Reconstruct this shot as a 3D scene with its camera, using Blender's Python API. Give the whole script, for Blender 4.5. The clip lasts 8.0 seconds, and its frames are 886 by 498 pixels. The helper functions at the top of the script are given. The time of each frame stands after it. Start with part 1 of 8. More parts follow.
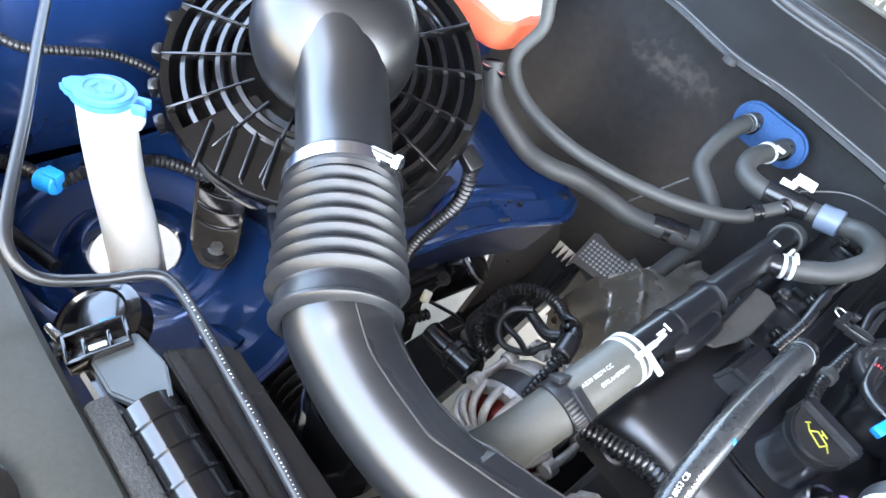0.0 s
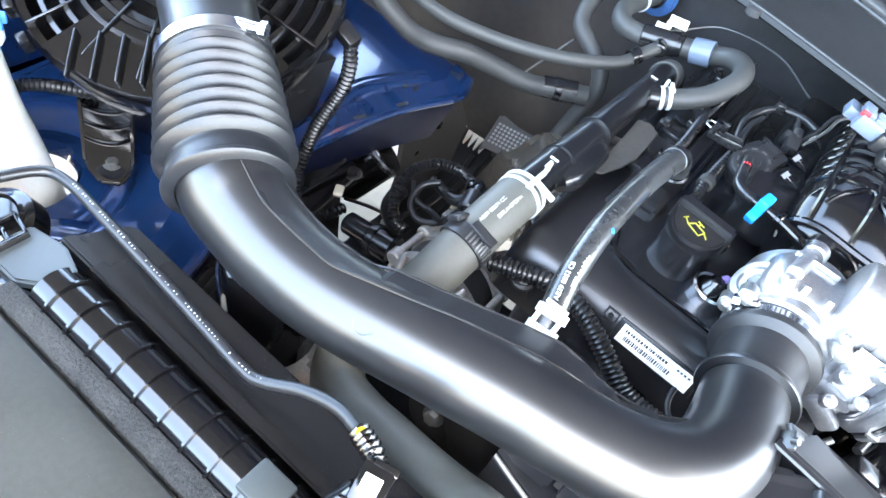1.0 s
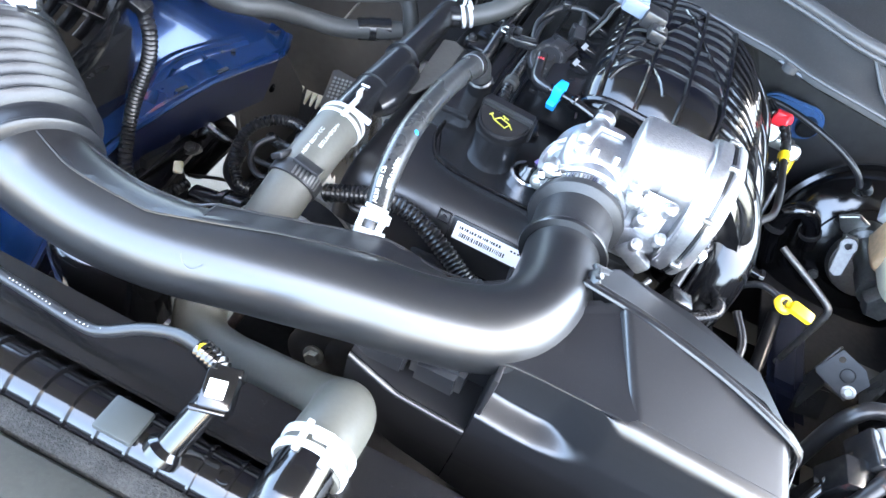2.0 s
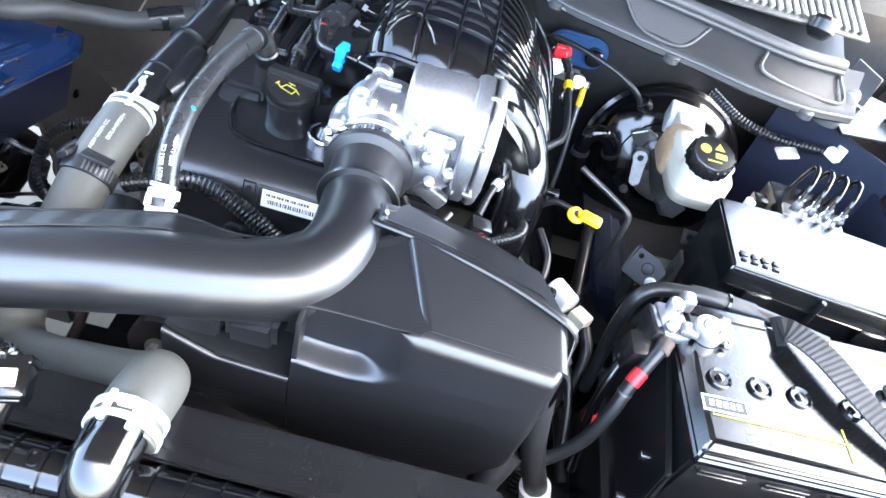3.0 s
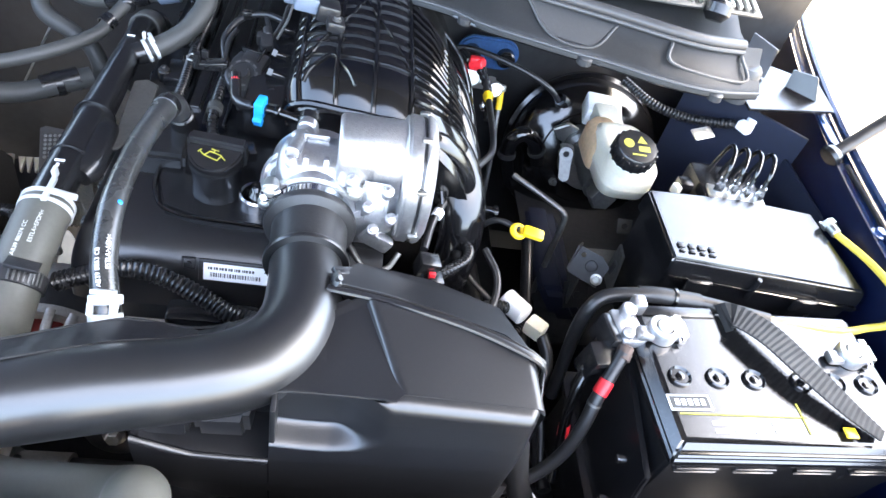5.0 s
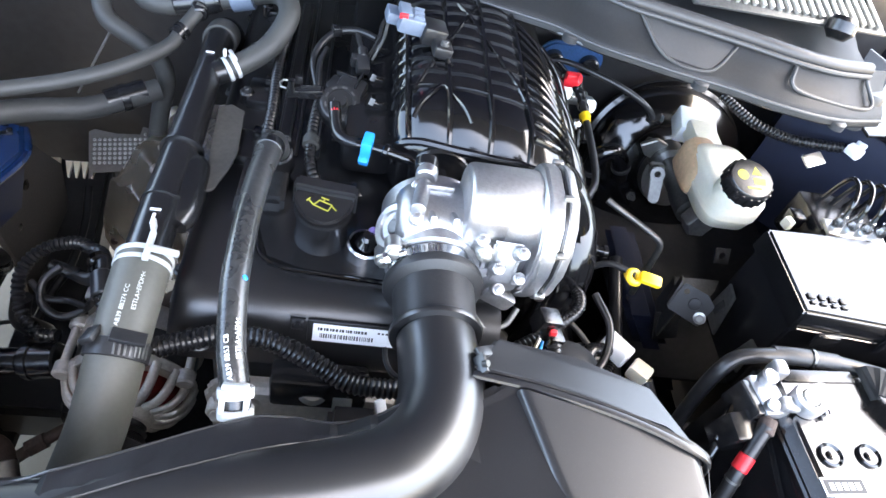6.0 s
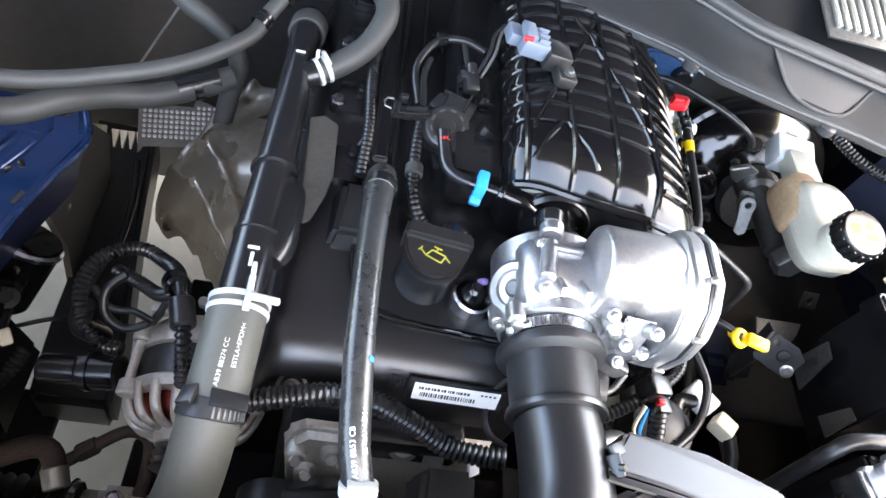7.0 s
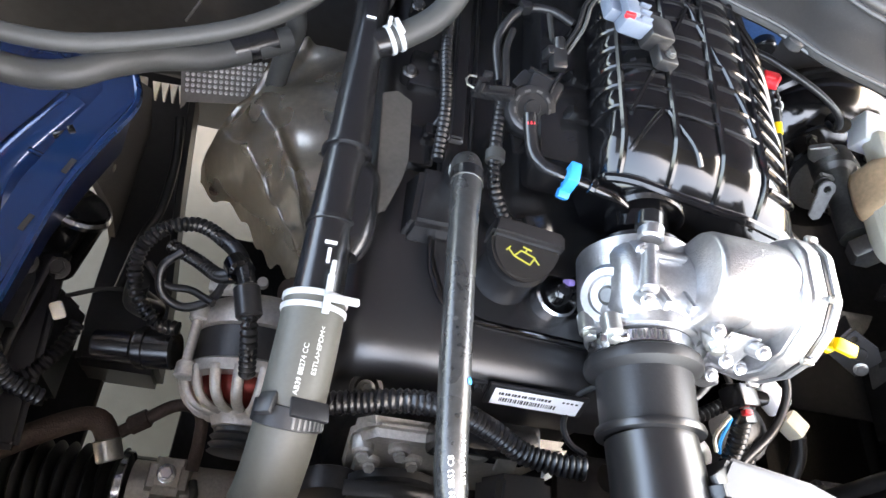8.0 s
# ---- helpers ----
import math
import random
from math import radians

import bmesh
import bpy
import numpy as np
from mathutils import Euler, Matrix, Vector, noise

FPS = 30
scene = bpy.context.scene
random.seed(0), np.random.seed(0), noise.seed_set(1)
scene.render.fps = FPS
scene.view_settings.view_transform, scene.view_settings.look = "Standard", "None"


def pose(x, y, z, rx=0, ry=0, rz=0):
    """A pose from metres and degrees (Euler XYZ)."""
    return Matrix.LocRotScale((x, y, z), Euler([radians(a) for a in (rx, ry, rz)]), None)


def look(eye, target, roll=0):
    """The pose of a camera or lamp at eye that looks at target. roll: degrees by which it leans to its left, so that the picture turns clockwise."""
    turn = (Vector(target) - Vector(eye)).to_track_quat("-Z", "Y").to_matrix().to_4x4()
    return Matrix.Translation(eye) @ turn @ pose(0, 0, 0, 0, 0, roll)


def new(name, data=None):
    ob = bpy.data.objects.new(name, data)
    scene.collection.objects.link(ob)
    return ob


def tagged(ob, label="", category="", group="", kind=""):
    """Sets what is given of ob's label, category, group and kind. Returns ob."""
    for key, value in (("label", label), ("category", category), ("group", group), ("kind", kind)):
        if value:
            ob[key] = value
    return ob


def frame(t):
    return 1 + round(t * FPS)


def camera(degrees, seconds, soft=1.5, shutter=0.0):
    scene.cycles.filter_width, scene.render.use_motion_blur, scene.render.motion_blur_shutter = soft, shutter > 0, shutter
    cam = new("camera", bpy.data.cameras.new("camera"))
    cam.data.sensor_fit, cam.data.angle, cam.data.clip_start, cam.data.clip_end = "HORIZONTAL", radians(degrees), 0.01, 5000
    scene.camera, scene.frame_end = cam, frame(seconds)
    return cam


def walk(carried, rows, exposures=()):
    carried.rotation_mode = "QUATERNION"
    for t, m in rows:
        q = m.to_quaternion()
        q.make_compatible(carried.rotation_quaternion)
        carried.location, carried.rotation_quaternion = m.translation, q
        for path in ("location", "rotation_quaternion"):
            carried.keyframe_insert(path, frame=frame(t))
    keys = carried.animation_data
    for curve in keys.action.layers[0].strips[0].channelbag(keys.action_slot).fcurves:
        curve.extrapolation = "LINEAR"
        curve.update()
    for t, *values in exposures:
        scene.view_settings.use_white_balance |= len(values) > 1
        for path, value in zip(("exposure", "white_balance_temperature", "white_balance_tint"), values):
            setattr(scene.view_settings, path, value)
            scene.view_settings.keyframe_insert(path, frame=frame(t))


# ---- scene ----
cam = camera(66.6, 8.0)
METRES, EYE, TILT, LEAN, TURN = 0.9, 1.377, -47.87, -18.09, 49.31
OX, OY = -0.107, -0.554
ROWS = [
    (0.0, 0.0, 0.0, 0.0, 0.0, 0.0, -0.0),
    (0.5, 0.0154, -0.0176, -0.0529, -1.78, -3.13, 4.42),
    (1.0, 0.0418, -0.0392, -0.0944, -5.22, -5.49, 9.59),
    (2.5, 0.1101, -0.1431, -0.196, -22.2, -14.05, 25.26),
    (3.0, 0.1384, -0.1851, -0.2238, -28.4, -17.65, 28.6),
    (3.5, 0.1602, -0.2203, -0.2329, -33.2, -20.37, 32.06),
    (4.0, 0.1686, -0.2428, -0.2363, -37.67, -22.79, 33.53),
    (5.5, 0.1677, -0.1075, -0.0793, -38.49, -26.05, 35.07),
    (6.0, 0.173, -0.0331, -0.0105, -38.36, -27.94, 34.14),
    (6.5, 0.1842, 0.0368, 0.0729, -36.87, -30.22, 31.33),
    (7.0, 0.1872, 0.1015, 0.1192, -35.99, -31.57, 29.76),
    (7.5, 0.1853, 0.1518, 0.1538, -34.32, -34.24, 29.43),
    (8.0, 0.1866, 0.1895, 0.1734, -33.68, -35.66, 28.68),
]
walk(cam, [(t, pose(OX, OY, EYE, TILT, LEAN, TURN) @ pose(METRES * x, METRES * y, METRES * z, 90 + pitch, roll, yaw)) for t, x, y, z, yaw, pitch, roll in ROWS],
     exposures=[(0.0, 5.12, 7250, 4), (1.0, 5.27, 7050, 2), (2.5, 5.05, 6800, 4), (4.0, 4.86, 6800, 5), (5.5, 4.55, 7150, 6), (6.5, 4.60, 7500, 7), (8.0, 4.77, 8400, 8)])

# ---- world and light ----
world = bpy.data.worlds.new("sky")
scene.world = world
world.use_nodes = True
wn = world.node_tree.nodes
sky = wn.new("ShaderNodeTexSky")
sky.sky_type = "NISHITA"
sky.sun_disc = False
sky.dust_density = 4.0
sky.air_density = 0.8
SUN_TO = Vector((0.35, -0.06, 0.93)).normalized()
sky.sun_elevation = math.asin(SUN_TO.z)
sky.sun_rotation = math.atan2(SUN_TO.x, SUN_TO.y)
world.node_tree.links.new(sky.outputs[0], wn["Background"].inputs[0])
wn["Background"].inputs[1].default_value = 0.15
sun = new("sun", bpy.data.lights.new("sun", "SUN"))
sun.data.energy, sun.data.angle, sun.data.color = 3.0, radians(3.0), (1.0, 0.97, 0.93)
sun.matrix_world = look(SUN_TO * 20, (0, 0, 0))
scene.view_settings.exposure = 4.8


# ---- materials ----
def mat(name, base, rough=0.5, metal=0.0, vary=0.15, scale=60.0, bump=0.0, bump_scale=400.0, coat=0.0, dust=0.0,
        subsurface=0.0, rvary=0.10, trans=0.0, spec=0.5):
    """A surface with slow stains, fine grain and light dust."""
    m = bpy.data.materials.new(name)
    m.use_nodes = True
    n, l = m.node_tree.nodes, m.node_tree.links
    b = n["Principled BSDF"]
    co = n.new("ShaderNodeTexCoord")
    big = n.new("ShaderNodeTexNoise")
    big.inputs["Scale"].default_value = scale * 0.25
    big.inputs["Detail"].default_value = 4
    fine = n.new("ShaderNodeTexNoise")
    fine.inputs["Scale"].default_value = scale * 4
    fine.inputs["Detail"].default_value = 3
    for t in (big, fine):
        l.new(co.outputs["Object"], t.inputs["Vector"])
    add = n.new("ShaderNodeMath")
    add.operation = "ADD"
    l.new(big.outputs[0], add.inputs[0])
    l.new(fine.outputs[0], add.inputs[1])
    ramp = n.new("ShaderNodeMapRange")
    ramp.inputs["From Min"].default_value, ramp.inputs["From Max"].default_value = 0.6, 1.4
    ramp.inputs["To Min"].default_value, ramp.inputs["To Max"].default_value = 1 - vary, 1 + vary
    l.new(add.outputs[0], ramp.inputs["Value"])
    mul = n.new("ShaderNodeVectorMath")
    mul.operation = "SCALE"
    mul.inputs[0].default_value = base
    l.new(ramp.outputs[0], mul.inputs["Scale"])
    colour = mul.outputs[0]
    if dust:
        sp = n.new("ShaderNodeTexNoise")
        sp.inputs["Scale"].default_value = 900
        sp.inputs["Detail"].default_value = 2
        l.new(co.outputs["Object"], sp.inputs["Vector"])
        cut = n.new("ShaderNodeMapRange")
        cut.inputs["From Min"].default_value, cut.inputs["From Max"].default_value = 0.66, 0.80
        cut.inputs["To Max"].default_value = dust
        l.new(sp.outputs[0], cut.inputs["Value"])
        patch = n.new("ShaderNodeMath")
        patch.operation = "MULTIPLY"
        l.new(cut.outputs[0], patch.inputs[0])
        l.new(big.outputs[0], patch.inputs[1])
        mix = n.new("ShaderNodeMix")
        mix.data_type = "RGBA"
        mix.inputs[7].default_value = (0.45, 0.43, 0.40, 1)
        l.new(patch.outputs[0], mix.inputs[0])
        l.new(colour, mix.inputs[6])
        colour = mix.outputs[2]
    l.new(colour, b.inputs["Base Color"])
    rr = n.new("ShaderNodeMapRange")
    rr.inputs["From Min"].default_value, rr.inputs["From Max"].default_value = 0.3, 0.7
    rr.inputs["To Min"].default_value, rr.inputs["To Max"].default_value = max(0.03, rough * (1 - rvary)), min(1, rough * (1 + rvary))
    l.new(big.outputs[0], rr.inputs["Value"])
    l.new(rr.outputs[0], b.inputs["Roughness"])
    b.inputs["Metallic"].default_value = metal
    b.inputs["Coat Weight"].default_value = coat
    b.inputs["Coat Roughness"].default_value = 0.06
    b.inputs["Specular IOR Level"].default_value = spec
    if subsurface:
        b.inputs["Subsurface Weight"].default_value = subsurface
        b.inputs["Subsurface Radius"].default_value = (0.01, 0.009, 0.007)
    if trans:
        b.inputs["Transmission Weight"].default_value = trans
    if bump:
        g = n.new("ShaderNodeTexNoise")
        g.inputs["Scale"].default_value = bump_scale
        g.inputs["Detail"].default_value = 3
        l.new(co.outputs["Object"], g.inputs["Vector"])
        bp = n.new("ShaderNodeBump")
        bp.inputs["Strength"].default_value = bump
        bp.inputs["Distance"].default_value = 0.002
        l.new(g.outputs[0], bp.inputs["Height"])
        l.new(bp.outputs[0], b.inputs["Normal"])
    return m


SATIN = mat("satin_black_plastic", (0.008, 0.008, 0.0088), 0.33, bump=0.012, bump_scale=2500, dust=0.06, spec=1.0, rvary=0.03)
BOX = mat("grained_black_plastic", (0.010, 0.010, 0.0112), 0.34, bump=0.05, bump_scale=1800, dust=0.15, spec=0.8)
GLOSS = mat("gloss_black_plastic", (0.0035, 0.0035, 0.004), 0.13, bump=0.015, bump_scale=300, dust=0.10, spec=0.8)
BLACK = mat("matt_black_plastic", (0.009, 0.009, 0.0098), 0.25, bump=0.05, dust=0.08, spec=0.7)
DARK = mat("dark_metal", (0.024, 0.024, 0.025), 0.38, vary=0.3, bump=0.1, scale=30)
RUBBER = mat("black_rubber", (0.018, 0.018, 0.019), 0.42, vary=0.2, bump=0.08, dust=0.2)
BELLOWS = mat("bellows_rubber", (0.013, 0.0138, 0.016), 0.34, vary=0.22, bump=0.06, dust=0.3)
HOSE = mat("grey_rubber_hose", (0.044, 0.044, 0.041), 0.55, vary=0.12, bump=0.1, bump_scale=700)
OLIVE = mat("olive_grey_rubber_hose", (0.094, 0.091, 0.076), 0.5, vary=0.10, bump=0.08, bump_scale=900)
SMALLHOSE = mat("shiny_grey_hose", (0.026, 0.0265, 0.027), 0.27, vary=0.6, scale=45, bump=0.10, bump_scale=260, dust=0.35, spec=0.7, rvary=0.4)
LOOM = mat("corrugated_loom", (0.011, 0.011, 0.012), 0.28, bump=0.03)
CABLE = mat("cable_black", (0.014, 0.014, 0.015), 0.32)
BLUE = mat("blue_car_paint", (0.009, 0.037, 0.128), 0.18, metal=0.4, vary=0.05, scale=20, coat=0.9)
# the car blue with shade mixed in, for underside and walls; also the badge
BLUE_DK = mat("shade_darkened_blue_paint", (0.003, 0.009, 0.045), 0.42, metal=0.2, vary=0.2, scale=20, coat=0.2)
WHITE = mat("white_plastic", (0.80, 0.82, 0.80), 0.4, vary=0.04, subsurface=0.3)
MILK = mat("milky_plastic", (0.80, 0.76, 0.62), 0.38, vary=0.06, subsurface=0.4)
AMBER = mat("amber_stained_plastic", (0.58, 0.40, 0.24), 0.4, vary=0.25, scale=40, subsurface=0.3)
SEALBLUE = mat("blue_rubber_seal", (0.022, 0.075, 0.20), 0.5, vary=0.3, dust=0.5)
CAPBLUE = mat("blue_plastic", (0.05, 0.20, 0.62), 0.38, vary=0.06)
CLIPBLUE = mat("bright_blue_plastic", (0.01, 0.30, 0.80), 0.35, vary=0.05)
CONN = mat("grey_blue_plastic", (0.12, 0.15, 0.20), 0.38, vary=0.08)
CAST = mat("cast_aluminium", (0.50, 0.50, 0.51), 0.36, metal=0.9, vary=0.15, bump=0.25, bump_scale=600)
CASTDK = mat("grey_cast_aluminium", (0.55, 0.52, 0.48), 0.5, metal=0.7, vary=0.2, bump=0.35, bump_scale=300)
STEEL = mat("bright_steel", (0.70, 0.71, 0.73), 0.22, metal=1.0, vary=0.08)
ZINC = mat("zinc_steel", (0.55, 0.55, 0.52), 0.35, metal=0.9, vary=0.15)
DULL = mat("dull_steel", (0.16, 0.16, 0.155), 0.45, metal=0.8, vary=0.25)
SHIELD = mat("aluminised_heat_shield", (0.66, 0.615, 0.54), 0.27, metal=0.85, vary=0.20, scale=25, bump=0.12, bump_scale=45)
MANI = mat("moulded_gloss_nylon", (0.005, 0.005, 0.0056), 0.13, bump=0.012, bump_scale=300, dust=0.10, spec=0.6)
SHROUD = mat("damp_black_shroud", (0.006, 0.006, 0.0065), 0.26, vary=0.4, scale=30, bump=0.05, bump_scale=900, dust=0.22, spec=0.6)
LIDM = mat("dusty_gloss_lid", (0.006, 0.006, 0.0065), 0.11, vary=0.3, bump=0.05, bump_scale=1300, dust=0.5, spec=0.9)
# dull near-black that stands in for the deep shade below the engine
UNDERSHADE = mat("underside_shade_fill", (0.022, 0.0225, 0.025), 0.85, vary=0.35, scale=30, bump=0.1, spec=0.2)
SHIELD_DK = mat("dull_dimpled_sheet", (0.17, 0.165, 0.155), 0.38, metal=0.9, vary=0.15, scale=40)
CLAMPW = mat("pale_coated_spring_steel", (0.50, 0.51, 0.50), 0.35, vary=0.10, scale=150)
GREYP = mat("dark_grey_moulding", (0.014, 0.014, 0.015), 0.30, vary=0.15, bump=0.05, dust=0.08, spec=0.7)
COPPER = mat("copper_winding", (0.16, 0.018, 0.014), 0.4, metal=0.6, vary=0.3)
RUST = mat("rusty_iron", (0.055, 0.036, 0.029), 0.75, vary=0.4, bump=0.4)
PAPER = mat("white_label_paper", (0.82, 0.83, 0.84), 0.5, vary=0.03)
INK = mat("black_ink", (0.03, 0.03, 0.03), 0.6)
WHITEINK = mat("white_print", (0.75, 0.75, 0.70), 0.6, vary=0.2, scale=200)
YELLOW = mat("yellow_plastic", (0.85, 0.55, 0.02), 0.35, vary=0.06)
YPRINT = mat("yellow_print", (0.34, 0.31, 0.04), 0.5, vary=0.05)
RED = mat("red_plastic", (0.70, 0.02, 0.03), 0.4, vary=0.05)
ORANGE = mat("coolant_tint_plastic", (0.75, 0.16, 0.08), 0.35, vary=0.08, subsurface=0.3)
PURPLE = mat("purple_plastic", (0.28, 0.20, 0.50), 0.4)
COWL = mat("cowl_grey_plastic", (0.040, 0.041, 0.043), 0.40, vary=0.12, bump=0.1, bump_scale=900, dust=0.4)
PANEL = mat("grille_panel_plastic", (0.080, 0.081, 0.073), 0.38, vary=0.14, bump=0.08, bump_scale=1200, dust=0.3)
FOAM = mat("grey_foam_strip", (0.022, 0.022, 0.021), 0.95, vary=1.0, scale=130, bump=1.0, bump_scale=420)
# car blue between lit and dark copies; the side wall's shade is in the colour
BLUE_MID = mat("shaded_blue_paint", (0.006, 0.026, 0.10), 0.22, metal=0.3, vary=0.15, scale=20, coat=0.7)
# matt, near-black copy of the car blue; the cavity's shade is in the colour
BLUE_MATT = mat("shade_darkened_matt_blue", (0.0022, 0.0060, 0.022), 0.70, vary=0.25, scale=20)
FIRE = mat("felt_firewall_pad", (0.019, 0.019, 0.0205), 0.46, vary=0.40, scale=14, bump=0.12, bump_scale=90)


def scuffed(m, at, size, colour):
    """Add a worn pale scuff round a point in the thing's own space."""
    n, l = m.node_tree.nodes, m.node_tree.links
    b = n["Principled BSDF"]
    co = n.new("ShaderNodeTexCoord")
    sc = n.new("ShaderNodeVectorMath")
    sc.operation = "SUBTRACT"
    sc.inputs[1].default_value = at
    l.new(co.outputs["Object"], sc.inputs[0])
    dv = n.new("ShaderNodeVectorMath")
    dv.operation = "DIVIDE"
    dv.inputs[1].default_value = size
    l.new(sc.outputs[0], dv.inputs[0])
    ln = n.new("ShaderNodeVectorMath")
    ln.operation = "LENGTH"
    l.new(dv.outputs[0], ln.inputs[0])
    ns = n.new("ShaderNodeTexNoise")
    ns.inputs["Scale"].default_value, ns.inputs["Detail"].default_value = 55, 6
    l.new(co.outputs["Object"], ns.inputs["Vector"])
    sb = n.new("ShaderNodeMath")
    sb.operation = "SUBTRACT"
    l.new(ns.outputs[0], sb.inputs[0])
    ml = n.new("ShaderNodeMath")
    ml.operation = "MULTIPLY"
    ml.inputs[1].default_value = 0.28
    l.new(ln.outputs["Value"], ml.inputs[0])
    l.new(ml.outputs[0], sb.inputs[1])
    mr = n.new("ShaderNodeMapRange")
    mr.inputs["From Min"].default_value, mr.inputs["From Max"].default_value = 0.24, 0.56
    l.new(sb.outputs[0], mr.inputs["Value"])
    mx = n.new("ShaderNodeMix")
    mx.data_type = "RGBA"
    mx.inputs[7].default_value = (*colour, 1)
    l.new(mr.outputs[0], mx.inputs[0])
    l.new(b.inputs["Base Color"].links[0].from_socket, mx.inputs[6])
    l.new(mx.outputs[2], b.inputs["Base Color"])


scuffed(FIRE, (-0.50, 0.0, 0.455), (0.085, 0.2, 0.035), (0.075, 0.066, 0.058))
LEATHER = mat("inner_liner_felt", (0.10, 0.09, 0.08), 0.9, vary=0.2)
# dark grey of the added slabs, kept low to dim what gloss parts reflect
SKYBLOCK = mat("sky_blocker_grey", (0.022, 0.027, 0.035), 0.8, vary=0.1, scale=3)
CONCRETE = mat("concrete_ground", (0.25, 0.205, 0.155), 0.85, vary=0.14, scale=6, bump=0.2, bump_scale=120)
PAD = mat("grey_green_rubber_pad", (0.036, 0.041, 0.040), 0.45, vary=0.08)
PLATE = mat("dull_brown_steel", (0.085, 0.08, 0.072), 0.45, metal=0.4, vary=0.25)
STRAPM = mat("woven_strap", (0.010, 0.010, 0.010), 0.7, vary=0.3, scale=200)
GLASS = mat("dark_windscreen", (0.02, 0.025, 0.03), 0.05)
YCABLE = mat("yellow_cable", (0.75, 0.55, 0.08), 0.4, vary=0.08)


# ---- mesh helpers ----
BASE = {}


def cat(pts, step=0.006):
    """Smooth curve through points (x, y, z) or (x, y, z, r), evenly resampled."""
    p = np.array(pts, float)
    if len(p) == 2:
        q = p[0] + (p[1] - p[0]) * np.linspace(0, 1, 12)[:, None]
    else:
        e = np.vstack([2 * p[0] - p[1], p, 2 * p[-1] - p[-2]])
        q = []
        for i in range(1, len(e) - 2):
            a, b, c, d = e[i - 1], e[i], e[i + 1], e[i + 2]
            for u in np.linspace(0, 1, 14, endpoint=False):
                q.append(0.5 * (2 * b + (c - a) * u + (2 * a - 5 * b + 4 * c - d) * u * u + (3 * b - a - 3 * c + d) * u ** 3))
        q.append(p[-1])
        q = np.array(q)
    s = np.concatenate([[0], np.cumsum(np.linalg.norm(np.diff(q[:, :3], axis=0), axis=1))])
    n = max(3, int(s[-1] / step) + 1)
    t = np.linspace(0, s[-1], n)
    return np.stack([np.interp(t, s, q[:, k]) for k in range(q.shape[1])], 1), t


def tube(pts, r=0.01, seg=16, step=0.006, wave=None, caps=True, flat=1.0, up=(0, 0, 1)):
    """A round (or flattened) tube along a smooth curve; wave = (pitch, height) makes corrugations."""
    if wave:
        step = wave[0] / 4
    c, t = cat(pts, step)
    bm = bmesh.new()
    rings = []
    x = None
    for i in range(len(c)):
        d = Vector(c[min(i + 1, len(c) - 1)][:3] - c[max(i - 1, 0)][:3]).normalized()
        if x is None:
            x = Vector(up).cross(d)
            if x.length < 0.05:
                x = Vector((1, 0, 0)).cross(d)
        x = (x - d * x.dot(d)).normalized()
        y = d.cross(x)
        rr = c[i][3] if c.shape[1] > 3 else r
        if wave:
            rr += wave[1] * (-0.5 if i % 4 == 0 else 0.5 if i % 4 == 2 else 0.1)
        o = Vector(c[i][:3])
        rings.append([bm.verts.new(o + x * (rr * math.cos(a)) + y * (rr * flat * math.sin(a)))
                      for a in (2 * math.pi * k / seg for k in range(seg))])
    for a, b in zip(rings, rings[1:]):
        for k in range(seg):
            bm.faces.new((a[k], a[(k + 1) % seg], b[(k + 1) % seg], b[k]))
    if caps:
        bm.faces.new(rings[0][::-1])
        bm.faces.new(rings[-1])
    return bm


def box(c, s, bev=0.003, rot=(0, 0, 0), seg=2, taper=1.0):
    """A bevelled block of size s at c; taper narrows its top."""
    bm = bmesh.new()
    bmesh.ops.create_cube(bm, size=1)
    for v in bm.verts:
        k = taper if v.co.z > 0 else 1.0
        v.co = Vector((v.co.x * s[0] * k, v.co.y * s[1] * k, v.co.z * s[2]))
    if bev:
        bmesh.ops.bevel(bm, geom=bm.edges[:], offset=min(bev, 0.45 * min(s)), segments=seg, affect="EDGES", profile=0.5)
    bm.transform(pose(*c, *rot))
    return bm


def lathe(profile, m=None, seg=32, cap=True):
    """Profile of (radius, height) turned about local z."""
    bm = bmesh.new()
    rings = [[bm.verts.new((r * math.cos(a), r * math.sin(a), h)) for a in (2 * math.pi * k / seg for k in range(seg))]
             for r, h in profile]
    for a, b in zip(rings, rings[1:]):
        for k in range(seg):
            bm.faces.new((a[k], a[(k + 1) % seg], b[(k + 1) % seg], b[k]))
    if cap:
        bm.faces.new(rings[0][::-1])
        bm.faces.new(rings[-1])
    if m is not None:
        bm.transform(m)
    return bm


def along(a, b):
    """Pose at a whose z axis points to b."""
    a, b = Vector(a), Vector(b)
    return Matrix.Translation(a) @ (b - a).to_track_quat("Z", "Y").to_matrix().to_4x4()


def rod(a, b, r, seg=16, bev=0.0):
    h = (Vector(b) - Vector(a)).length
    if bev:
        prof = [(r - bev, 0), (r, bev), (r, h - bev), (r - bev, h)]
    else:
        prof = [(r, 0), (r, h)]
    return lathe(prof, along(a, b), seg)


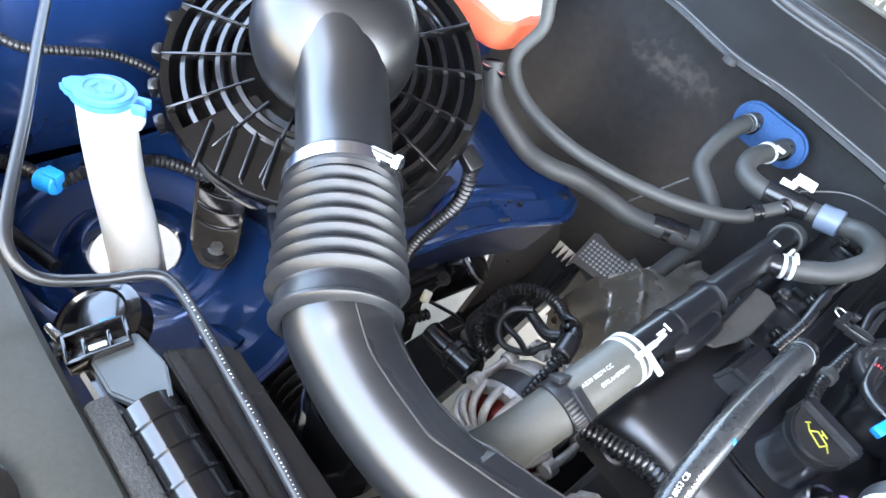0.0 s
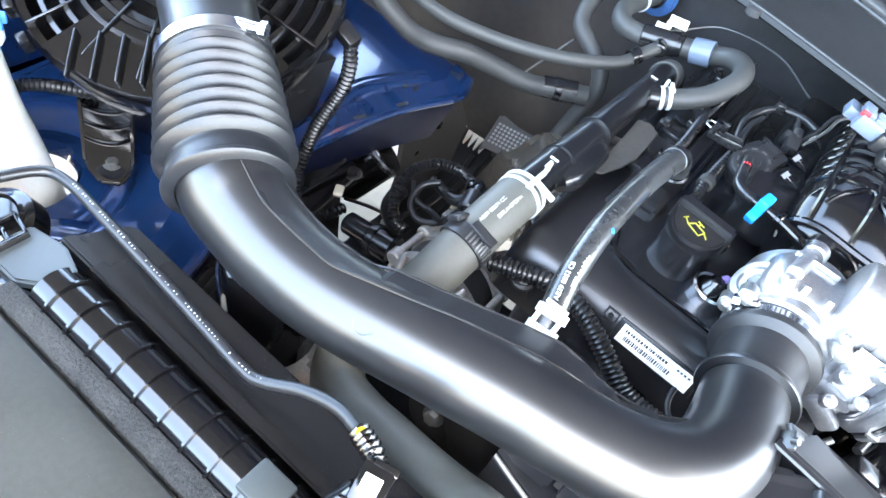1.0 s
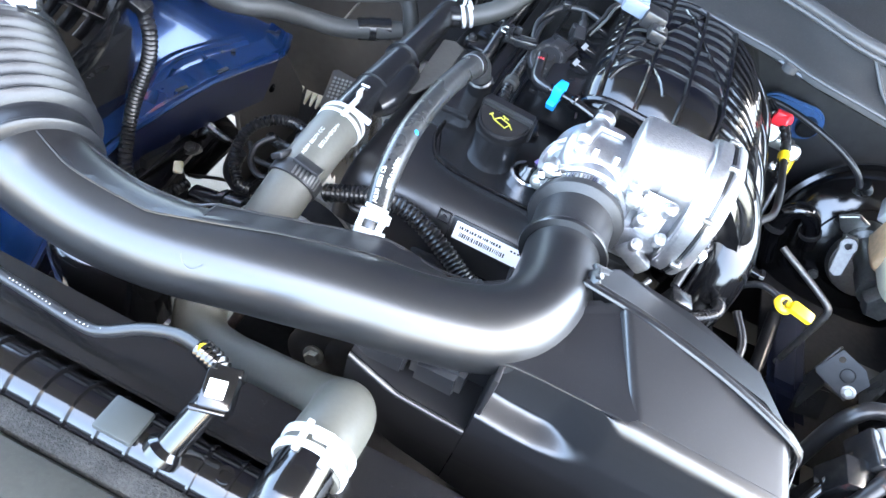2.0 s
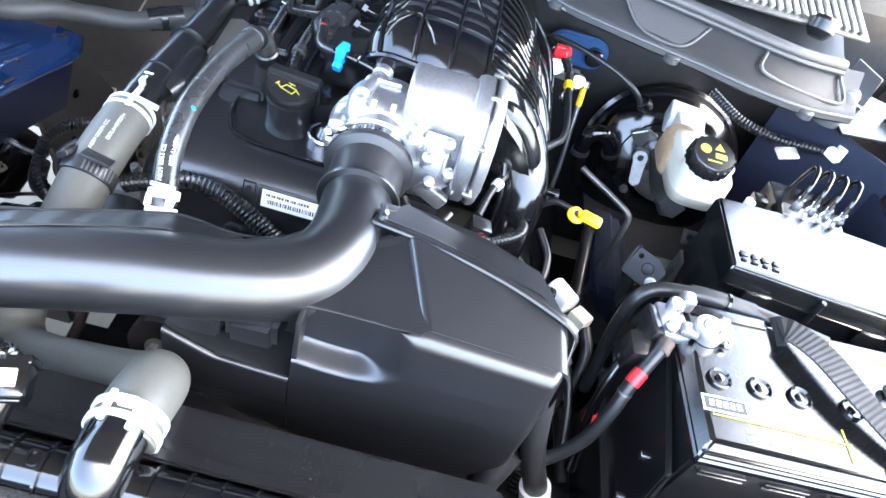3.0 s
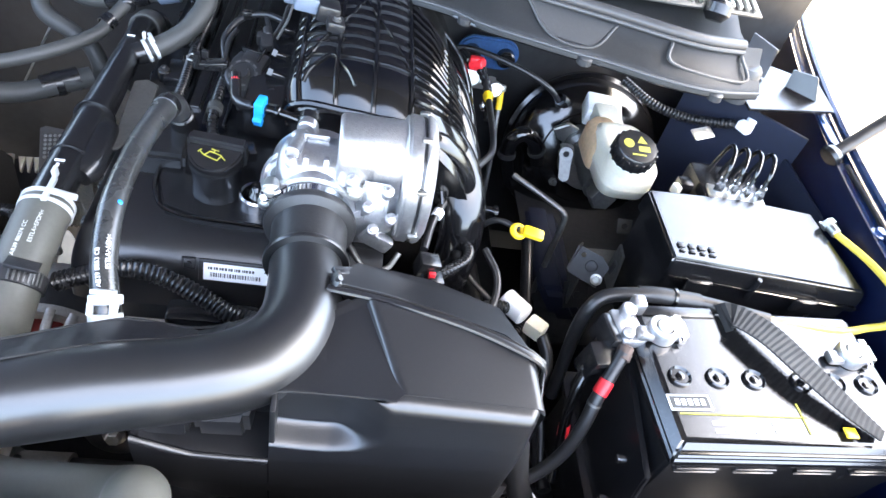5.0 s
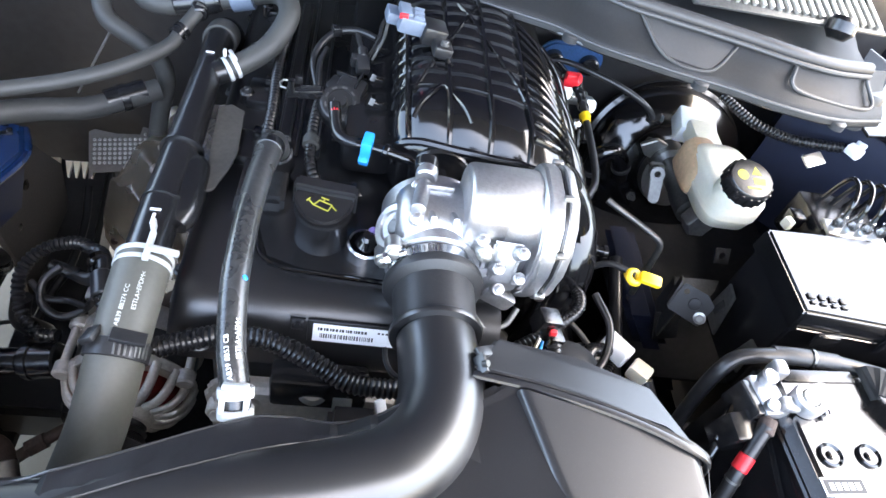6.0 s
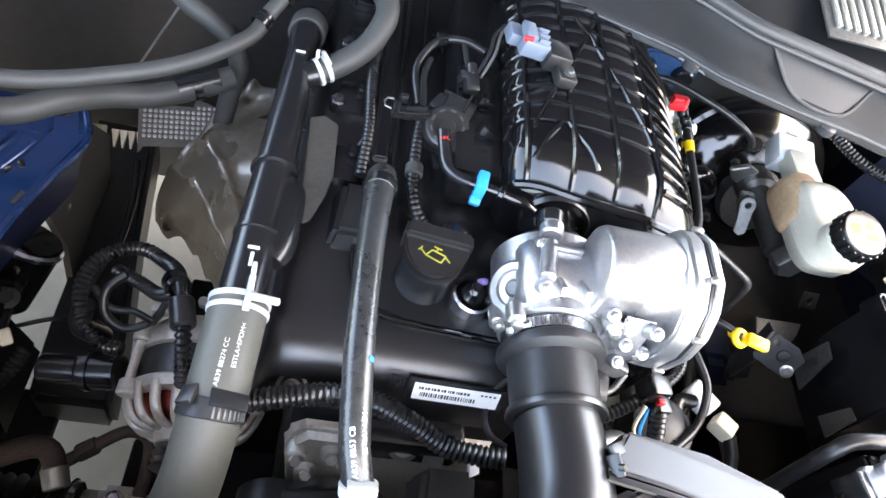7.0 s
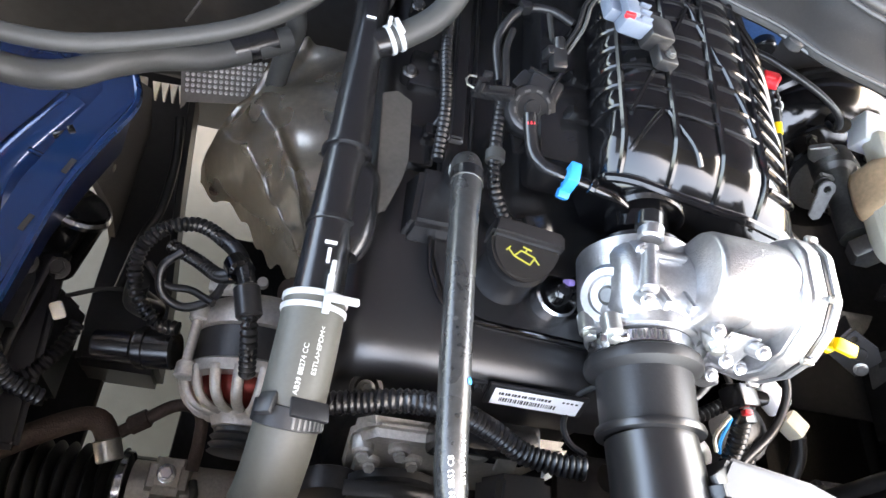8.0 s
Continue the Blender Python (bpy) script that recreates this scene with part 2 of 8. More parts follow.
def loft(rings, caps=True, bev=0.0):
    bm = bmesh.new()
    vs = [[bm.verts.new(p) for p in ring] for ring in rings]
    n = len(vs[0])
    for a, b in zip(vs, vs[1:]):
        for k in range(n):
            bm.faces.new((a[k], a[(k + 1) % n], b[(k + 1) % n], b[k]))
    if caps:
        bm.faces.new(vs[0][::-1])
        bm.faces.new(vs[-1])
    bmesh.ops.recalc_face_normals(bm, faces=bm.faces[:])
    if bev:
        bmesh.ops.bevel(bm, geom=[e for e in bm.edges if e.calc_face_angle(0) > 0.35], offset=bev, segments=2, affect="EDGES")
    return bm


def plate(outer, z0, z1, holes=(), bev=0.0, m=None):
    """A flat plate with an outline and round holes (x, y, r), from z0 to z1."""
    bm = bmesh.new()
    edges = []
    loops = [outer] + [[(hx + r * math.cos(a), hy + r * math.sin(a)) for a in (2 * math.pi * k / 24 for k in range(24))] for hx, hy, r in holes]
    for lp in loops:
        v = [bm.verts.new((x, y, z0)) for x, y in lp]
        edges += [bm.edges.new((v[i], v[(i + 1) % len(v)])) for i in range(len(v))]
    bmesh.ops.triangle_fill(bm, use_beauty=True, edges=edges)
    res = bmesh.ops.extrude_face_region(bm, geom=bm.faces[:])
    for v in res["geom"]:
        if isinstance(v, bmesh.types.BMVert):
            v.co.z = z1
    bmesh.ops.recalc_face_normals(bm, faces=bm.faces[:])
    if bev:
        bmesh.ops.bevel(bm, geom=[e for e in bm.edges if e.calc_face_angle(0) > 0.6], offset=bev, segments=2, affect="EDGES")
    if m is not None:
        bm.transform(m)
    return bm


def merge(*bms):
    out = bmesh.new()
    for b in bms:
        me = bpy.data.meshes.new("tmp")
        b.to_mesh(me)
        b.free()
        out.from_mesh(me)
        bpy.data.meshes.remove(me)
    return out


def finish(name, bm, material, angle=38):
    me = bpy.data.meshes.new(name)
    bm.to_mesh(me)
    bm.free()
    me.materials.append(material)
    for p in me.polygons:
        p.use_smooth = True
    me.set_sharp_from_angle(angle=radians(angle))
    return me


def thing(name, label, category, at=(0, 0, 0), group="", kind=""):
    ob = new(name)
    ob.location = at
    ob.empty_display_size = 0.02
    BASE[ob.name] = Vector(at)
    return tagged(ob, label, category, group, kind)


def part(name, bm, material, parent, label="", kind="", angle=38):
    at = BASE[parent.name]
    bm.transform(Matrix.Translation(-at))
    ob = new(name, finish(name, bm, material, angle))
    ob.parent = parent
    BASE[ob.name] = at
    return tagged(ob, label, kind=kind)


def solo(name, bm, material, label, category, at=(0, 0, 0), group="", kind="", angle=38):
    """A thing of one mesh."""
    bm.transform(Matrix.Translation(-Vector(at)))
    ob = new(name, finish(name, bm, material, angle))
    ob.location = at
    BASE[ob.name] = Vector(at)
    return tagged(ob, label, category, group, kind)


def put(bm, m):
    bm.transform(m)
    return bm


def hexbolt(parent, c, n, r=0.006, h=0.005, material=None, name="bolt", label=""):
    """A flanged hexagon bolt head at c, facing n."""
    m = along(c, Vector(c) + Vector(n))
    bm = merge(lathe([(r * 1.45, 0), (r * 1.45, h * 0.25), (r * 1.2, h * 0.35)], m.copy(), 16), lathe([(r, h * 0.3), (r, h * 0.95), (r * 0.85, h * 1.1)], m.copy(), 6))
    return part(name, bm, material or DULL, parent, label)


def wire_clamp(parent, a, b, r, material, name="hose_clamp", label=""):
    """A spring band between a and b round a hose of radius r, with two pinched ears."""
    a, b = Vector(a), Vector(b)
    m = along(a, b)
    h = (b - a).length
    bm = merge(lathe([(r, 0), (r + 0.002, 0), (r + 0.002, h * 0.35), (r + 0.0008, h * 0.4), (r + 0.0008, h * 0.6), (r + 0.002, h * 0.65), (r + 0.002, h), (r, h)], m.copy(), 32, cap=False))
    return part(name, bm, material, parent, label)

# ---- the setting: ground, body shell, open bonnet ----
g = bmesh.new()
bmesh.ops.create_grid(g, x_segments=8, y_segments=8, size=60)
solo("ground", g, CONCRETE, "pale concrete ground under and around the car", "ground", kind="structure")

# unseen roof and back slabs, added to block sky light; open to front and sides
solo("ceiling", box((-0.15, 2.0, 2.62), (3.7, 6.6, 0.12), 0.0), SKYBLOCK, "unseen roof slab added over the car to block sky light", "ceiling", kind="structure")
solo("blocker_back", box((-0.15, 5.36, 1.28), (3.7, 0.12, 2.56), 0.0), SKYBLOCK, "unseen back slab added to block sky light", "wall", kind="structure")

# firewall with a felt pad, its sides and the seam rail above it
fw = thing("firewall", "dark felt-covered firewall at the back of the engine bay", "firewall", (0, 0.6, 0.4), kind="structure")
cols, rows_ = 40, 14
pad = bmesh.new()
grid = []
for j in range(rows_ + 1):
    line = []
    for i in range(cols + 1):
        x = -0.95 + 1.9 * i / cols
        z = 0.35 + 0.68 * j / rows_
        y = 0.56 + 0.05 * math.exp(-((x + 0.45) / 0.14) ** 2) - 0.035 * math.exp(-((x + 0.02) / 0.22) ** 2)
        y += 0.012 * noise.noise((x * 6, z * 6, 0)) - 0.10 * max(0.0, (z - 0.93)) * 1.5
        line.append(pad.verts.new((x, y, z)))
    grid.append(line)
for a, b in zip(grid, grid[1:]):
    for k in range(cols):
        pad.faces.new((a[k], a[k + 1], b[k + 1], b[k]))
part("felt_pad", pad, FIRE, fw)
part("steel_bulkhead", box((0, 0.66, 0.6), (2.0, 0.02, 0.9), 0.004), DARK, fw)

# plastic cowl panel: front lip, sloping tray, raised seal ridge
lip = [(-0.95, 0.50, 0.985), (-0.70, 0.485, 0.99), (-0.525, 0.473, 0.995), (-0.39, 0.438, 0.998), (-0.305, 0.445, 1.0), (-0.23, 0.44, 1.0), (-0.13, 0.427, 1.0),
       (0.02, 0.39, 1.0), (0.17, 0.350, 1.0), (0.284, 0.314, 1.002), (0.318, 0.292, 1.001), (0.365, 0.276, 1.002), (0.44, 0.258, 1.0), (0.494, 0.250, 0.998),
       (0.577, 0.230, 0.995), (0.66, 0.228, 0.99), (0.74, 0.25, 0.985)]
lipc, _ = cat(lip, 0.02)
cowl = thing("windscreen_cowl", "grey plastic cowl panel below the windscreen", "cowl panel", (0, 0.5, 1.0))


def cowl_at(p, k):
    """Section of the cowl behind the lip point p, k along its profile."""
    prof = [(0.0, -0.008), (0.03, 0.0), (0.15, 0.007), (0.5, 0.018), (0.8, 0.032), (0.92, 0.042), (1.0, 0.046), (1.12, 0.043), (1.25, 0.026), (2.4, 0.032), (4.6, 0.075)]
    s = 0.052 + 0.105 * min(1.0, max(0.0, (0.32 - p[0]) / 0.6))
    i = min(int(k), len(prof) - 2)
    f = k - i
    a, b = prof[i], prof[i + 1]
    return Vector((p[0], p[1] + (a[0] + (b[0] - a[0]) * f) * s, p[2] + a[1] + (b[1] - a[1]) * f))


def cowl_pt(x, k, lift=0.0):
    p = min(lipc, key=lambda q: abs(q[0] - x))
    return cowl_at((x, p[1], p[2]), k) + Vector((0, -lift * 0.5, lift))


cb = bmesh.new()
sheet = [[cb.verts.new(cowl_at(p, k)) for k in range(11)] for p in lipc]
for a, b in zip(sheet, sheet[1:]):
    for k in range(10):
        cb.faces.new((a[k], b[k], b[k + 1], a[k + 1]))
bmesh.ops.solidify(cb, geom=cb.faces[:], thickness=0.003)
part("tray", cb, COWL, cowl)
ridge = [cowl_at(p, 6) + Vector((0, 0, 0.003)) for p in lipc]
part("rubber_seal", tube([tuple(p) for p in ridge[::3]], 0.0085, 12, 0.02), COWL, cowl, "grey rubber bonnet seal along the cowl ridge")
part("seal_lip", tube([tuple(p + Vector((0, -0.010, -0.006))) for p in ridge[::3]], 0.0035, 8, 0.02), COWL, cowl)
edge = [cowl_at(p, 0) + Vector((0, 0.004, 0)) for p in lipc]
part("seam", tube([tuple(p) for p in edge[::2]], 0.0035, 8, 0.02), BLACK, cowl)
part("bead", tube([tuple(cowl_at(p, 1)) for p in lipc[::2]], 0.0025, 8, 0.02), COWL, cowl)
for x in (-0.39, -0.12, 0.287, 0.465, 0.66):
    p = min(lipc, key=lambda q: abs(q[0] - x))
    c = Vector((p[0], p[1] + 0.002, p[2] - 0.006))
    part("lug", lathe([(0.011, -0.006), (0.011, 0.003), (0.008, 0.005), (0.004, 0.005)], Matrix.Translation(c), 18), COWL, cowl)
# triangular drain pocket and moulded step
pk = [cowl_pt(0.372, 4.8, 0.002), cowl_pt(0.505, 4.2, 0.002), cowl_pt(0.470, 2.1, 0.002), cowl_pt(0.410, 2.2, 0.002)]
part("pocket", loft([[v - Vector((0, -0.003, 0.003)) for v in pk], pk]), COWL, cowl, "sunken triangular drain pocket")
part("pocket_rim", tube([tuple(pk[0]), tuple(pk[3]), tuple(pk[2]), tuple(pk[1])], 0.0025, 8, 0.006), COWL, cowl)
st_ = [cowl_pt(0.585, 4.4, 0.003), cowl_pt(0.70, 4.4, 0.003), cowl_pt(0.705, 2.3, 0.003), cowl_pt(0.59, 2.7, 0.003)]
part("step", tube([tuple(v) for v in (st_[0], st_[3], st_[2], st_[1])], 0.0028, 8, 0.006), COWL, cowl)
part("end_boss", lathe([(0.022, -0.05), (0.022, 0.0), (0.018, 0.006)], pose(0.725, 0.285, 1.005), 20), COWL, cowl)
part("end_flap", plate([(0.74, 0.25), (0.90, 0.28), (0.91, 0.36), (0.83, 0.40), (0.74, 0.36)], 0.955, 0.960, bev=0.001, m=pose(0, 0, 0.0)), BLACK, cowl, "grey plastic cowl end flap")
part("end_tab", loft([[(0.765, 0.375, 0.965), (0.80, 0.345, 0.962), (0.803, 0.348, 0.962), (0.768, 0.378, 0.965)], [(0.775, 0.395, 1.012), (0.815, 0.372, 1.0), (0.818, 0.375, 1.0), (0.778, 0.398, 1.012)]], bev=0.001), BLACK, cowl)
part("end_tab", loft([[(0.835, 0.335, 0.960), (0.875, 0.30, 0.960), (0.878, 0.303, 0.960), (0.838, 0.338, 0.960)], [(0.84, 0.345, 0.985), (0.868, 0.318, 0.992), (0.871, 0.321, 0.992), (0.843, 0.348, 0.985)]], bev=0.001), BLACK, cowl)

# wiper plenum grille and plug under the windscreen
vent = thing("plenum_grille", "pale slotted air grille behind the cowl", "grille", (0.60, 0.42, 1.06))
part("frame", box((0.60, 0.43, 1.066), (0.30, 0.15, 0.004), 0.001, (12, 0, 2)), DULL, vent)
for i in range(22):
    part("slat", box((0.465 + i * 0.013, 0.43, 1.071), (0.006, 0.13, 0.006), 0.001, (12, 0, 2)), ZINC, vent)
part("plug", lathe([(0.012, -0.01), (0.020, 0), (0.020, 0.014), (0.015, 0.020)], pose(0.668, 0.345, 1.052, -25, 10, 0), 20), BLACK, vent, "black round rubber plug")
vl = thing("plenum_grille", "pale slotted air grille behind the cowl", "grille", (-0.1, 0.78, 1.1))
part("frame", box((-0.12, 0.85, 1.10), (1.0, 0.20, 0.006), 0.001, (18, 0, 0)), ZINC, vl)
for i in range(60):
    part("slat", box((-0.60 + i * 0.016, 0.85, 1.106), (0.006, 0.18, 0.006), 0.001, (18, 0, 0)), ZINC, vl)
solo("windscreen", box((0, 1.35, 1.40), (1.5, 0.006, 0.9), 0.002, (-60, 0, 0)), GLASS, "dark car windscreen behind the cowl", "windscreen", (0, 1.3, 1.2))

# open bonnet above, out of sight, that shades the bay
hood = thing("bonnet", "open blue bonnet held up over the engine bay", "bonnet", (0, 0.68, 1.10))
H0, H1_ = Vector((0, 0.70, 1.14)), Vector((0, -0.02, 2.08))
hd = (H1_ - H0).normalized()
hn = Vector((0, -hd.z, hd.y))
hb = bmesh.new()
rings = []
for k in range(9):
    s = k / 8
    o = H0 + (H1_ - H0) * s + hn * (-0.05 * math.sin(math.pi * s))
    w = 0.88 - 0.06 * s
    rings.append([o + Vector((w * u, 0, 0)) - hn * (0.05 * (1 - u * u)) for u in (-1, -0.8, -0.5, 0, 0.5, 0.8, 1)])
vs = [[hb.verts.new(p) for p in r] for r in rings]
for a, b in zip(vs, vs[1:]):
    for k in range(6):
        hb.faces.new((a[k], a[k + 1], b[k + 1], b[k]))
bmesh.ops.solidify(hb, geom=hb.faces[:], thickness=0.02)
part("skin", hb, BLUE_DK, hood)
for x in (-0.60, 0.60):
    part("hinge", loft([[(x - 0.02, 0.65, 1.04), (x + 0.02, 0.65, 1.04), (x + 0.02, 0.67, 1.04), (x - 0.02, 0.67, 1.04)], [(x - 0.02, 0.68, 1.16), (x + 0.02, 0.68, 1.16), (x + 0.02, 0.71, 1.16), (x - 0.02, 0.71, 1.16)]]), BLUE_DK, hood)
rodt = thing("prop_rod", "thick dark bonnet prop rod standing in the wing", "prop rod", (0.853, 0.18, 0.94))
part("rod", tube([(0.853, 0.180, 0.942, 0.0085), (0.870, 0.187, 0.955, 0.0095), (0.93, 0.211, 1.0, 0.0105), (1.0, 0.239, 1.052, 0.0105), (1.142, 0.296, 1.158, 0.0105)], 0.0105, 16, 0.02), RUBBER, rodt)
part("grommet", lathe([(0.016, -0.006), (0.018, 0.0), (0.014, 0.008)], along((0.856, 0.181, 0.944), (0.93, 0.211, 1.0)), 18), BLACK, rodt)

# right wing: inner rail, flange, outer skin
wing = thing("front_wing", "blue painted front wing with its inner rail", "wing", (0.9, 0, 0.9))


def rail(name, prof, ys, mat_, parent, label="", bend=None):
    bm = bmesh.new()
    r = [[bm.verts.new((x + (bend(y) if bend else 0), y, z)) for x, z in prof] for y in ys]
    for a, b in zip(r, r[1:]):
        for k in range(len(prof) - 1):
            bm.faces.new((a[k], b[k], b[k + 1], a[k + 1]))
    bmesh.ops.solidify(bm, geom=bm.faces[:], thickness=0.0025)
    bmesh.ops.recalc_face_normals(bm, faces=bm.faces[:])
    return part(name, bm, mat_, parent, label)


ys = [-0.75 + 0.05 * i for i in range(30)]
sw = lambda y: 0.1 * y + 0.2 * y * y if y > -0.25 else -0.0125
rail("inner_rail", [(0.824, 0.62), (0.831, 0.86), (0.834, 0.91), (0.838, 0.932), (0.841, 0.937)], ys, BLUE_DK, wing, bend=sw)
rail("gutter", [(0.843, 0.938), (0.848, 0.940), (0.854, 0.938), (0.857, 0.947)], ys, BLUE, wing, bend=sw)
rail("outer_skin", [(0.859, 0.949), (0.862, 0.954), (0.868, 0.956), (0.884, 0.947), (0.91, 0.92), (0.94, 0.86), (0.955, 0.75), (0.96, 0.4)], ys, BLUE, wing, bend=sw)
for y in (0.02, 0.21, -0.2):
    hexbolt(wing, (0.849 + sw(y), y, 0.940), (0, 0, 1), 0.008, 0.006, BLUE)
part("hinge_bracket", merge(box((0.868, 0.31, 0.952), (0.05, 0.05, 0.006), 0.002, (0, 0, 20)), box((0.884, 0.26, 0.944), (0.018, 0.10, 0.006), 0.002, (0, 0, -10))), BLUE, wing, "blue painted bonnet hinge bracket")
part("rail_wire", tube([(0.872, 0.16, 0.944), (0.858, 0.02, 0.944), (0.846, -0.06, 0.944), (0.846, -0.16, 0.943), (0.838, -0.5, 0.942)], 0.0035, 8, 0.02), CABLE, wing)
aR = thing("inner_wing", "deep blue inner wing panel below the fuse box and battery", "inner wing", (0.7, 0, 0.5))
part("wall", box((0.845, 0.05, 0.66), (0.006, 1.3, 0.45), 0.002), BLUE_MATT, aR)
# arch added to close off light from below; shelf coloured as shade
part("arch", box((0.83, 0.0, 0.235), (0.028, 1.6, 0.45), 0.003), UNDERSHADE, aR)
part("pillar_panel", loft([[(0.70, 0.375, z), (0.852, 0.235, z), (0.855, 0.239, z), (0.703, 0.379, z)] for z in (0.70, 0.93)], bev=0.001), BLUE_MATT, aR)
part("shelf", box((0.67, 0.30, 0.60), (0.36, 0.5, 0.006), 0.002), UNDERSHADE, aR)
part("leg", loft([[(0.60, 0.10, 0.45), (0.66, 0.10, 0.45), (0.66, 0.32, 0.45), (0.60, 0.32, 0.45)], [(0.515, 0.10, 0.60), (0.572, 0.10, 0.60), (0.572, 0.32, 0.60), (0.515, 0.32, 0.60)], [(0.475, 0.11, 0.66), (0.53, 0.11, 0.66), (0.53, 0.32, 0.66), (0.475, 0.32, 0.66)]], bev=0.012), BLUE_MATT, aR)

# left inner wing: flat apron with a filler hole, edge flange and side wall
def sink(bm):
    """The apron drops gently towards the front."""
    for v in bm.verts:
        v.co.z += 0.11 * min(0.0, v.co.y + 0.04)
    return bm


aL = thing("inner_wing", "bright blue inner wing apron with a round filler hole", "inner wing", (-0.6, 0, 0.73))
out = [(-0.415, 0.285), (-0.398, 0.235), (-0.418, 0.17), (-0.437, 0.10), (-0.448, 0.0), (-0.452, -0.10), (-0.43, -0.2), (-0.40, -0.28), (-0.385, -0.36), (-0.42, -0.46), (-0.80, -0.50), (-0.80, 0.285)]
part("apron", sink(plate(out, 0.730, 0.734, holes=[(-0.618, -0.328, 0.050)], bev=0.001)), BLUE, aL)
part("hole_rim", sink(lathe([(0.049, 0.728), (0.051, 0.739), (0.056, 0.745), (0.072, 0.741), (0.082, 0.733)], pose(-0.618, -0.328, 0), 32, cap=False)), BLUE, aL)
part("flange", sink(tube([(x, y, 0.728) for x, y in out[:9]], 0.006, 8, 0.012)), BLUE, aL)
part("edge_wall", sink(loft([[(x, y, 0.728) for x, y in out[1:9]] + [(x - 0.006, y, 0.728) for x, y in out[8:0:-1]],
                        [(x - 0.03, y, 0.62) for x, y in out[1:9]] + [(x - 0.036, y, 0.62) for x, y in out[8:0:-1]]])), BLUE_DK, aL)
part("edge_strip", sink(loft([[(x, y, 0.729) for x, y in out[0:9]] + [(x - 0.034, y, 0.7365) for x, y in out[8::-1]], [(x, y, 0.7325) for x, y in out[0:9]] + [(x - 0.034, y, 0.7400) for x, y in out[8::-1]]])), BLUE, aL)
part("pressing", sink(tube([(-0.44, -0.30, 0.733), (-0.50, -0.325, 0.734), (-0.56, -0.37, 0.734)], 0.020, 12, 0.01, flat=0.5)), BLUE, aL)
part("dish", sink(lathe([(0.080, 0.7335), (0.090, 0.7345), (0.102, 0.742), (0.120, 0.747), (0.145, 0.742), (0.165, 0.7335)], pose(-0.618, -0.328, 0), 48, cap=False)), BLUE, aL)
part("pressing", sink(tube([(-0.47, 0.0, 0.733), (-0.50, 0.10, 0.734), (-0.46, 0.22, 0.733)], 0.016, 12, 0.01, flat=0.4)), BLUE, aL)
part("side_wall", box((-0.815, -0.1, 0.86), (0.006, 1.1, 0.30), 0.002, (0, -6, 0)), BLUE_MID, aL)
part("top_rail", box((-0.87, -0.1, 1.0), (0.10, 1.2, 0.012), 0.004), BLUE, aL)
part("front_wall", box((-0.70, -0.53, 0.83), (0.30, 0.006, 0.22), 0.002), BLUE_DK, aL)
for x, y in ((-0.443, 0.055), (-0.427, 0.13)):
    part("slot", box((x - 0.008, y, 0.7355), (0.006, 0.02, 0.002), 0.0008, (0, 0, -15)), INK, aL)
for c, turn in (((-0.432, 0.262, 0.738), 20), ((-0.452, 0.168, 0.738), 35)):
    part("edge_clip", put(merge(box((0, 0, 0), (0.022, 0.007, 0.004), 0.001), box((0.008, 0, 0.003), (0.007, 0.009, 0.006), 0.001)), pose(*c, 0, 0, turn)), BLACK, aL)
part("edge_pin", rod((-0.478, 0.140, 0.737), (-0.428, 0.126, 0.731), 0.0028, 10, 0.0008), BLUE, aL)
# dark lining below the apron
liner = thing("wheel_arch_liner", "grey-brown felt wheel arch liner below the inner wing", "liner", (-0.5, 0.2, 0.4))
part("skin", loft([[(-0.450, 0.31, 0.70), (-0.465, 0.20, 0.70), (-0.475, 0.20, 0.70), (-0.460, 0.31, 0.70)], [(-0.450, 0.42, 0.53), (-0.450, 0.215, 0.50), (-0.46, 0.215, 0.50), (-0.46, 0.42, 0.53)],
                   [(-0.48, 0.45, 0.30), (-0.48, 0.24, 0.28), (-0.49, 0.24, 0.28), (-0.49, 0.45, 0.30)]]), LEATHER, liner)
for c in ((-0.453, 0.30, 0.60), (-0.455, 0.25, 0.56)):
    part("clip", lathe([(0.011, 0), (0.010, 0.003), (0.004, 0.005)], along(c, (c[0] + 0.1, c[1], c[2] + 0.03)), 16), BLACK, liner)

# front end: grille panel, foam strip, lower crossmember
gp = thing("grille_panel", "grey-olive plastic panel over the top of the grille", "panel", (0, -0.6, 0.9))
pf = bmesh.new()
prof = [(-0.484, 0.900), (-0.490, 0.916), (-0.500, 0.922), (-0.53, 0.926), (-0.60, 0.92), (-0.70, 0.90), (-0.80, 0.86), (-0.86, 0.78)]
rr_ = []
for i in range(41):
    x = -0.95 + 1.9 * i / 40
    k = 0.05 * max(0, abs(x) - 0.40) ** 1.3
    rr_.append([pf.verts.new((x, y + k, z)) for y, z in prof])
for a, b in zip(rr_, rr_[1:]):
    for k in range(len(prof) - 1):
        pf.faces.new((a[k], a[k + 1], b[k + 1], b[k]))
bmesh.ops.solidify(pf, geom=pf.faces[:], thickness=0.004)
part("skin", pf, PANEL, gp)
part("badge_ring", lathe([(0.050, 0.0), (0.056, 0.006), (0.050, 0.009), (0.044, 0.008), (0.044, 0.002)], pose(-0.305, -0.592, 0.922, 8, 0, 0), 32, cap=False), GLOSS, gp)
part("badge_centre", lathe([(0.044, 0.0), (0.044, 0.004), (0.03, 0.006)], pose(-0.305, -0.592, 0.922, 8, 0, 0), 32), BLUE_DK, gp)
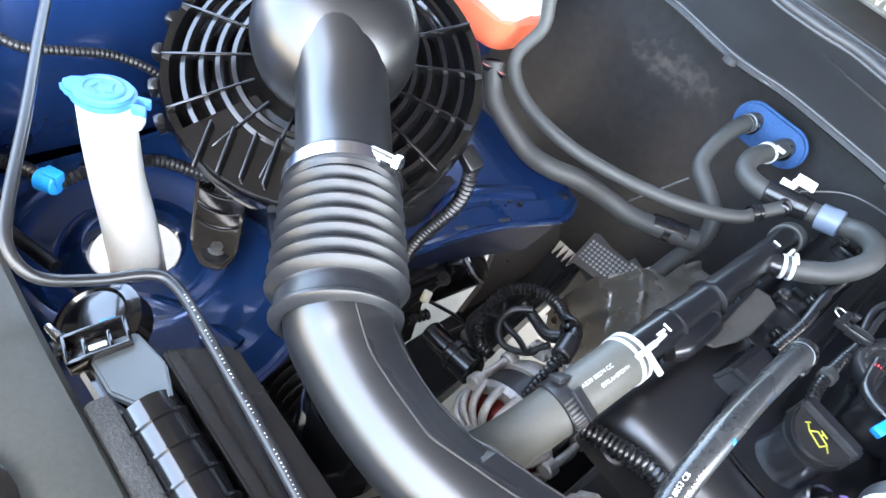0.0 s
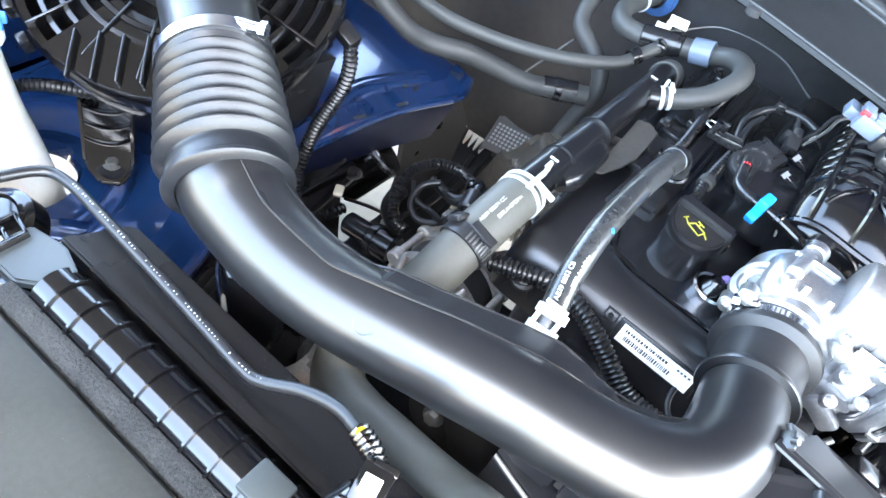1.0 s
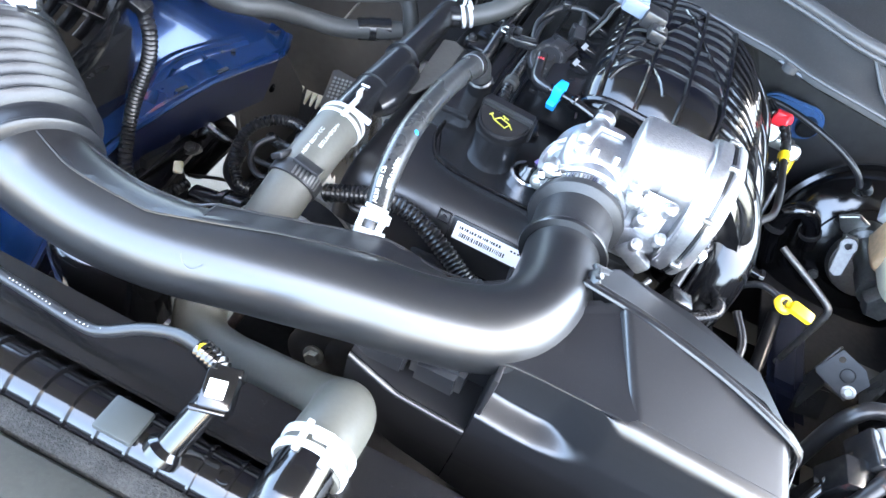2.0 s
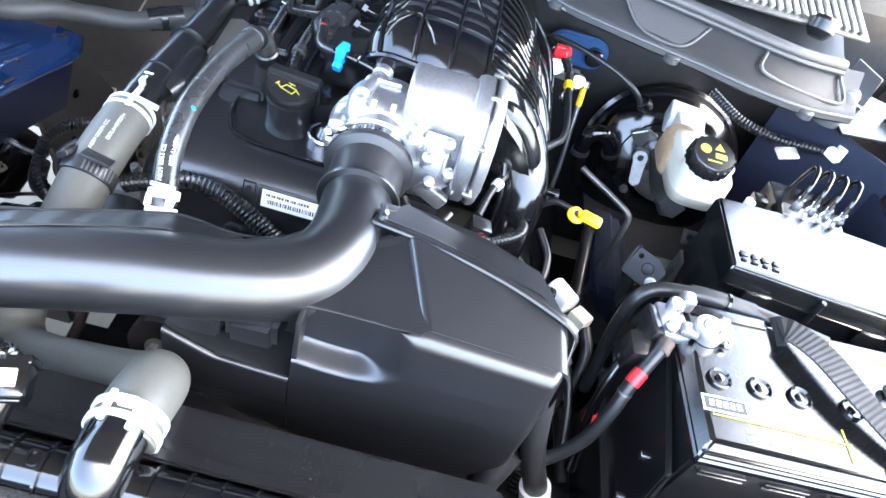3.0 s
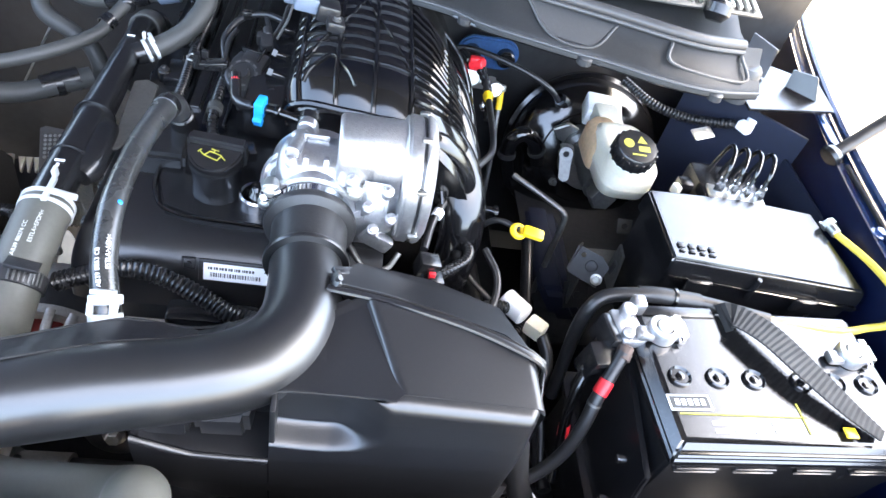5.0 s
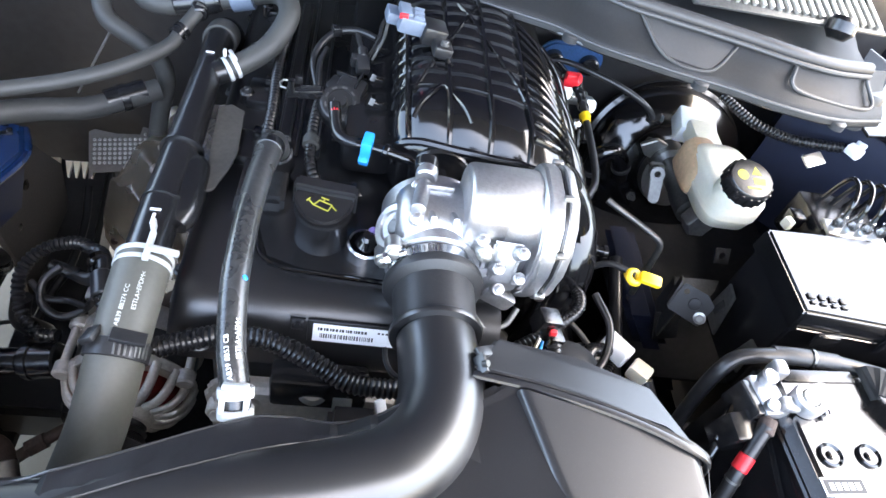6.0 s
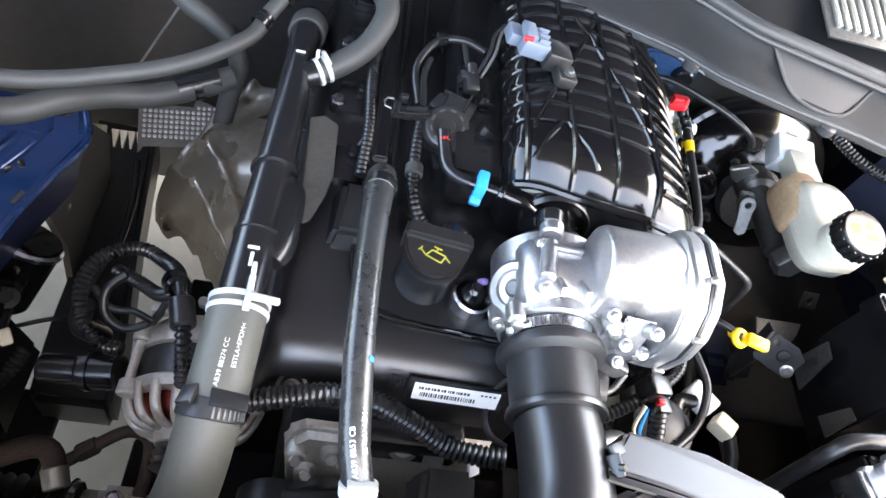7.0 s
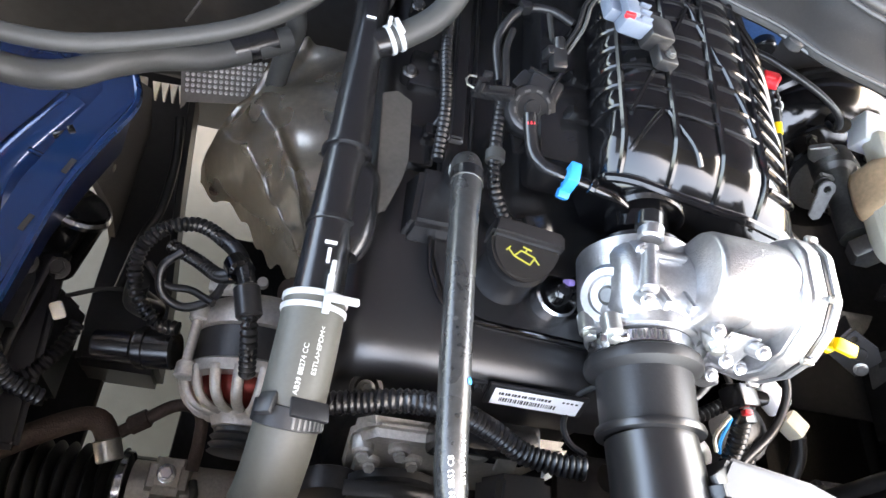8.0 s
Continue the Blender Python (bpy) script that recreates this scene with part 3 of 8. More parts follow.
solo("foam_strip", box((0.01, -0.476, 0.893), (0.72, 0.020, 0.04), 0.006), FOAM, "grey textured foam strip between grille panel and radiator", "foam strip", (0, -0.476, 0.895))
# bumper and left wing skin, added to keep light off the ground below
bmp = thing("front_bumper", "blue front bumper below the grille panel", "bumper", (0, -0.86, 0.4))
part("skin", loft([[(-0.95, -0.70, z), (-0.7, -0.84, z), (0.7, -0.84, z), (0.95, -0.70, z), (0.93, -0.67, z), (0.68, -0.81, z), (-0.68, -0.81, z), (-0.93, -0.67, z)] for z in (0.16, 0.80)]), BLUE, bmp)
wl_ = thing("front_wing", "blue painted front wing beside the washer filler", "wing", (-0.95, 0, 0.9))
rail("outer_skin", [(-0.90, 1.005), (-0.95, 1.0), (-1.0, 0.98), (-1.04, 0.90), (-1.06, 0.70), (-1.06, 0.35)], ys, BLUE, wl_)
cm = thing("crossmember", "black steel front crossmember low under the engine", "crossmember", (0, -0.1, 0.3))
part("beam", box((-0.05, -0.16, 0.36), (1.0, 0.14, 0.08), 0.02), DARK, cm)
part("side_rail", loft([[(-0.46, 0.02, 0.31), (-0.345, 0.02, 0.31), (-0.345, 0.02, 0.40), (-0.46, 0.02, 0.40)], [(-0.47, 0.15, 0.31), (-0.36, 0.15, 0.31), (-0.36, 0.15, 0.40), (-0.47, 0.15, 0.40)],
                        [(-0.475, 0.33, 0.31), (-0.39, 0.33, 0.31), (-0.39, 0.33, 0.40), (-0.475, 0.33, 0.40)], [(-0.52, 0.56, 0.32), (-0.42, 0.56, 0.32), (-0.42, 0.56, 0.41), (-0.535, 0.56, 0.41)]], bev=0.01), DARK, cm)
part("side_rail", box((0.42, 0.0, 0.44), (0.10, 1.0, 0.10), 0.015), DARK, cm)
part("tower", loft([[(-0.62, -0.05, 0.40), (-0.46, -0.05, 0.40), (-0.46, 0.10, 0.40), (-0.62, 0.10, 0.40)], [(-0.56, -0.03, 0.66), (-0.46, -0.03, 0.66), (-0.46, 0.06, 0.64), (-0.56, 0.06, 0.64)]], bev=0.012), DARK, cm)
# dark sheets added to fill gaps where only shade lies over the ground
part("tray", box((-0.60, -0.17, 0.32), (0.34, 0.46, 0.02), 0.005), UNDERSHADE, cm)
part("tray", box((-0.37, -0.36, 0.32), (0.36, 0.50, 0.02), 0.005), UNDERSHADE, cm)
part("tray", box((-0.20, 0.10, 0.30), (0.20, 0.42, 0.02), 0.005), UNDERSHADE, cm)
part("tray", box((0.055, -0.20, 0.395), (0.71, 0.36, 0.02), 0.005), UNDERSHADE, cm)
part("pan", box((0.36, -0.05, 0.25), (0.85, 1.3, 0.01), 0.003), UNDERSHADE, cm)
part("guard", box((0.35, -0.20, 0.55), (0.30, 0.30, 0.02), 0.004), UNDERSHADE, cm)

# ---- air intake: round air cleaner, bellows, duct, resonator ----
ac = thing("air_cleaner", "black round air cleaner housing with slatted rings and ribs", "air cleaner", (-0.60, -0.12, 0.80))
AC = along((-0.600, -0.119, 0.930), (-0.600 + 0.18, -0.119 - 0.38, 0.930 + 0.91))
part("bowl", lathe([(0.13, -0.20), (0.15, -0.19), (0.160, -0.06), (0.168, -0.03), (0.164, -0.034), (0.160, -0.075), (0.05, -0.078)], AC.copy(), 48), BLACK, ac)
part("outer_ring", lathe([(0.164, -0.03), (0.176, -0.028), (0.180, 0.0), (0.176, 0.010), (0.168, 0.008), (0.162, -0.01)], AC.copy(), 64, cap=False), GLOSS, ac)
for r0, h in ((0.148, 0.006), (0.128, 0.010), (0.110, 0.014), (0.093, 0.016)):
    part("slat_ring", lathe([(r0, h - 0.020), (r0 + 0.009, h - 0.014), (r0 + 0.011, h - 0.003), (r0 + 0.008, h + 0.002), (r0 + 0.003, h + 0.003), (r0 - 0.001, h - 0.002)], AC.copy(), 64, cap=False), GLOSS, ac)
for k in range(16):
    a = 2 * math.pi * (k + 0.3) / 16
    m = AC @ pose(0, 0, 0, 0, 0, math.degrees(a))
    part("rib", put(box((0, 0, 0), (0.096, 0.003, 0.012), 0.0008), m @ pose(0.127, 0, 0.012, 0, 4, 0)), GLOSS, ac)
# flat sector with parallel bars at the front
sec = plate([(0.175 * math.cos(a), 0.175 * math.sin(a)) for a in (radians(d) for d in range(-60, 31, 6))] + [(0.085 * math.cos(a), 0.085 * math.sin(a)) for a in (radians(d) for d in range(30, -61, -10))],
            0.010, 0.016, bev=0.001, m=AC @ pose(0, 0, 0, 0, 0, -58))
part("bar_plate", sec, GLOSS, ac)
for i in range(9):
    b = box((-0.09 + i * 0.024, -0.135, 0.020), (0.003, 0.055, 0.008), 0.001)
    b.transform(AC @ pose(0, 0, 0, 0, 0, 16))
    part("bar", b, BLACK, ac)
for k in range(9):
    b = box((0.187, 0, -0.012), (0.012, 0.016, 0.02), 0.003)
    b.transform(AC @ pose(0, 0, 0, 0, 0, 120 + k * 14))
    part("clip", b, BLACK, ac)
LEG = [Vector(p) for p in ((-0.640, -0.243, 0.802), (-0.598, -0.199, 0.802), (-0.511, -0.264, 0.742), (-0.549, -0.301, 0.742))]
LEG_N = (LEG[3] - LEG[0]).cross(LEG[1] - LEG[0]).normalized()
LEG_N *= math.copysign(1.0, LEG_N.z)


def leg_at(u, q, lift=0.0):
    """A point on the sloping leg: u across it, q down it."""
    return tuple(LEG[0].lerp(LEG[1], u).lerp(LEG[3].lerp(LEG[2], u), q) + LEG_N * lift)


part("mount_leg", loft([[leg_at(0, 0, d), leg_at(1, 0, d), leg_at(1, 0.62, d), leg_at(0.95, 0.86, d), leg_at(0.72, 1, d), leg_at(0.28, 1, d), leg_at(0.05, 0.86, d), leg_at(0, 0.62, d)] for d in (-0.012, 0.0)], bev=0.003), GLOSS, ac, "black ribbed plastic mounting leg")
for u in (0.04, 0.96):
    part("leg_wall", loft([[leg_at(u - 0.035, q, -0.002), leg_at(u + 0.035, q, -0.002), leg_at(u + 0.030, q, 0.009 * (1 - q)), leg_at(u - 0.030, q, 0.009 * (1 - q))] for q in (0.0, 0.3, 0.6, 0.8)], bev=0.001), GLOSS, ac)
for q in (0.10, 0.25, 0.40, 0.55):
    part("leg_rib", tube([leg_at(u, q + 0.07 * (1 - (2 * u - 1) ** 2), 0.001) for u in (0.05, 0.2, 0.35, 0.5, 0.65, 0.8, 0.95)], 0.0026, 8, 0.004), GLOSS, ac)
part("washer", lathe([(0.017, 0), (0.017, 0.005), (0.010, 0.006), (0.009, 0.0)], pose(-0.545, -0.268, 0.746), 24), BLACK, ac)
hexbolt(ac, (-0.545, -0.268, 0.750), (0, 0, 1), 0.007, 0.008, DULL)
part("mount_foot", box((-0.43, -0.035, 0.915), (0.03, 0.02, 0.02), 0.004, (20, 20, 0)), BLACK, ac)
part("front_skirt", loft([[(-0.50, -0.245, 0.86), (-0.43, -0.06, 0.90), (-0.42, -0.06, 0.90), (-0.49, -0.25, 0.86)], [(-0.51, -0.22, 0.76), (-0.46, -0.05, 0.79), (-0.45, -0.05, 0.79), (-0.50, -0.225, 0.76)]]), BLACK, ac)

outlet = thing("air_duct", "satin black intake duct with ribbed rubber bellows and resonator elbow", "air duct", (-0.1, -0.3, 0.9))
part("dome", lathe([(0.082, -0.06), (0.087, -0.01), (0.085, 0.02), (0.075, 0.046), (0.056, 0.066), (0.028, 0.077), (0.004, 0.079)], along((-0.580, -0.135, 0.990), (-0.500, -0.215, 1.10)), 40), SATIN, outlet, "domed satin black duct end over the air cleaner")
part("neck", tube([(-0.575, -0.145, 1.008, 0.060), (-0.545, -0.158, 0.998, 0.050), (-0.516, -0.170, 0.984, 0.0455), (-0.49, -0.183, 0.97, 0.0455), (-0.462, -0.199, 0.9595, 0.0455), (-0.425, -0.224, 0.9515, 0.0455)], 0.046, 40, 0.005), SATIN, outlet)
BA, BB = Vector((-0.434, -0.218, 0.953)), Vector((-0.312, -0.304, 0.931))
bl = thing("bellows_hose", "dusty ribbed rubber bellows hose with a steel band clamp", "bellows hose", tuple(BA))
prof = [(0.047, -0.002), (0.052, 0.0), (0.053, 0.022), (0.050, 0.026)]
for i in range(7):
    h = 0.027 + i * 0.0148
    w = 0.0545 + 0.0008 * i
    prof += [(w - 0.008, h - 0.0008), (w - 0.002, h + 0.0024), (w + 0.0008, h + 0.0060), (w - 0.002, h + 0.0096), (w - 0.008, h + 0.0128)]
prof += [(0.0505, 0.131), (0.0515, 0.134), (0.0515, 0.146), (0.048, 0.149)]
part("sleeve", lathe(prof, along(BA, BB), 64), BELLOWS, bl)
clampm = along(BA, BB)
part("band_clamp", lathe([(0.0535, 0.005), (0.0547, 0.005), (0.0547, 0.018), (0.0535, 0.018)], clampm.copy(), 64, cap=False), STEEL, bl, "bright steel worm band clamp")
SC = Vector((-0.4035, -0.209, 1.0005))
part("clamp_screw", merge(rod(SC - Vector((0.012, 0.004, 0.002)), SC + Vector((0.012, 0.004, 0.002)), 0.006, 12, 0.001), lathe([(0.006, 0), (0.0075, 0.001), (0.0075, 0.007), (0.005, 0.008)], along(SC + Vector((0.01, 0.004, 0.002)), SC + Vector((0.03, 0.012, 0.006))), 6)), STEEL, bl)
part("collar", lathe([(0.046, 0.1440), (0.0525, 0.1455), (0.0545, 0.1475), (0.0545, 0.1500), (0.0525, 0.1520), (0.044, 0.1540)], clampm.copy(), 64, cap=False), BELLOWS, bl)

dpts = [(-0.325, -0.294, 0.934, 0.0450), (-0.309, -0.302, 0.931, 0.0452), (-0.29, -0.307, 0.927, 0.0430), (-0.24, -0.314, 0.923, 0.0395), (-0.18, -0.312, 0.924, 0.0380), (-0.10, -0.298, 0.931, 0.037), (-0.03, -0.284, 0.935, 0.0365),
        (0.03, -0.274, 0.938, 0.0350), (0.075, -0.260, 0.939, 0.0360), (0.105, -0.236, 0.937, 0.0375), (0.119, -0.203, 0.936, 0.038), (0.120, -0.165, 0.933, 0.037), (0.117, -0.13, 0.931, 0.036)]
part("main_tube", tube(dpts, 0.04, 48, 0.005), SATIN, outlet)
# flat shelf moulded along the rear of the tube
sh = bmesh.new()
c_, _ = cat(dpts, 0.008)
CREASE = ((-0.312, -0.304, -0.26, -0.19, -0.14, -0.046, 0.007, 0.061, 0.085), (-0.297, -0.304, -0.316, -0.317, -0.301, -0.266, -0.248, -0.236, -0.228))
REAR = ((-0.312, -0.295, -0.257, -0.204, -0.153, -0.109, -0.069, -0.030, 0.005, 0.034, 0.069, 0.085), (-0.272, -0.278, -0.285, -0.290, -0.280, -0.262, -0.243, -0.228, -0.223, -0.226, -0.216, -0.208))
STEP = ((-0.312, -0.20, -0.15, -0.03, 0.0, 0.022, 0.085), (0.45, 0.25, 0.12, 0.66, 0.66, 0.20, 0.35))
ring = []
for x in np.linspace(-0.300, 0.083, 64):
    p = min(c_, key=lambda q: abs(q[0] - x) + 0.2 * max(0.0, q[1] + 0.22))
    ya, yb, f = float(np.interp(x, *CREASE)), float(np.interp(x, *REAR)), float(np.interp(x, *STEP))
    za = p[2] + math.sqrt(max(0.0, p[3] ** 2 - min(abs(ya - p[1]), p[3]) ** 2)) + 0.0012
    zb = min(za - 0.004, p[2] + math.sqrt(max(0.0002, p[3] ** 2 - (yb - p[1]) ** 2)) + 0.0015) if x < -0.16 else za - 0.004 - 0.008 * min(1.0, (x + 0.16) / 0.08)
    ym, zm = ya + (yb - ya) * f, za + (zb - za) * f
    ring.append([sh.verts.new(v) for v in ((x, ya, za), (x, ym, zm + 0.0012), (x, ym + 0.001, zm - 0.0016), (x, yb, zb), (x, yb - 0.002, zb - 0.012), (x, ya, za - 0.02))])
for a, b in zip(ring, ring[1:]):
    for k in range(6):
        sh.faces.new((a[k], a[(k + 1) % 6], b[(k + 1) % 6], b[k]))
ring_pts = [[tuple(v.co) for v in q] for q in ring]
sh.faces.new(ring[0][::-1])
sh.faces.new(ring[-1])
bmesh.ops.recalc_face_normals(sh, faces=sh.faces[:])
part("shelf", sh, BOX, outlet, angle=25)
for k in (0, 3):
    part("seam_bead", tube([p_[k] for p_ in ring_pts[::3]], 0.0011, 8, 0.008), BOX, outlet)
part("scratch", tube([(x, -0.3055 - 0.0381 * math.sin(radians(a)), 0.9276 + 0.0381 * math.cos(radians(a))) for x, a in ((-0.149, 45), (-0.147, 51), (-0.143, 56), (-0.138, 57), (-0.134, 53), (-0.131, 47))], 0.00035, 5, 0.003), DULL, outlet, "fine curved scratch")
part("cuff_ring", lathe([(0.036, -0.004), (0.0425, -0.003), (0.0435, 0.0), (0.0425, 0.003), (0.036, 0.004)], along((0.117, -0.126, 0.931), (0.1155, -0.06, 0.930)), 48, cap=False), SATIN, outlet)
part("cuff", lathe([(0.036, 0), (0.0385, 0.003), (0.0395, 0.045), (0.0435, 0.047), (0.0480, 0.050), (0.0490, 0.054), (0.0480, 0.059), (0.0445, 0.0615), (0.0415, 0.062), (0.0415, 0.074), (0.0435, 0.076), (0.043, 0.080)], along((0.117, -0.126, 0.931), (0.1155, -0.06, 0.930)), 48), RUBBER, outlet, "black rubber cuff on the throttle body")
part("cuff_clamp", lathe([(0.0418, 0.062), (0.0436, 0.063), (0.0436, 0.073), (0.0418, 0.074)], along((0.117, -0.126, 0.931), (0.1155, -0.06, 0.930)), 48, cap=False), STEEL, outlet, "bright steel worm band clamp")
part("clamp_screw", merge(rod((0.070, -0.064, 0.9595), (0.084, -0.062, 0.9665), 0.0042, 12, 0.001), lathe([(0.0058, 0), (0.0062, 0.002), (0.0058, 0.006)], along((0.070, -0.064, 0.9595), (0.05, -0.066, 0.95)), 6)), STEEL, outlet)
for k in range(7):
    a = radians(4 + 5.5 * k)
    part("clamp_slot", put(box((0, 0, 0.0438), (0.0016, 0.007, 0.0006), 0), along((0.117, -0.126, 0.931), (0.1155, -0.06, 0.930)) @ pose(0, 0, 0.068) @ Matrix(((1, 0, 0, 0), (0, 0, 1, 0), (0, -1, 0, 0), (0, 0, 0, 1))) @ pose(0, 0, 0, 0, math.degrees(a), 0)), DULL, outlet)
part("clip_bracket", merge(box((0.146, -0.176, 0.966), (0.004, 0.018, 0.016), 0.001, (0, 35, 10)), box((0.154, -0.160, 0.963), (0.024, 0.010, 0.005), 0.001, (0, 25, 30)), rod((0.148, -0.178, 0.972), (0.151, -0.179, 0.976), 0.003, 10)), BOX, outlet)

# resonator box
rb = thing("resonator_box", "black grained plastic resonator box beside the duct", "resonator", (0.23, -0.24, 0.85))
topv = [(0.098, -0.272, 0.942), (0.150, -0.284, 0.950), (0.212, -0.292, 0.960), (0.338, -0.292, 0.948), (0.336, -0.236, 0.957), (0.300, -0.205, 0.962), (0.174, -0.186, 0.968), (0.130, -0.21, 0.955)]
lowv = [(0.110, -0.296, 0.90), (0.150, -0.30, 0.88), (0.212, -0.302, 0.88), (0.342, -0.297, 0.88), (0.342, -0.236, 0.88), (0.31, -0.205, 0.88), (0.17, -0.19, 0.88), (0.12, -0.21, 0.88)]
midv = [(0.104, -0.298, 0.845), (0.15, -0.302, 0.84), (0.212, -0.304, 0.83), (0.322, -0.298, 0.80), (0.325, -0.236, 0.80), (0.30, -0.205, 0.80), (0.17, -0.19, 0.80), (0.11, -0.21, 0.80)]
botv = [(0.120, -0.285, 0.76), (0.16, -0.288, 0.73), (0.21, -0.288, 0.70), (0.255, -0.284, 0.70), (0.262, -0.24, 0.70), (0.24, -0.21, 0.70), (0.17, -0.20, 0.70), (0.12, -0.21, 0.72)]
bx = loft([[(x, max(y, -0.275), z) if y > -0.25 else (x, y + 0.024, z) for x, y, z in r] for r in (botv, midv, lowv)] + [[(x, y + (0.012 if y < -0.25 else 0), z) for x, y, z in topv]], bev=0.004)
part("lower_shell", bx, BOX, rb)


def ease(t):
    t = min(1.0, max(0.0, t))
    return t * t * (3 - 2 * t)


LEDGE_X, LEDGE_Z = (-0.012, 0.014, 0.037, 0.07, 0.104), (0.884, 0.871, 0.860, 0.8565, 0.854)


def face_y(x, z, zt):
    """Depth of the resonator's front face, with a shallow scoop under the tip of the lid."""
    y = float(np.interp(z, (0.68, 0.74, 0.80, 0.86, 0.90, 0.93, 0.96), (-0.280, -0.290, -0.298, -0.3025, -0.3025, -0.300, -0.2985)))
    zl = float(np.interp(x, (0.106, 0.13, 0.155, 0.18, 0.205), (0.8875, 0.8845, 0.8835, 0.887, 0.900)))
    if x > 0.104:
        y += 0.023 * ease((0.207 - x) / 0.05) * ease((z - zl + 0.002) / 0.014)
    y += 0.045 * max(0.0, x - 0.326) / 0.016 * ease((x - 0.322) / 0.03)
    r = 0.005 if x < 0.104 else 0.013 * ease((x - 0.19) / 0.02)
    dz = z - (zt - r)
    if r > 0.001 and dz > 0:
        y += r - math.sqrt(max(0.0, r * r - dz * dz))
    return y


fg = bmesh.new()
xs_ = list(np.linspace(-0.012, 0.1035, 26)) + list(np.linspace(0.1045, 0.32, 56)) + list(np.linspace(0.323, 0.344, 10))
rows_f = []
for x in xs_:
    zt = float(np.interp(x, (0.098, 0.15, 0.212, 0.338, 0.35), (0.941, 0.949, 0.959, 0.950, 0.948))) if x > 0.104 else float(np.interp(x, LEDGE_X, LEDGE_Z))
    zb = float(np.interp(x, (-0.012, 0.05, 0.10, 0.16, 0.21, 0.255, 0.30, 0.35), (0.80, 0.76, 0.74, 0.71, 0.69, 0.69, 0.735, 0.83)))
    rows_f.append([fg.verts.new((x, face_y(x, z, zt), z)) for z in [zb + (zt - zb) * (1 - (1 - q / 160) ** 1.9) for q in range(161)]])
for a, b in zip(rows_f, rows_f[1:]):
    if a[0].co.x < 0.104 < b[0].co.x:
        continue
    for k in range(160):
        fg.faces.new((a[k], b[k], b[k + 1], a[k + 1]))
part("front_face", fg, BOX, rb, angle=60)
# flat web that overhangs the scoop
tip = [(0.096, -0.2820, 0.9425), (0.115, -0.2815, 0.9450), (0.135, -0.2825, 0.9475), (0.155, -0.2845, 0.9502), (0.175, -0.2870, 0.9532), (0.192, -0.2895, 0.9558), (0.207, -0.2920, 0.9580)]
web = tip + [(0.214, -0.286, 0.9595), (0.186, -0.205, 0.9640), (0.160, -0.190, 0.9610), (0.126, -0.206, 0.9530), (0.100, -0.245, 0.9450)]
part("lid_web", loft([[(x, y, z - 0.0045) for x, y, z in web], web], bev=0.0007), BOX, rb)
# raised lid panel, rounded over on its inner and outer edges
pg = bmesh.new()
rows_p = []
for j in range(-1, 25):
    v = max(0, j) / 24
    xl, xr = 0.207 + (0.177 - 0.207) * v, 0.3405 + (0.3345 - 0.3405) * v
    yl, yr = -0.2862 + (-0.197 + 0.2862) * v, -0.2862 + (-0.230 + 0.2862) * v
    zl, zr = 0.9600 + (0.9725 - 0.9600) * v, 0.9503 + (0.9585 - 0.9503) * v
    row = []
    for i in range(-1, 43):
        d = 0.010 * (max(0, i) / 8) if i <= 8 else (xr - xl - 0.010 * (max(0, 41 - i) / 8) if i >= 33 else 0.010 + (xr - xl - 0.020) * (i - 8) / 25)
        u = d / (xr - xl)
        e = min(1.0, d / 0.010)
        g = min(1.0, (xr - xl - d) / 0.010)
        z = zl + (zr - zl) * u - 0.0065 * (1 - math.sqrt(max(0.0, 1 - (1 - e) ** 2))) - 0.0075 * (1 - math.sqrt(max(0.0, 1 - (1 - g) ** 2)))
        row.append(pg.verts.new((xl + d, yl + (yr - yl) * u - (0.001 if j < 0 else 0), z - (0.006 if i < 0 else 0) - (0.05 if i > 41 else 0) - (0.004 if j < 0 else 0))))
    rows_p.append(row)
for a, b in zip(rows_p, rows_p[1:]):
    for k in range(43):
        pg.faces.new((a[k], a[k + 1], b[k + 1], b[k]))
part("lid_panel", pg, BOX, rb, angle=60)
# rear lid with its seam flange
rear = [(0.140, -0.178, 0.966), (0.235, -0.200, 0.968), (0.305, -0.222, 0.964), (0.338, -0.240, 0.958), (0.311, -0.173, 0.949), (0.24, -0.152, 0.958), (0.165, -0.142, 0.962)]
part("rear_lid", loft([[(x, y, z - 0.14) for x, y, z in rear], [(x, y, z - 0.01) for x, y, z in rear], [(x * 0.99 + 0.002, y * 0.98 - 0.004, z) for x, y, z in rear]], bev=0.003), BOX, rb)
part("seam_flange", tube([(0.140, -0.184, 0.966), (0.20, -0.196, 0.968), (0.27, -0.215, 0.966), (0.325, -0.236, 0.961), (0.343, -0.243, 0.952), (0.346, -0.246, 0.93)], 0.0036, 8, 0.008, flat=0.8), BOX, rb)
part("seam_flange", tube([(0.142, -0.177, 0.964), (0.20, -0.189, 0.966), (0.27, -0.208, 0.964), (0.325, -0.229, 0.959), (0.345, -0.237, 0.950)], 0.0026, 8, 0.008), BOX, rb)
# scoop and stepped ledges on the front face
part("tip_edge", tube([(x, y - 0.0002, z - 0.0008) for x, y, z in tip], 0.0012, 8, 0.006), BOX, rb)
part("step_block", loft([[(0.038, -0.286, 0.866), (0.086, -0.286, 0.866), (0.088, -0.25, 0.866), (0.036, -0.25, 0.866)], [(0.037, -0.285, 0.898), (0.083, -0.285, 0.900), (0.090, -0.25, 0.915), (0.035, -0.25, 0.900)]], bev=0.006), BOX, rb)
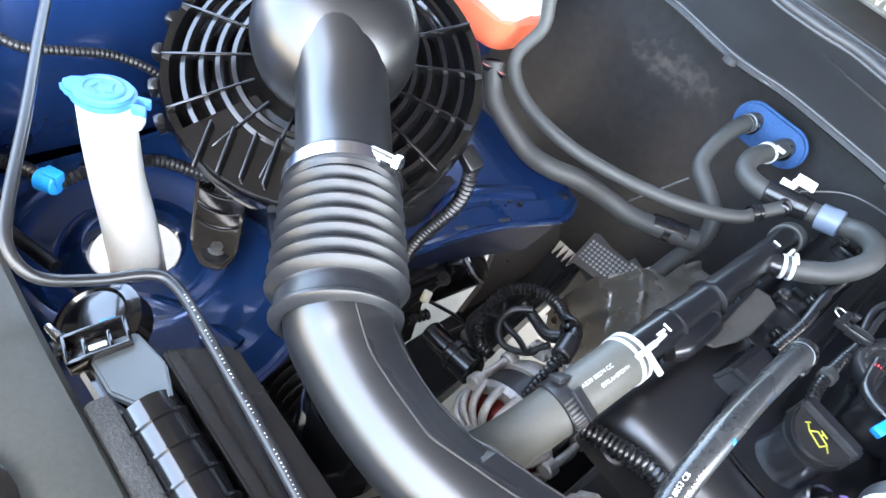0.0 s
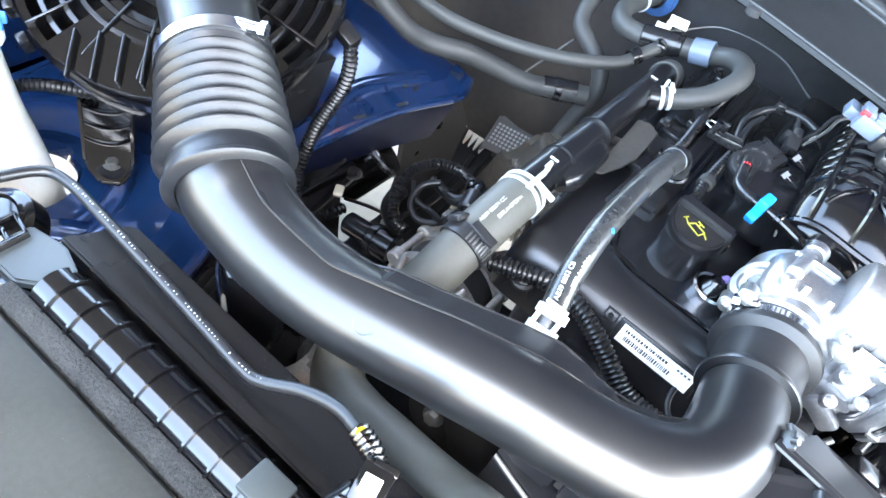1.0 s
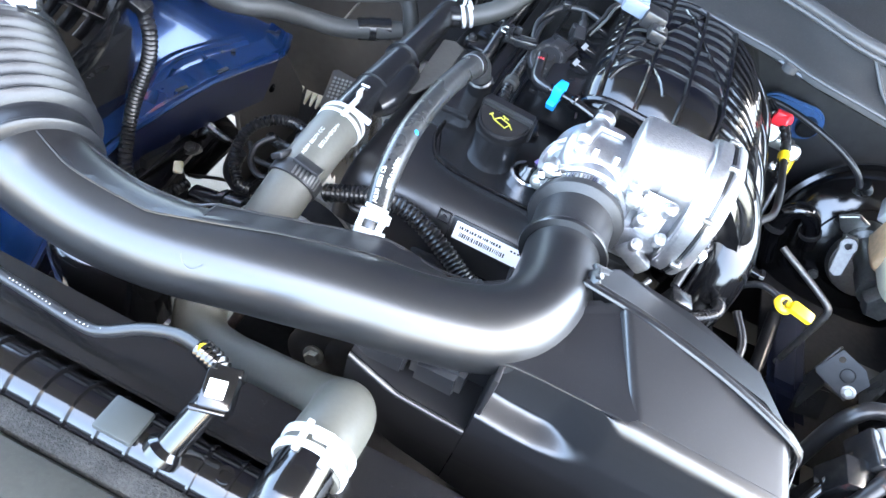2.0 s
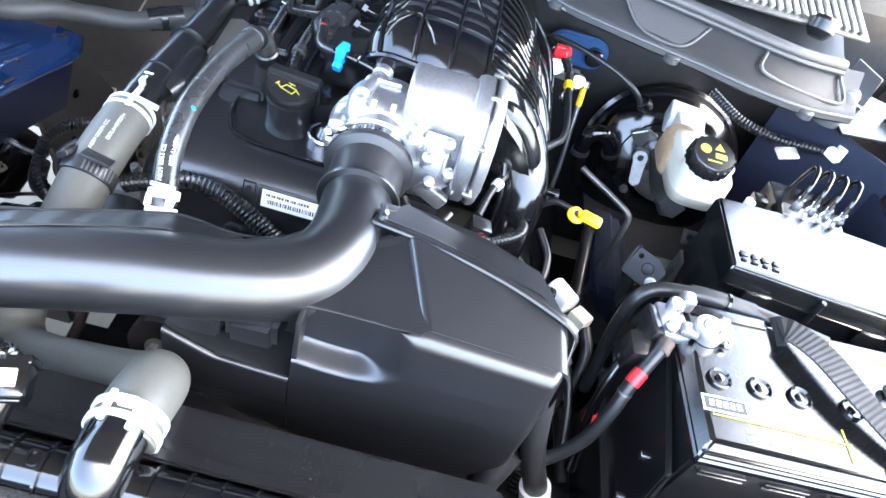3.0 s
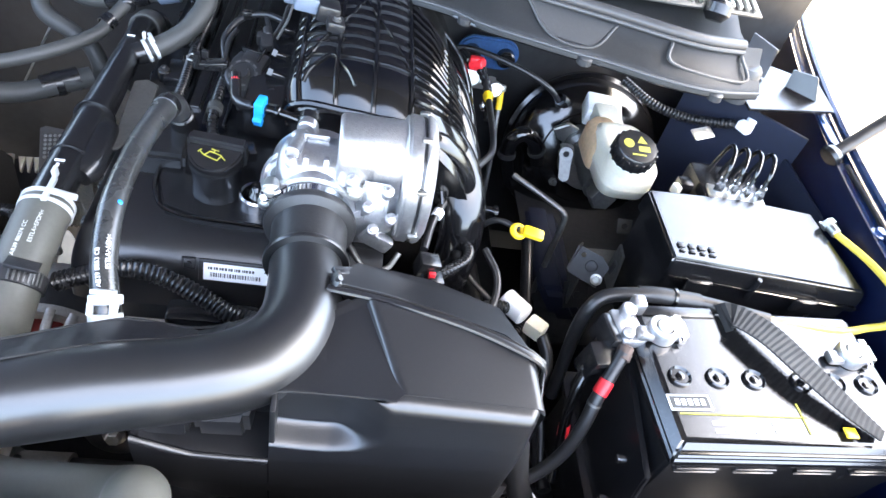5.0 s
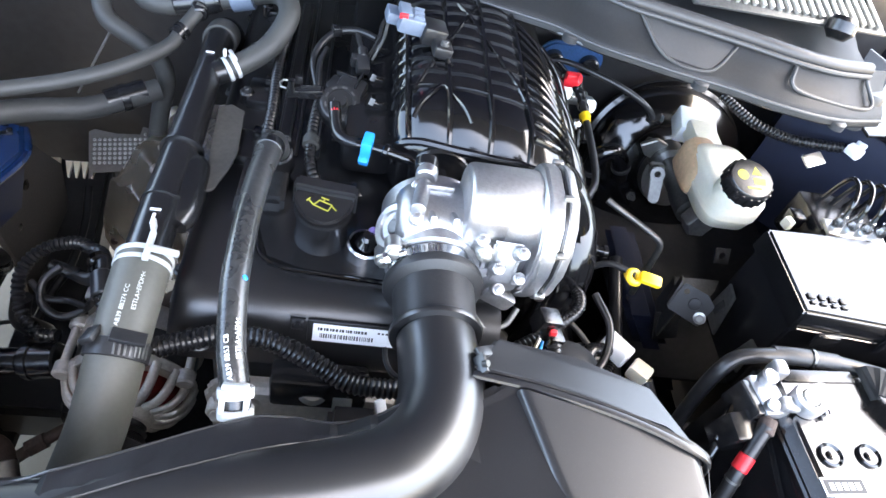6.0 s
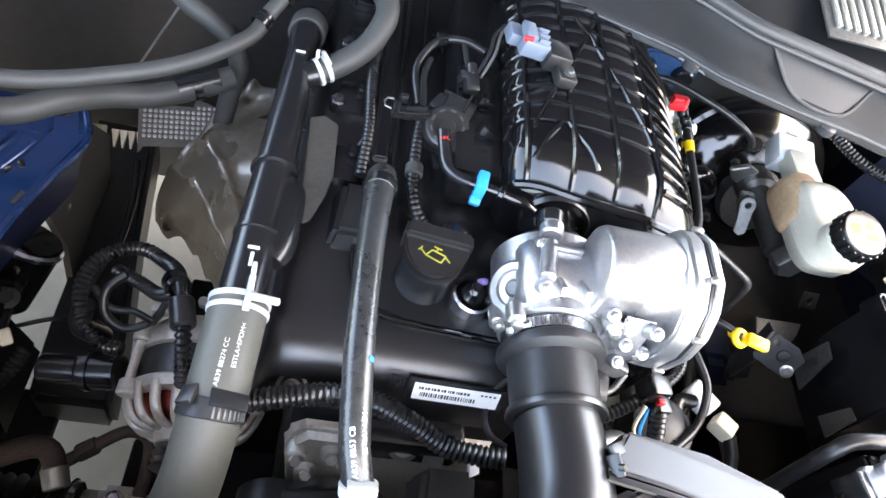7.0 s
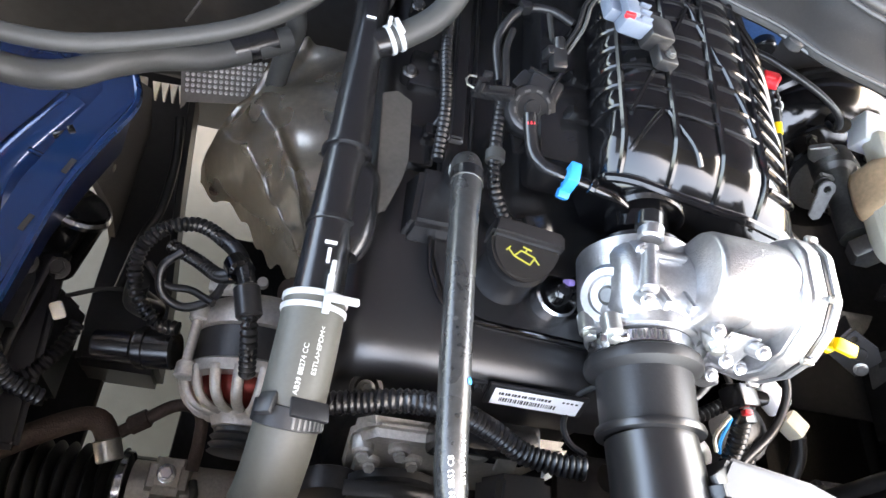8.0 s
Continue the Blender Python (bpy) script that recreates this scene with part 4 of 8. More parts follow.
part("end_block", loft([[(-0.012, -0.292, 0.875), (0.034, -0.290, 0.872), (0.034, -0.25, 0.872), (-0.012, -0.25, 0.875)], [(-0.016, -0.288, 0.893), (0.034, -0.286, 0.893), (0.034, -0.25, 0.905), (-0.016, -0.25, 0.905)]], bev=0.003), BOX, rb)
part("ledge", loft([[(x, -0.2965, z - 0.004 + dz) for x, z in zip(LEDGE_X, LEDGE_Z)] + [(x, -0.25, z - 0.004 + dz) for x, z in zip(LEDGE_X[::-1], LEDGE_Z[::-1])] for dz in (-0.05, 0.004)]), BOX, rb, angle=50)
part("ledge_body", loft([[(x, -0.288, z - 0.09) for x, z in zip(LEDGE_X, LEDGE_Z)] + [(x, -0.25, z - 0.09) for x, z in zip(LEDGE_X[::-1], LEDGE_Z[::-1])], [(x, -0.294, z - 0.054) for x, z in zip(LEDGE_X, LEDGE_Z)] + [(x, -0.25, z - 0.054) for x, z in zip(LEDGE_X[::-1], LEDGE_Z[::-1])]]), BOX, rb)
part("scoop_wall", box((0.1065, -0.272, 0.897), (0.005, 0.056, 0.09), 0.0015), BOX, rb)
part("back_wall", box((0.045, -0.252, 0.89), (0.12, 0.006, 0.06), 0.002), BOX, rb)


# ---- engine: head cover, oil filler, manifold, throttle body ----
hc = thing("cylinder_head_cover", "matt black plastic cylinder head cover with a parts label", "head cover", (0, 0.15, 0.8))
hprof = [(-0.094, 0.80), (-0.092, 0.835), (-0.088, 0.852), (-0.081, 0.864), (-0.071, 0.873), (-0.058, 0.8785), (-0.042, 0.880), (0.25, 0.880), (0.50, 0.875), (0.50, 0.80)]
part("shell", loft([[(x, 0.02 + (y - 0.02) * ky, 0.80 + (z - 0.80) * kz) for y, z in hprof] for x, ky, kz in ((-0.137, 0.95, 0.45), (-0.134, 0.97, 0.72), (-0.127, 0.985, 0.90), (-0.115, 1.0, 0.98), (-0.10, 1.0, 1.0), (0.0, 1.0, 1.0), (0.20, 1.0, 1.0))]), BOX, hc, angle=55)
part("raised_deck", plate([(-0.066, 0.02), (-0.050, -0.025), (-0.01, -0.038), (0.20, -0.048), (0.20, 0.48), (-0.066, 0.48)], 0.872, 0.890, bev=0.004), BLACK, hc)
part("deck_rim", tube([(-0.066, 0.10, 0.8895), (-0.066, 0.02, 0.8895), (-0.060, -0.006, 0.8895), (-0.050, -0.025, 0.8895), (-0.030, -0.035, 0.8895), (-0.01, -0.038, 0.8895), (0.09, -0.043, 0.8895), (0.20, -0.048, 0.8895)], 0.0024, 8, 0.008), GLOSS, hc)
part("breather_block", loft([[(-0.095, 0.035, 0.872), (-0.038, 0.035, 0.872), (-0.038, 0.105, 0.872), (-0.095, 0.105, 0.872)], [(-0.088, 0.042, 0.905), (-0.038, 0.042, 0.905), (-0.038, 0.10, 0.912), (-0.084, 0.10, 0.912)]], bev=0.005), BLACK, hc)
part("bolt_boss", loft([[(-0.130, -0.092, 0.80), (-0.075, -0.092, 0.80), (-0.078, -0.05, 0.80), (-0.128, -0.05, 0.80)], [(-0.118, -0.096, 0.838), (-0.086, -0.096, 0.838), (-0.070, -0.05, 0.868), (-0.112, -0.05, 0.868)]], bev=0.008), BOX, hc)
part("boss_rim", lathe([(0.013, 0), (0.0145, 0.003), (0.0145, 0.008), (0.011, 0.009), (0.010, 0.005)], along((-0.101, -0.094, 0.838), (-0.101, -0.105, 0.870)), 24, cap=False), BOX, hc)
hexbolt(hc, (-0.101, -0.096, 0.843), (0, -0.33, 1), 0.0055, 0.008, DULL)
for y in (0.14, 0.24, 0.34, 0.44):
    part("coil", merge(box((-0.088, y, 0.882), (0.035, 0.05, 0.022), 0.005), rod((-0.105, y - 0.01, 0.875), (-0.105, y - 0.01, 0.895), 0.009, 14, 0.002)), BLACK, hc, "black ignition coil block")
part("coil_loom", tube([(-0.070, 0.115, 0.905), (-0.068, 0.18, 0.912), (-0.072, 0.27, 0.908), (-0.068, 0.36, 0.912), (-0.072, 0.46, 0.906)], 0.0060, 12, wave=(0.006, 0.0016)), LOOM, hc)
for y in (0.14, 0.24, 0.34, 0.44):
    hexbolt(hc, (-0.105, y - 0.010, 0.8945), (-0.1, -0.1, 1), 0.0045, 0.005, DARK)
    part("coil_plug", box((-0.078, y + 0.012, 0.898), (0.016, 0.014, 0.012), 0.003, (0, 10, 0)), GLOSS, hc)
    part("coil_lead", tube([(-0.076, y + 0.018, 0.90), (-0.070, y + 0.030, 0.907), (-0.069, y + 0.045, 0.910)], 0.0028, 8), CABLE, hc)
part("deck_rib", box((-0.035, 0.30, 0.8905), (0.004, 0.34, 0.006), 0.0015), BOX, hc)
part("deck_rib", box((-0.010, 0.30, 0.8905), (0.004, 0.34, 0.006), 0.0015), BOX, hc)
part("deck_step", loft([[(-0.060, 0.15, 0.888), (-0.042, 0.15, 0.888), (-0.042, 0.46, 0.886), (-0.060, 0.46, 0.886)], [(-0.058, 0.155, 0.8955), (-0.044, 0.155, 0.8955), (-0.044, 0.455, 0.894), (-0.058, 0.455, 0.894)]], bev=0.002), BOX, hc)
part("side_rail", box((-0.132, 0.22, 0.835), (0.012, 0.56, 0.02), 0.003), DARK, hc)
for i in range(9):
    hexbolt(hc, (-0.134, -0.02 + 0.06 * i, 0.847), (-0.2, 0, 1), 0.005, 0.006, DARK)
# label and its raised frame on the front slope
LM = Matrix(((1.0, 0.0, 0.012, 0), (0.0, 0.37, -0.929, 0), (-0.02, 0.929, 0.37, 0), (0, 0, 0, 1)))
LM = Matrix.Translation((0.0485, -0.0895, 0.862)) @ LM
part("label_frame", put(box((0, 0, -0.001), (0.094, 0.027, 0.004), 0.0015), LM), BOX, hc)
lab = part("label_sheet", put(box((0, 0, 0.0017), (0.083, 0.0205, 0.0006), 0.0002), LM), PAPER, hc, "white printed label with rows of small black bars")
rnd = random.Random(3)
bars = []
x = -0.034
while x < 0.018:
    w = rnd.choice((0.0007, 0.001, 0.0016))
    bars.append(put(box((x, -0.0032, 0.0021), (w, 0.0050, 0.0002), 0), LM))
    x += w + rnd.choice((0.0008, 0.0012))
x = -0.036
while x < 0.012:
    w = rnd.choice((0.0010, 0.0016, 0.0024))
    bars.append(put(box((x, 0.0045, 0.0021), (w, 0.0032, 0.0002), 0), LM))
    x += w + 0.0010
for x in (0.024, 0.028, 0.032, 0.0365):
    bars.append(put(box((x, 0.0055, 0.0021), (0.0024, 0.0020, 0.0002), 0), LM))
part("print", merge(*bars), INK, lab)
part("tag_frame", put(merge(box((-0.057, 0.0, 0), (0.014, 0.0015, 0.003), 0), box((-0.057, 0.013, 0), (0.014, 0.0015, 0.003), 0), box((-0.0635, 0.0065, 0), (0.0015, 0.0135, 0.003), 0), box((-0.0505, 0.0065, 0), (0.0015, 0.0135, 0.003), 0), rod((-0.057, 0.0065, 0), (-0.057, 0.0065, 0.004), 0.003, 12)), LM), BOX, hc)

# oil filler cap: round base, slanted grip with the oil-can sign
oc = thing("oil_filler_cap", "black oil filler cap with a yellow oil can sign", "oil cap", (0.004, 0.01, 0.89))
part("neck", lathe([(0.028, 0.0), (0.028, 0.004), (0.0265, 0.007), (0.0265, 0.040), (0.030, 0.044)], pose(0.004, 0.012, 0.888), 36), BLACK, oc)
CM = pose(0.004, 0.012, 0.946, 0, 0, -6)
half = [(0.0305 * math.cos(a), 0.034 * math.sin(a)) for a in (radians(d) for d in range(180, 361, 9))]
FT = CM @ pose(0, 0.004, 0.004, 17, 0, 0)
part("face", plate(half + [(0.0305, 0.010), (-0.0305, 0.010)], -0.022, 0.001, bev=0.0025, m=FT), BLACK, oc)
part("grip", plate([(-0.0325, 0.002), (0.0325, 0.002), (0.031, 0.019), (-0.031, 0.019)], -0.020, 0.011, bev=0.003, m=CM), SATIN, oc)
ic = []
FM = FT @ pose(0, -0.006, 0.0016)
for a, b in (((-0.015, -0.004), (-0.009, -0.009)), ((-0.009, -0.009), (0.006, -0.013)), ((0.006, -0.013), (0.009, -0.006)), ((0.009, -0.006), (-0.004, -0.003)), ((-0.004, -0.003), (-0.009, -0.009)), ((0.009, -0.007), (0.014, -0.011)), ((0.0, -0.004), (0.001, 0.0)), ((-0.003, 0.0005), (0.005, -0.001)), ((-0.0165, -0.006), (-0.0135, -0.002))):
    a, b = Vector((*a, 0)), Vector((*b, 0))
    ic.append(put(rod(a, b, 0.00075, 6), FM))
part("oil_can_sign", merge(*ic), YPRINT, oc, "yellow oil can outline")

# round level sender in a steel ring
sr = thing("sender", "black sensor plug in a bright steel ring", "sensor", (0.05, 0.0, 0.88))
part("ring", lathe([(0.0175, 0.0), (0.0205, 0.0), (0.0205, 0.016), (0.0185, 0.018), (0.0165, 0.016), (0.0165, 0.0)], pose(0.050, -0.004, 0.888, 0, 5, 0), 36, cap=False), STEEL, sr)
part("body", lathe([(0.0163, 0), (0.0163, 0.010), (0.012, 0.014), (0.010, 0.026), (0.006, 0.030)], pose(0.050, -0.004, 0.888, 0, 5, 0), 8), GLOSS, sr)
part("tab", box((0.057, 0.004, 0.917), (0.008, 0.006, 0.010), 0.002, (20, 20, 10)), PURPLE, sr)
part("plug", merge(box((0.072, 0.0, 0.895), (0.02, 0.018, 0.02), 0.004), tube([(0.06, 0.0, 0.91), (0.07, 0.012, 0.905), (0.08, 0.03, 0.90)], 0.005, 10)), BLACK, sr)

# intake manifold: moulded body with crossing ribs and stacked runner seams
im = thing("intake_manifold", "gloss black plastic intake manifold with crossing ribs", "intake manifold", (0.17, 0.25, 0.85))
prof_u = [(0.068, 0.90), (0.070, 0.955), (0.078, 0.985), (0.105, 0.998), (0.15, 1.003), (0.20, 1.000), (0.238, 0.988), (0.266, 0.962), (0.290, 0.925), (0.312, 0.88), (0.332, 0.83), (0.345, 0.78)]
prof_c, _ = cat([(x, z, 0) for x, z in prof_u], 0.0045)
NU = len(prof_c)


def man(u, y, lift=0.0):
    """A point of the manifold's skin: u from 0 to 1 across, y along the engine."""
    f = u * (NU - 1)
    i = min(int(f), NU - 2)
    p = prof_c[i] + (prof_c[i + 1] - prof_c[i]) * (f - i)
    d = prof_c[i + 1] - prof_c[i]
    nrm = Vector((-d[1], 0, d[0])).normalized()
    k = min(1.0, max(0.0, (y - 0.088) / 0.045))
    k = math.sin(k * math.pi / 2) ** 0.9
    x, z = p[0], p[1]
    z = 0.90 + (z - 0.90) * (0.62 + 0.38 * k) if z > 0.90 else z
    z -= 0.10 * max(0.0, y - 0.30)
    ys = y - 0.012 * (u - 0.3)
    lobe = 0.0032 * abs(math.sin((ys - 0.0915) * math.pi / 0.0245 if ys > 0.165 else (ys - 0.085) * math.pi / 0.080)) ** 0.7 * abs(math.sin((u - 0.187) * math.pi / 0.0925)) ** 0.6 * (1 if 0.10 < u < 0.465 else 0)
    lobe += 0.005 * (1 - k) ** 0.5 * abs(math.sin((u - 0.187) * math.pi / 0.0925)) * (1 if 0.10 < u < 0.465 else 0)
    lobe += 0.002 * abs(math.sin((y - 0.10 + 0.05 * u) * math.pi / 0.078)) ** 0.8 * min(1.0, max(0.0, (u - 0.48) / 0.10))
    y -= 0.095 * min(0.42, max(0.0, u - 0.17)) * max(0.0, 1 - (y - 0.088) / 0.30)
    return Vector((x + 0.02 * (1 - k) * (0.5 - u), y, z)) + nrm * (lobe * (0.25 + 0.75 * k) + lift)


ub = bmesh.new()
ny = 110
skin = [[ub.verts.new(man(i / (NU - 1), 0.088 + (0.44 - 0.088) * j / ny)) for i in range(NU)] for j in range(ny + 1)]
for a, b in zip(skin, skin[1:]):
    for k in range(NU - 1):
        ub.faces.new((a[k], a[k + 1], b[k + 1], b[k]))
front = [ub.verts.new((v.co.x, v.co.y, 0.80)) for v in (skin[0][0], skin[0][-1])]
ub.faces.new([front[0]] + skin[0] + [front[1]])
bmesh.ops.recalc_face_normals(ub, faces=ub.faces[:])
part("body", ub, MANI, im)
for u in (0.0945, 0.187, 0.2795, 0.372, 0.4645):
    part("long_rib", tube([tuple(man(u, y, 0.002)) for y in np.linspace(0.092, 0.42, 36)], 0.0032, 6, 0.010), MANI, im)
for i in range(2, 13):
    y = 0.112 + 0.0245 * i
    part("cross_rib", tube([tuple(man(u, y + 0.012 * (u - 0.3), 0.0015)) for u in np.linspace(0.11, 0.470, 22)], 0.0024, 6, 0.008), MANI, im)
part("brace_rib", tube([tuple(man(0.20 + 0.9 * (y - 0.15), y, 0.001)) for y in np.linspace(0.15, 0.33, 12)], 0.0026, 6, 0.012), MANI, im)
part("brace_rib", tube([tuple(man(0.46 - 0.9 * (y - 0.17), y, 0.001)) for y in np.linspace(0.17, 0.33, 12)], 0.0026, 6, 0.012), MANI, im)
for u0, u1 in ((0.20, 0.262), (0.325, 0.268)):
    part("fork_rib", tube([tuple(man(u0 + (u1 - u0) * k / 8, 0.112 + 0.05 * k / 8, 0.0012)) for k in range(9)], 0.0024, 6, 0.006), MANI, im)
# stacked shells: wavy flanges that leave the shoulder one behind the other and sweep down the outer side
SLOPE_X = [p[0] for p in prof_c]


def on_slope(x, y, lift):
    """The skin's point on the outer slope at x and y."""
    u = float(np.interp(x, SLOPE_X[NU // 3:], np.arange(NU // 3, NU))) / (NU - 1)
    yi = y
    for _ in range(4):
        yi = y + 0.095 * min(0.42, max(0.0, u - 0.17)) * max(0.0, 1 - (yi - 0.088) / 0.30)
    return tuple(man(u, max(0.088, yi), lift))


for i in range(11):
    k = i / 7.0
    e = 0.067 * k + 0.02 * max(0.0, k - 1)
    flow = [(0.219, 0.094 + 0.156 * k), (0.232, 0.093 + 0.146 * k), (0.246, 0.094 + 0.138 * k), (0.264, 0.104 + 0.114 * k), (0.278, 0.120 + 0.104 * k), (0.292, 0.131 + 0.096 * k), (0.310, 0.122 + e), (0.325, 0.108 + e), (0.340, 0.094 + e)]
    part("runner_seam", tube([on_slope(x, y, 0.0022) for x, y in flow], 0.0036 if i % 2 == 0 else 0.0028, 8, 0.006), MANI, im)
for y in (0.066, 0.098):
    part("runner", tube([(0.232, y + 0.012, 0.962, 0.012), (0.258, y + 0.008, 0.948, 0.016), (0.284, y + 0.010, 0.918, 0.019), (0.302, y + 0.004, 0.878, 0.020), (0.310, y - 0.010, 0.83, 0.020), (0.312, y - 0.02, 0.77, 0.020)], 0.018, 28), MANI, im)
part("left_flange", tube([tuple(man(0.075, y, 0.003)) for y in np.linspace(0.42, 0.112, 20)] + [tuple(man(u, 0.104 - 0.012 * math.sin(math.pi * u * 1.6), 0.003)) for u in np.linspace(0.12, 0.52, 10)], 0.0048, 8, 0.008), MANI, im)
part("second_flange", tube([tuple(man(0.035, y, 0.003)) for y in np.linspace(0.42, 0.125, 18)], 0.004, 8, 0.008), MANI, im)
part("neck_collar", lathe([(0.028, -0.006), (0.036, -0.004), (0.037, 0.004), (0.034, 0.008), (0.030, 0.004)], along((0.126, 0.080, 0.938), (0.122, 0.03, 0.942)), 36, cap=False), BLACK, im)
part("throttle_neck", lathe([(0.034, 0), (0.036, 0.004), (0.034, 0.008), (0.030, 0.014), (0.030, 0.05), (0.035, 0.055)], along((0.125, 0.105, 0.930), (0.118, 0.03, 0.928)), 36), MANI, im)
part("side_block", box((0.045, 0.26, 0.92), (0.06, 0.30, 0.06), 0.012), BLACK, im)
for y in (0.16, 0.205, 0.27):
    part("stud", merge(rod((0.062, y, 0.955), (0.040, y - 0.002, 0.962), 0.005, 10, 0.001), lathe([(0.008, 0), (0.008, 0.006)], along((0.045, y, 0.960), (0.035, y, 0.964)), 6)), MANI, im)
for y0 in (0.0, 0.076, 0.152, 0.228):
    part("runner", tube([(0.252, 0.150 + y0, 0.935, 0.020), (0.268, 0.128 + y0, 0.922, 0.027), (0.288, 0.096 + y0, 0.902, 0.031), (0.303, 0.062 + y0, 0.870, 0.031), (0.307, 0.040 + y0, 0.830, 0.030), (0.304, 0.032 + y0, 0.77, 0.030), (0.298, 0.034 + y0, 0.69, 0.030)], 0.03, 32, 0.006, flat=0.70, up=(0, -0.5, 0.85)), MANI, im)
    part("runner_lip", tube([(0.240, 0.128 + y0, 0.940), (0.256, 0.096 + y0, 0.925), (0.270, 0.058 + y0, 0.892), (0.277, 0.030 + y0, 0.850), (0.276, 0.020 + y0, 0.79)], 0.0030, 8, 0.008), MANI, im)
part("inner_web", loft([[(0.225, 0.10, 0.93), (0.262, 0.085, 0.915), (0.262, 0.095, 0.915), (0.225, 0.11, 0.93)], [(0.245, 0.06, 0.83), (0.285, 0.045, 0.82), (0.285, 0.055, 0.82), (0.245, 0.07, 0.83)]], bev=0.003), MANI, im)
part("outlet_pin", merge(rod((0.320, 0.080, 0.85), (0.355, 0.070, 0.853), 0.006, 14, 0.001), lathe([(0.009, 0), (0.009, 0.005)], along((0.350, 0.071, 0.852), (0.37, 0.07, 0.853)), 14)), MANI, im)

# throttle body
tb = thing("throttle_unit", "cast aluminium throttle body with a motor cover", "throttle body", (0.15, 0.0, 0.93))
part("bore", lathe([(0.044, -0.050), (0.047, -0.048), (0.048, -0.02), (0.052, -0.015), (0.052, 0.03), (0.040, 0.034)], along((0.1155, 0.0, 0.930), (0.1155, 0.1, 0.930)), 48), CAST, tb)
def drum(x, cy, cz, r, foot, n=18):
    """A ring across the engine at x: a round top of radius r over straight flanks down to foot."""
    top = [(x, cy + r * math.cos(a), cz + r * math.sin(a)) for a in (math.pi * k / n for k in range(n + 1))]
    return [(x, cy + r, foot)] + top + [(x, cy - r, foot)]


part("upper_block", loft([drum(x, -0.008, 0.948, 0.041 * k, 0.925) for x, k in ((0.074, 0.62), (0.077, 0.78), (0.083, 0.92), (0.092, 0.99), (0.104, 1.0), (0.146, 1.0))]), CAST, tb, angle=60)
part("block_rib", merge(box((0.105, -0.030, 0.984), (0.006, 0.030, 0.010), 0.002, (-32, 0, 0)), box((0.126, -0.030, 0.985), (0.006, 0.034, 0.010), 0.002, (-32, 0, 0)), box((0.112, 0.004, 0.990), (0.030, 0.005, 0.008), 0.002)), CAST, tb)
part("motor_cover", loft([drum(x, -0.007, 0.990, 0.037 * k, 0.930) for x, k in ((0.136, 0.88), (0.138, 0.96), (0.142, 1.0), (0.200, 1.0), (0.206, 0.97))]), CAST, tb, angle=60)
part("motor_step", loft([drum(x, -0.007, 0.985, 0.040 * k, 0.93) for x, k in ((0.176, 0.96), (0.179, 1.0), (0.207, 1.0))]), CAST, tb, angle=60)
GEAR = [(0.030, 0.895), (0.036, 0.935), (0.036, 1.000), (0.028, 1.020), (0.010, 1.030), (-0.030, 1.029), (-0.052, 1.014), (-0.066, 0.990), (-0.070, 0.960), (-0.064, 0.925), (-0.044, 0.893)]


def gear_ring(x, k=1.0):
    return [(x, -0.015 + (y + 0.015) * k, 0.962 + (z - 0.962) * k) for y, z in GEAR]


part("gear_plate", loft([gear_ring(0.205, 0.94), gear_ring(0.209, 1.0), gear_ring(0.224, 1.0)], bev=0.002), CAST, tb)
part("plate_rim", loft([gear_ring(0.2245, 0.985), gear_ring(0.2270, 0.985)]), GREYP, tb, "dark gasket line of the gear cover")
part("gear_cover", loft([gear_ring(0.2275, 1.01), gear_ring(0.2335, 1.01), gear_ring(0.2385, 0.95), gear_ring(0.2400, 0.86)], bev=0.0012), CAST, tb)
for q in (1, 3, 5, 7, 9):
    y, z = GEAR[q]
    part("cover_clip", put(box((0.226, 0, 0), (0.011, 0.006, 0.005), 0.0015), pose(0, -0.015 + (y + 0.015) * 1.02, 0.962 + (z - 0.962) * 1.02)), ZINC, tb)
part("lower_body", loft([[(x, -0.052, 0.880), (x, 0.02, 0.880), (x, 0.03, 0.96), (x, -0.046, 0.965)] for x in (0.150, 0.210)], bev=0.012), CAST, tb)
part("flank_pad", loft([[(0.166, -0.056, 0.935), (0.196, -0.058, 0.930), (0.198, -0.050, 0.985), (0.164, -0.048, 0.985)], [(0.169, -0.062, 0.940), (0.193, -0.064, 0.936), (0.194, -0.054, 0.980), (0.168, -0.053, 0.980)]], bev=0.003), CAST, tb)
part("web", box((0.176, -0.050, 0.925), (0.05, 0.016, 0.03), 0.005, (0, -20, 0)), CAST, tb)
part("web", box((0.188, -0.056, 0.905), (0.04, 0.014, 0.020), 0.005, (0, 30, 0)), CAST, tb)
part("shaft_boss", lathe([(0.027, -0.012), (0.027, 0.006), (0.0235, 0.010), (0.017, 0.011), (0.0155, 0.008), (0.009, 0.008)], along((0.080, -0.020, 0.950), (0.062, -0.028, 0.966)), 32), CAST, tb)
part("shaft_screw", lathe([(0.0085, 0.007), (0.0085, 0.0095), (0.006, 0.0115), (0.003, 0.0115)], along((0.080, -0.020, 0.950), (0.062, -0.028, 0.966)), 20), DULL, tb, "dull steel shaft screw")
for c in ((0.072, -0.064, 0.964), (0.066, -0.052, 0.935), (0.158, -0.062, 0.972)):
    part("flange_lug", merge(rod((c[0], c[1] + 0.020, c[2] - 0.004), (c[0], c[1] + 0.002, c[2]), 0.0085, 16, 0.001), lathe([(0.0058, 0), (0.0058, 0.006), (0.004, 0.007)], along((c[0], c[1] + 0.003, c[2]), (c[0], c[1] - 0.02, c[2] + 0.006)), 6)), ZINC, tb)
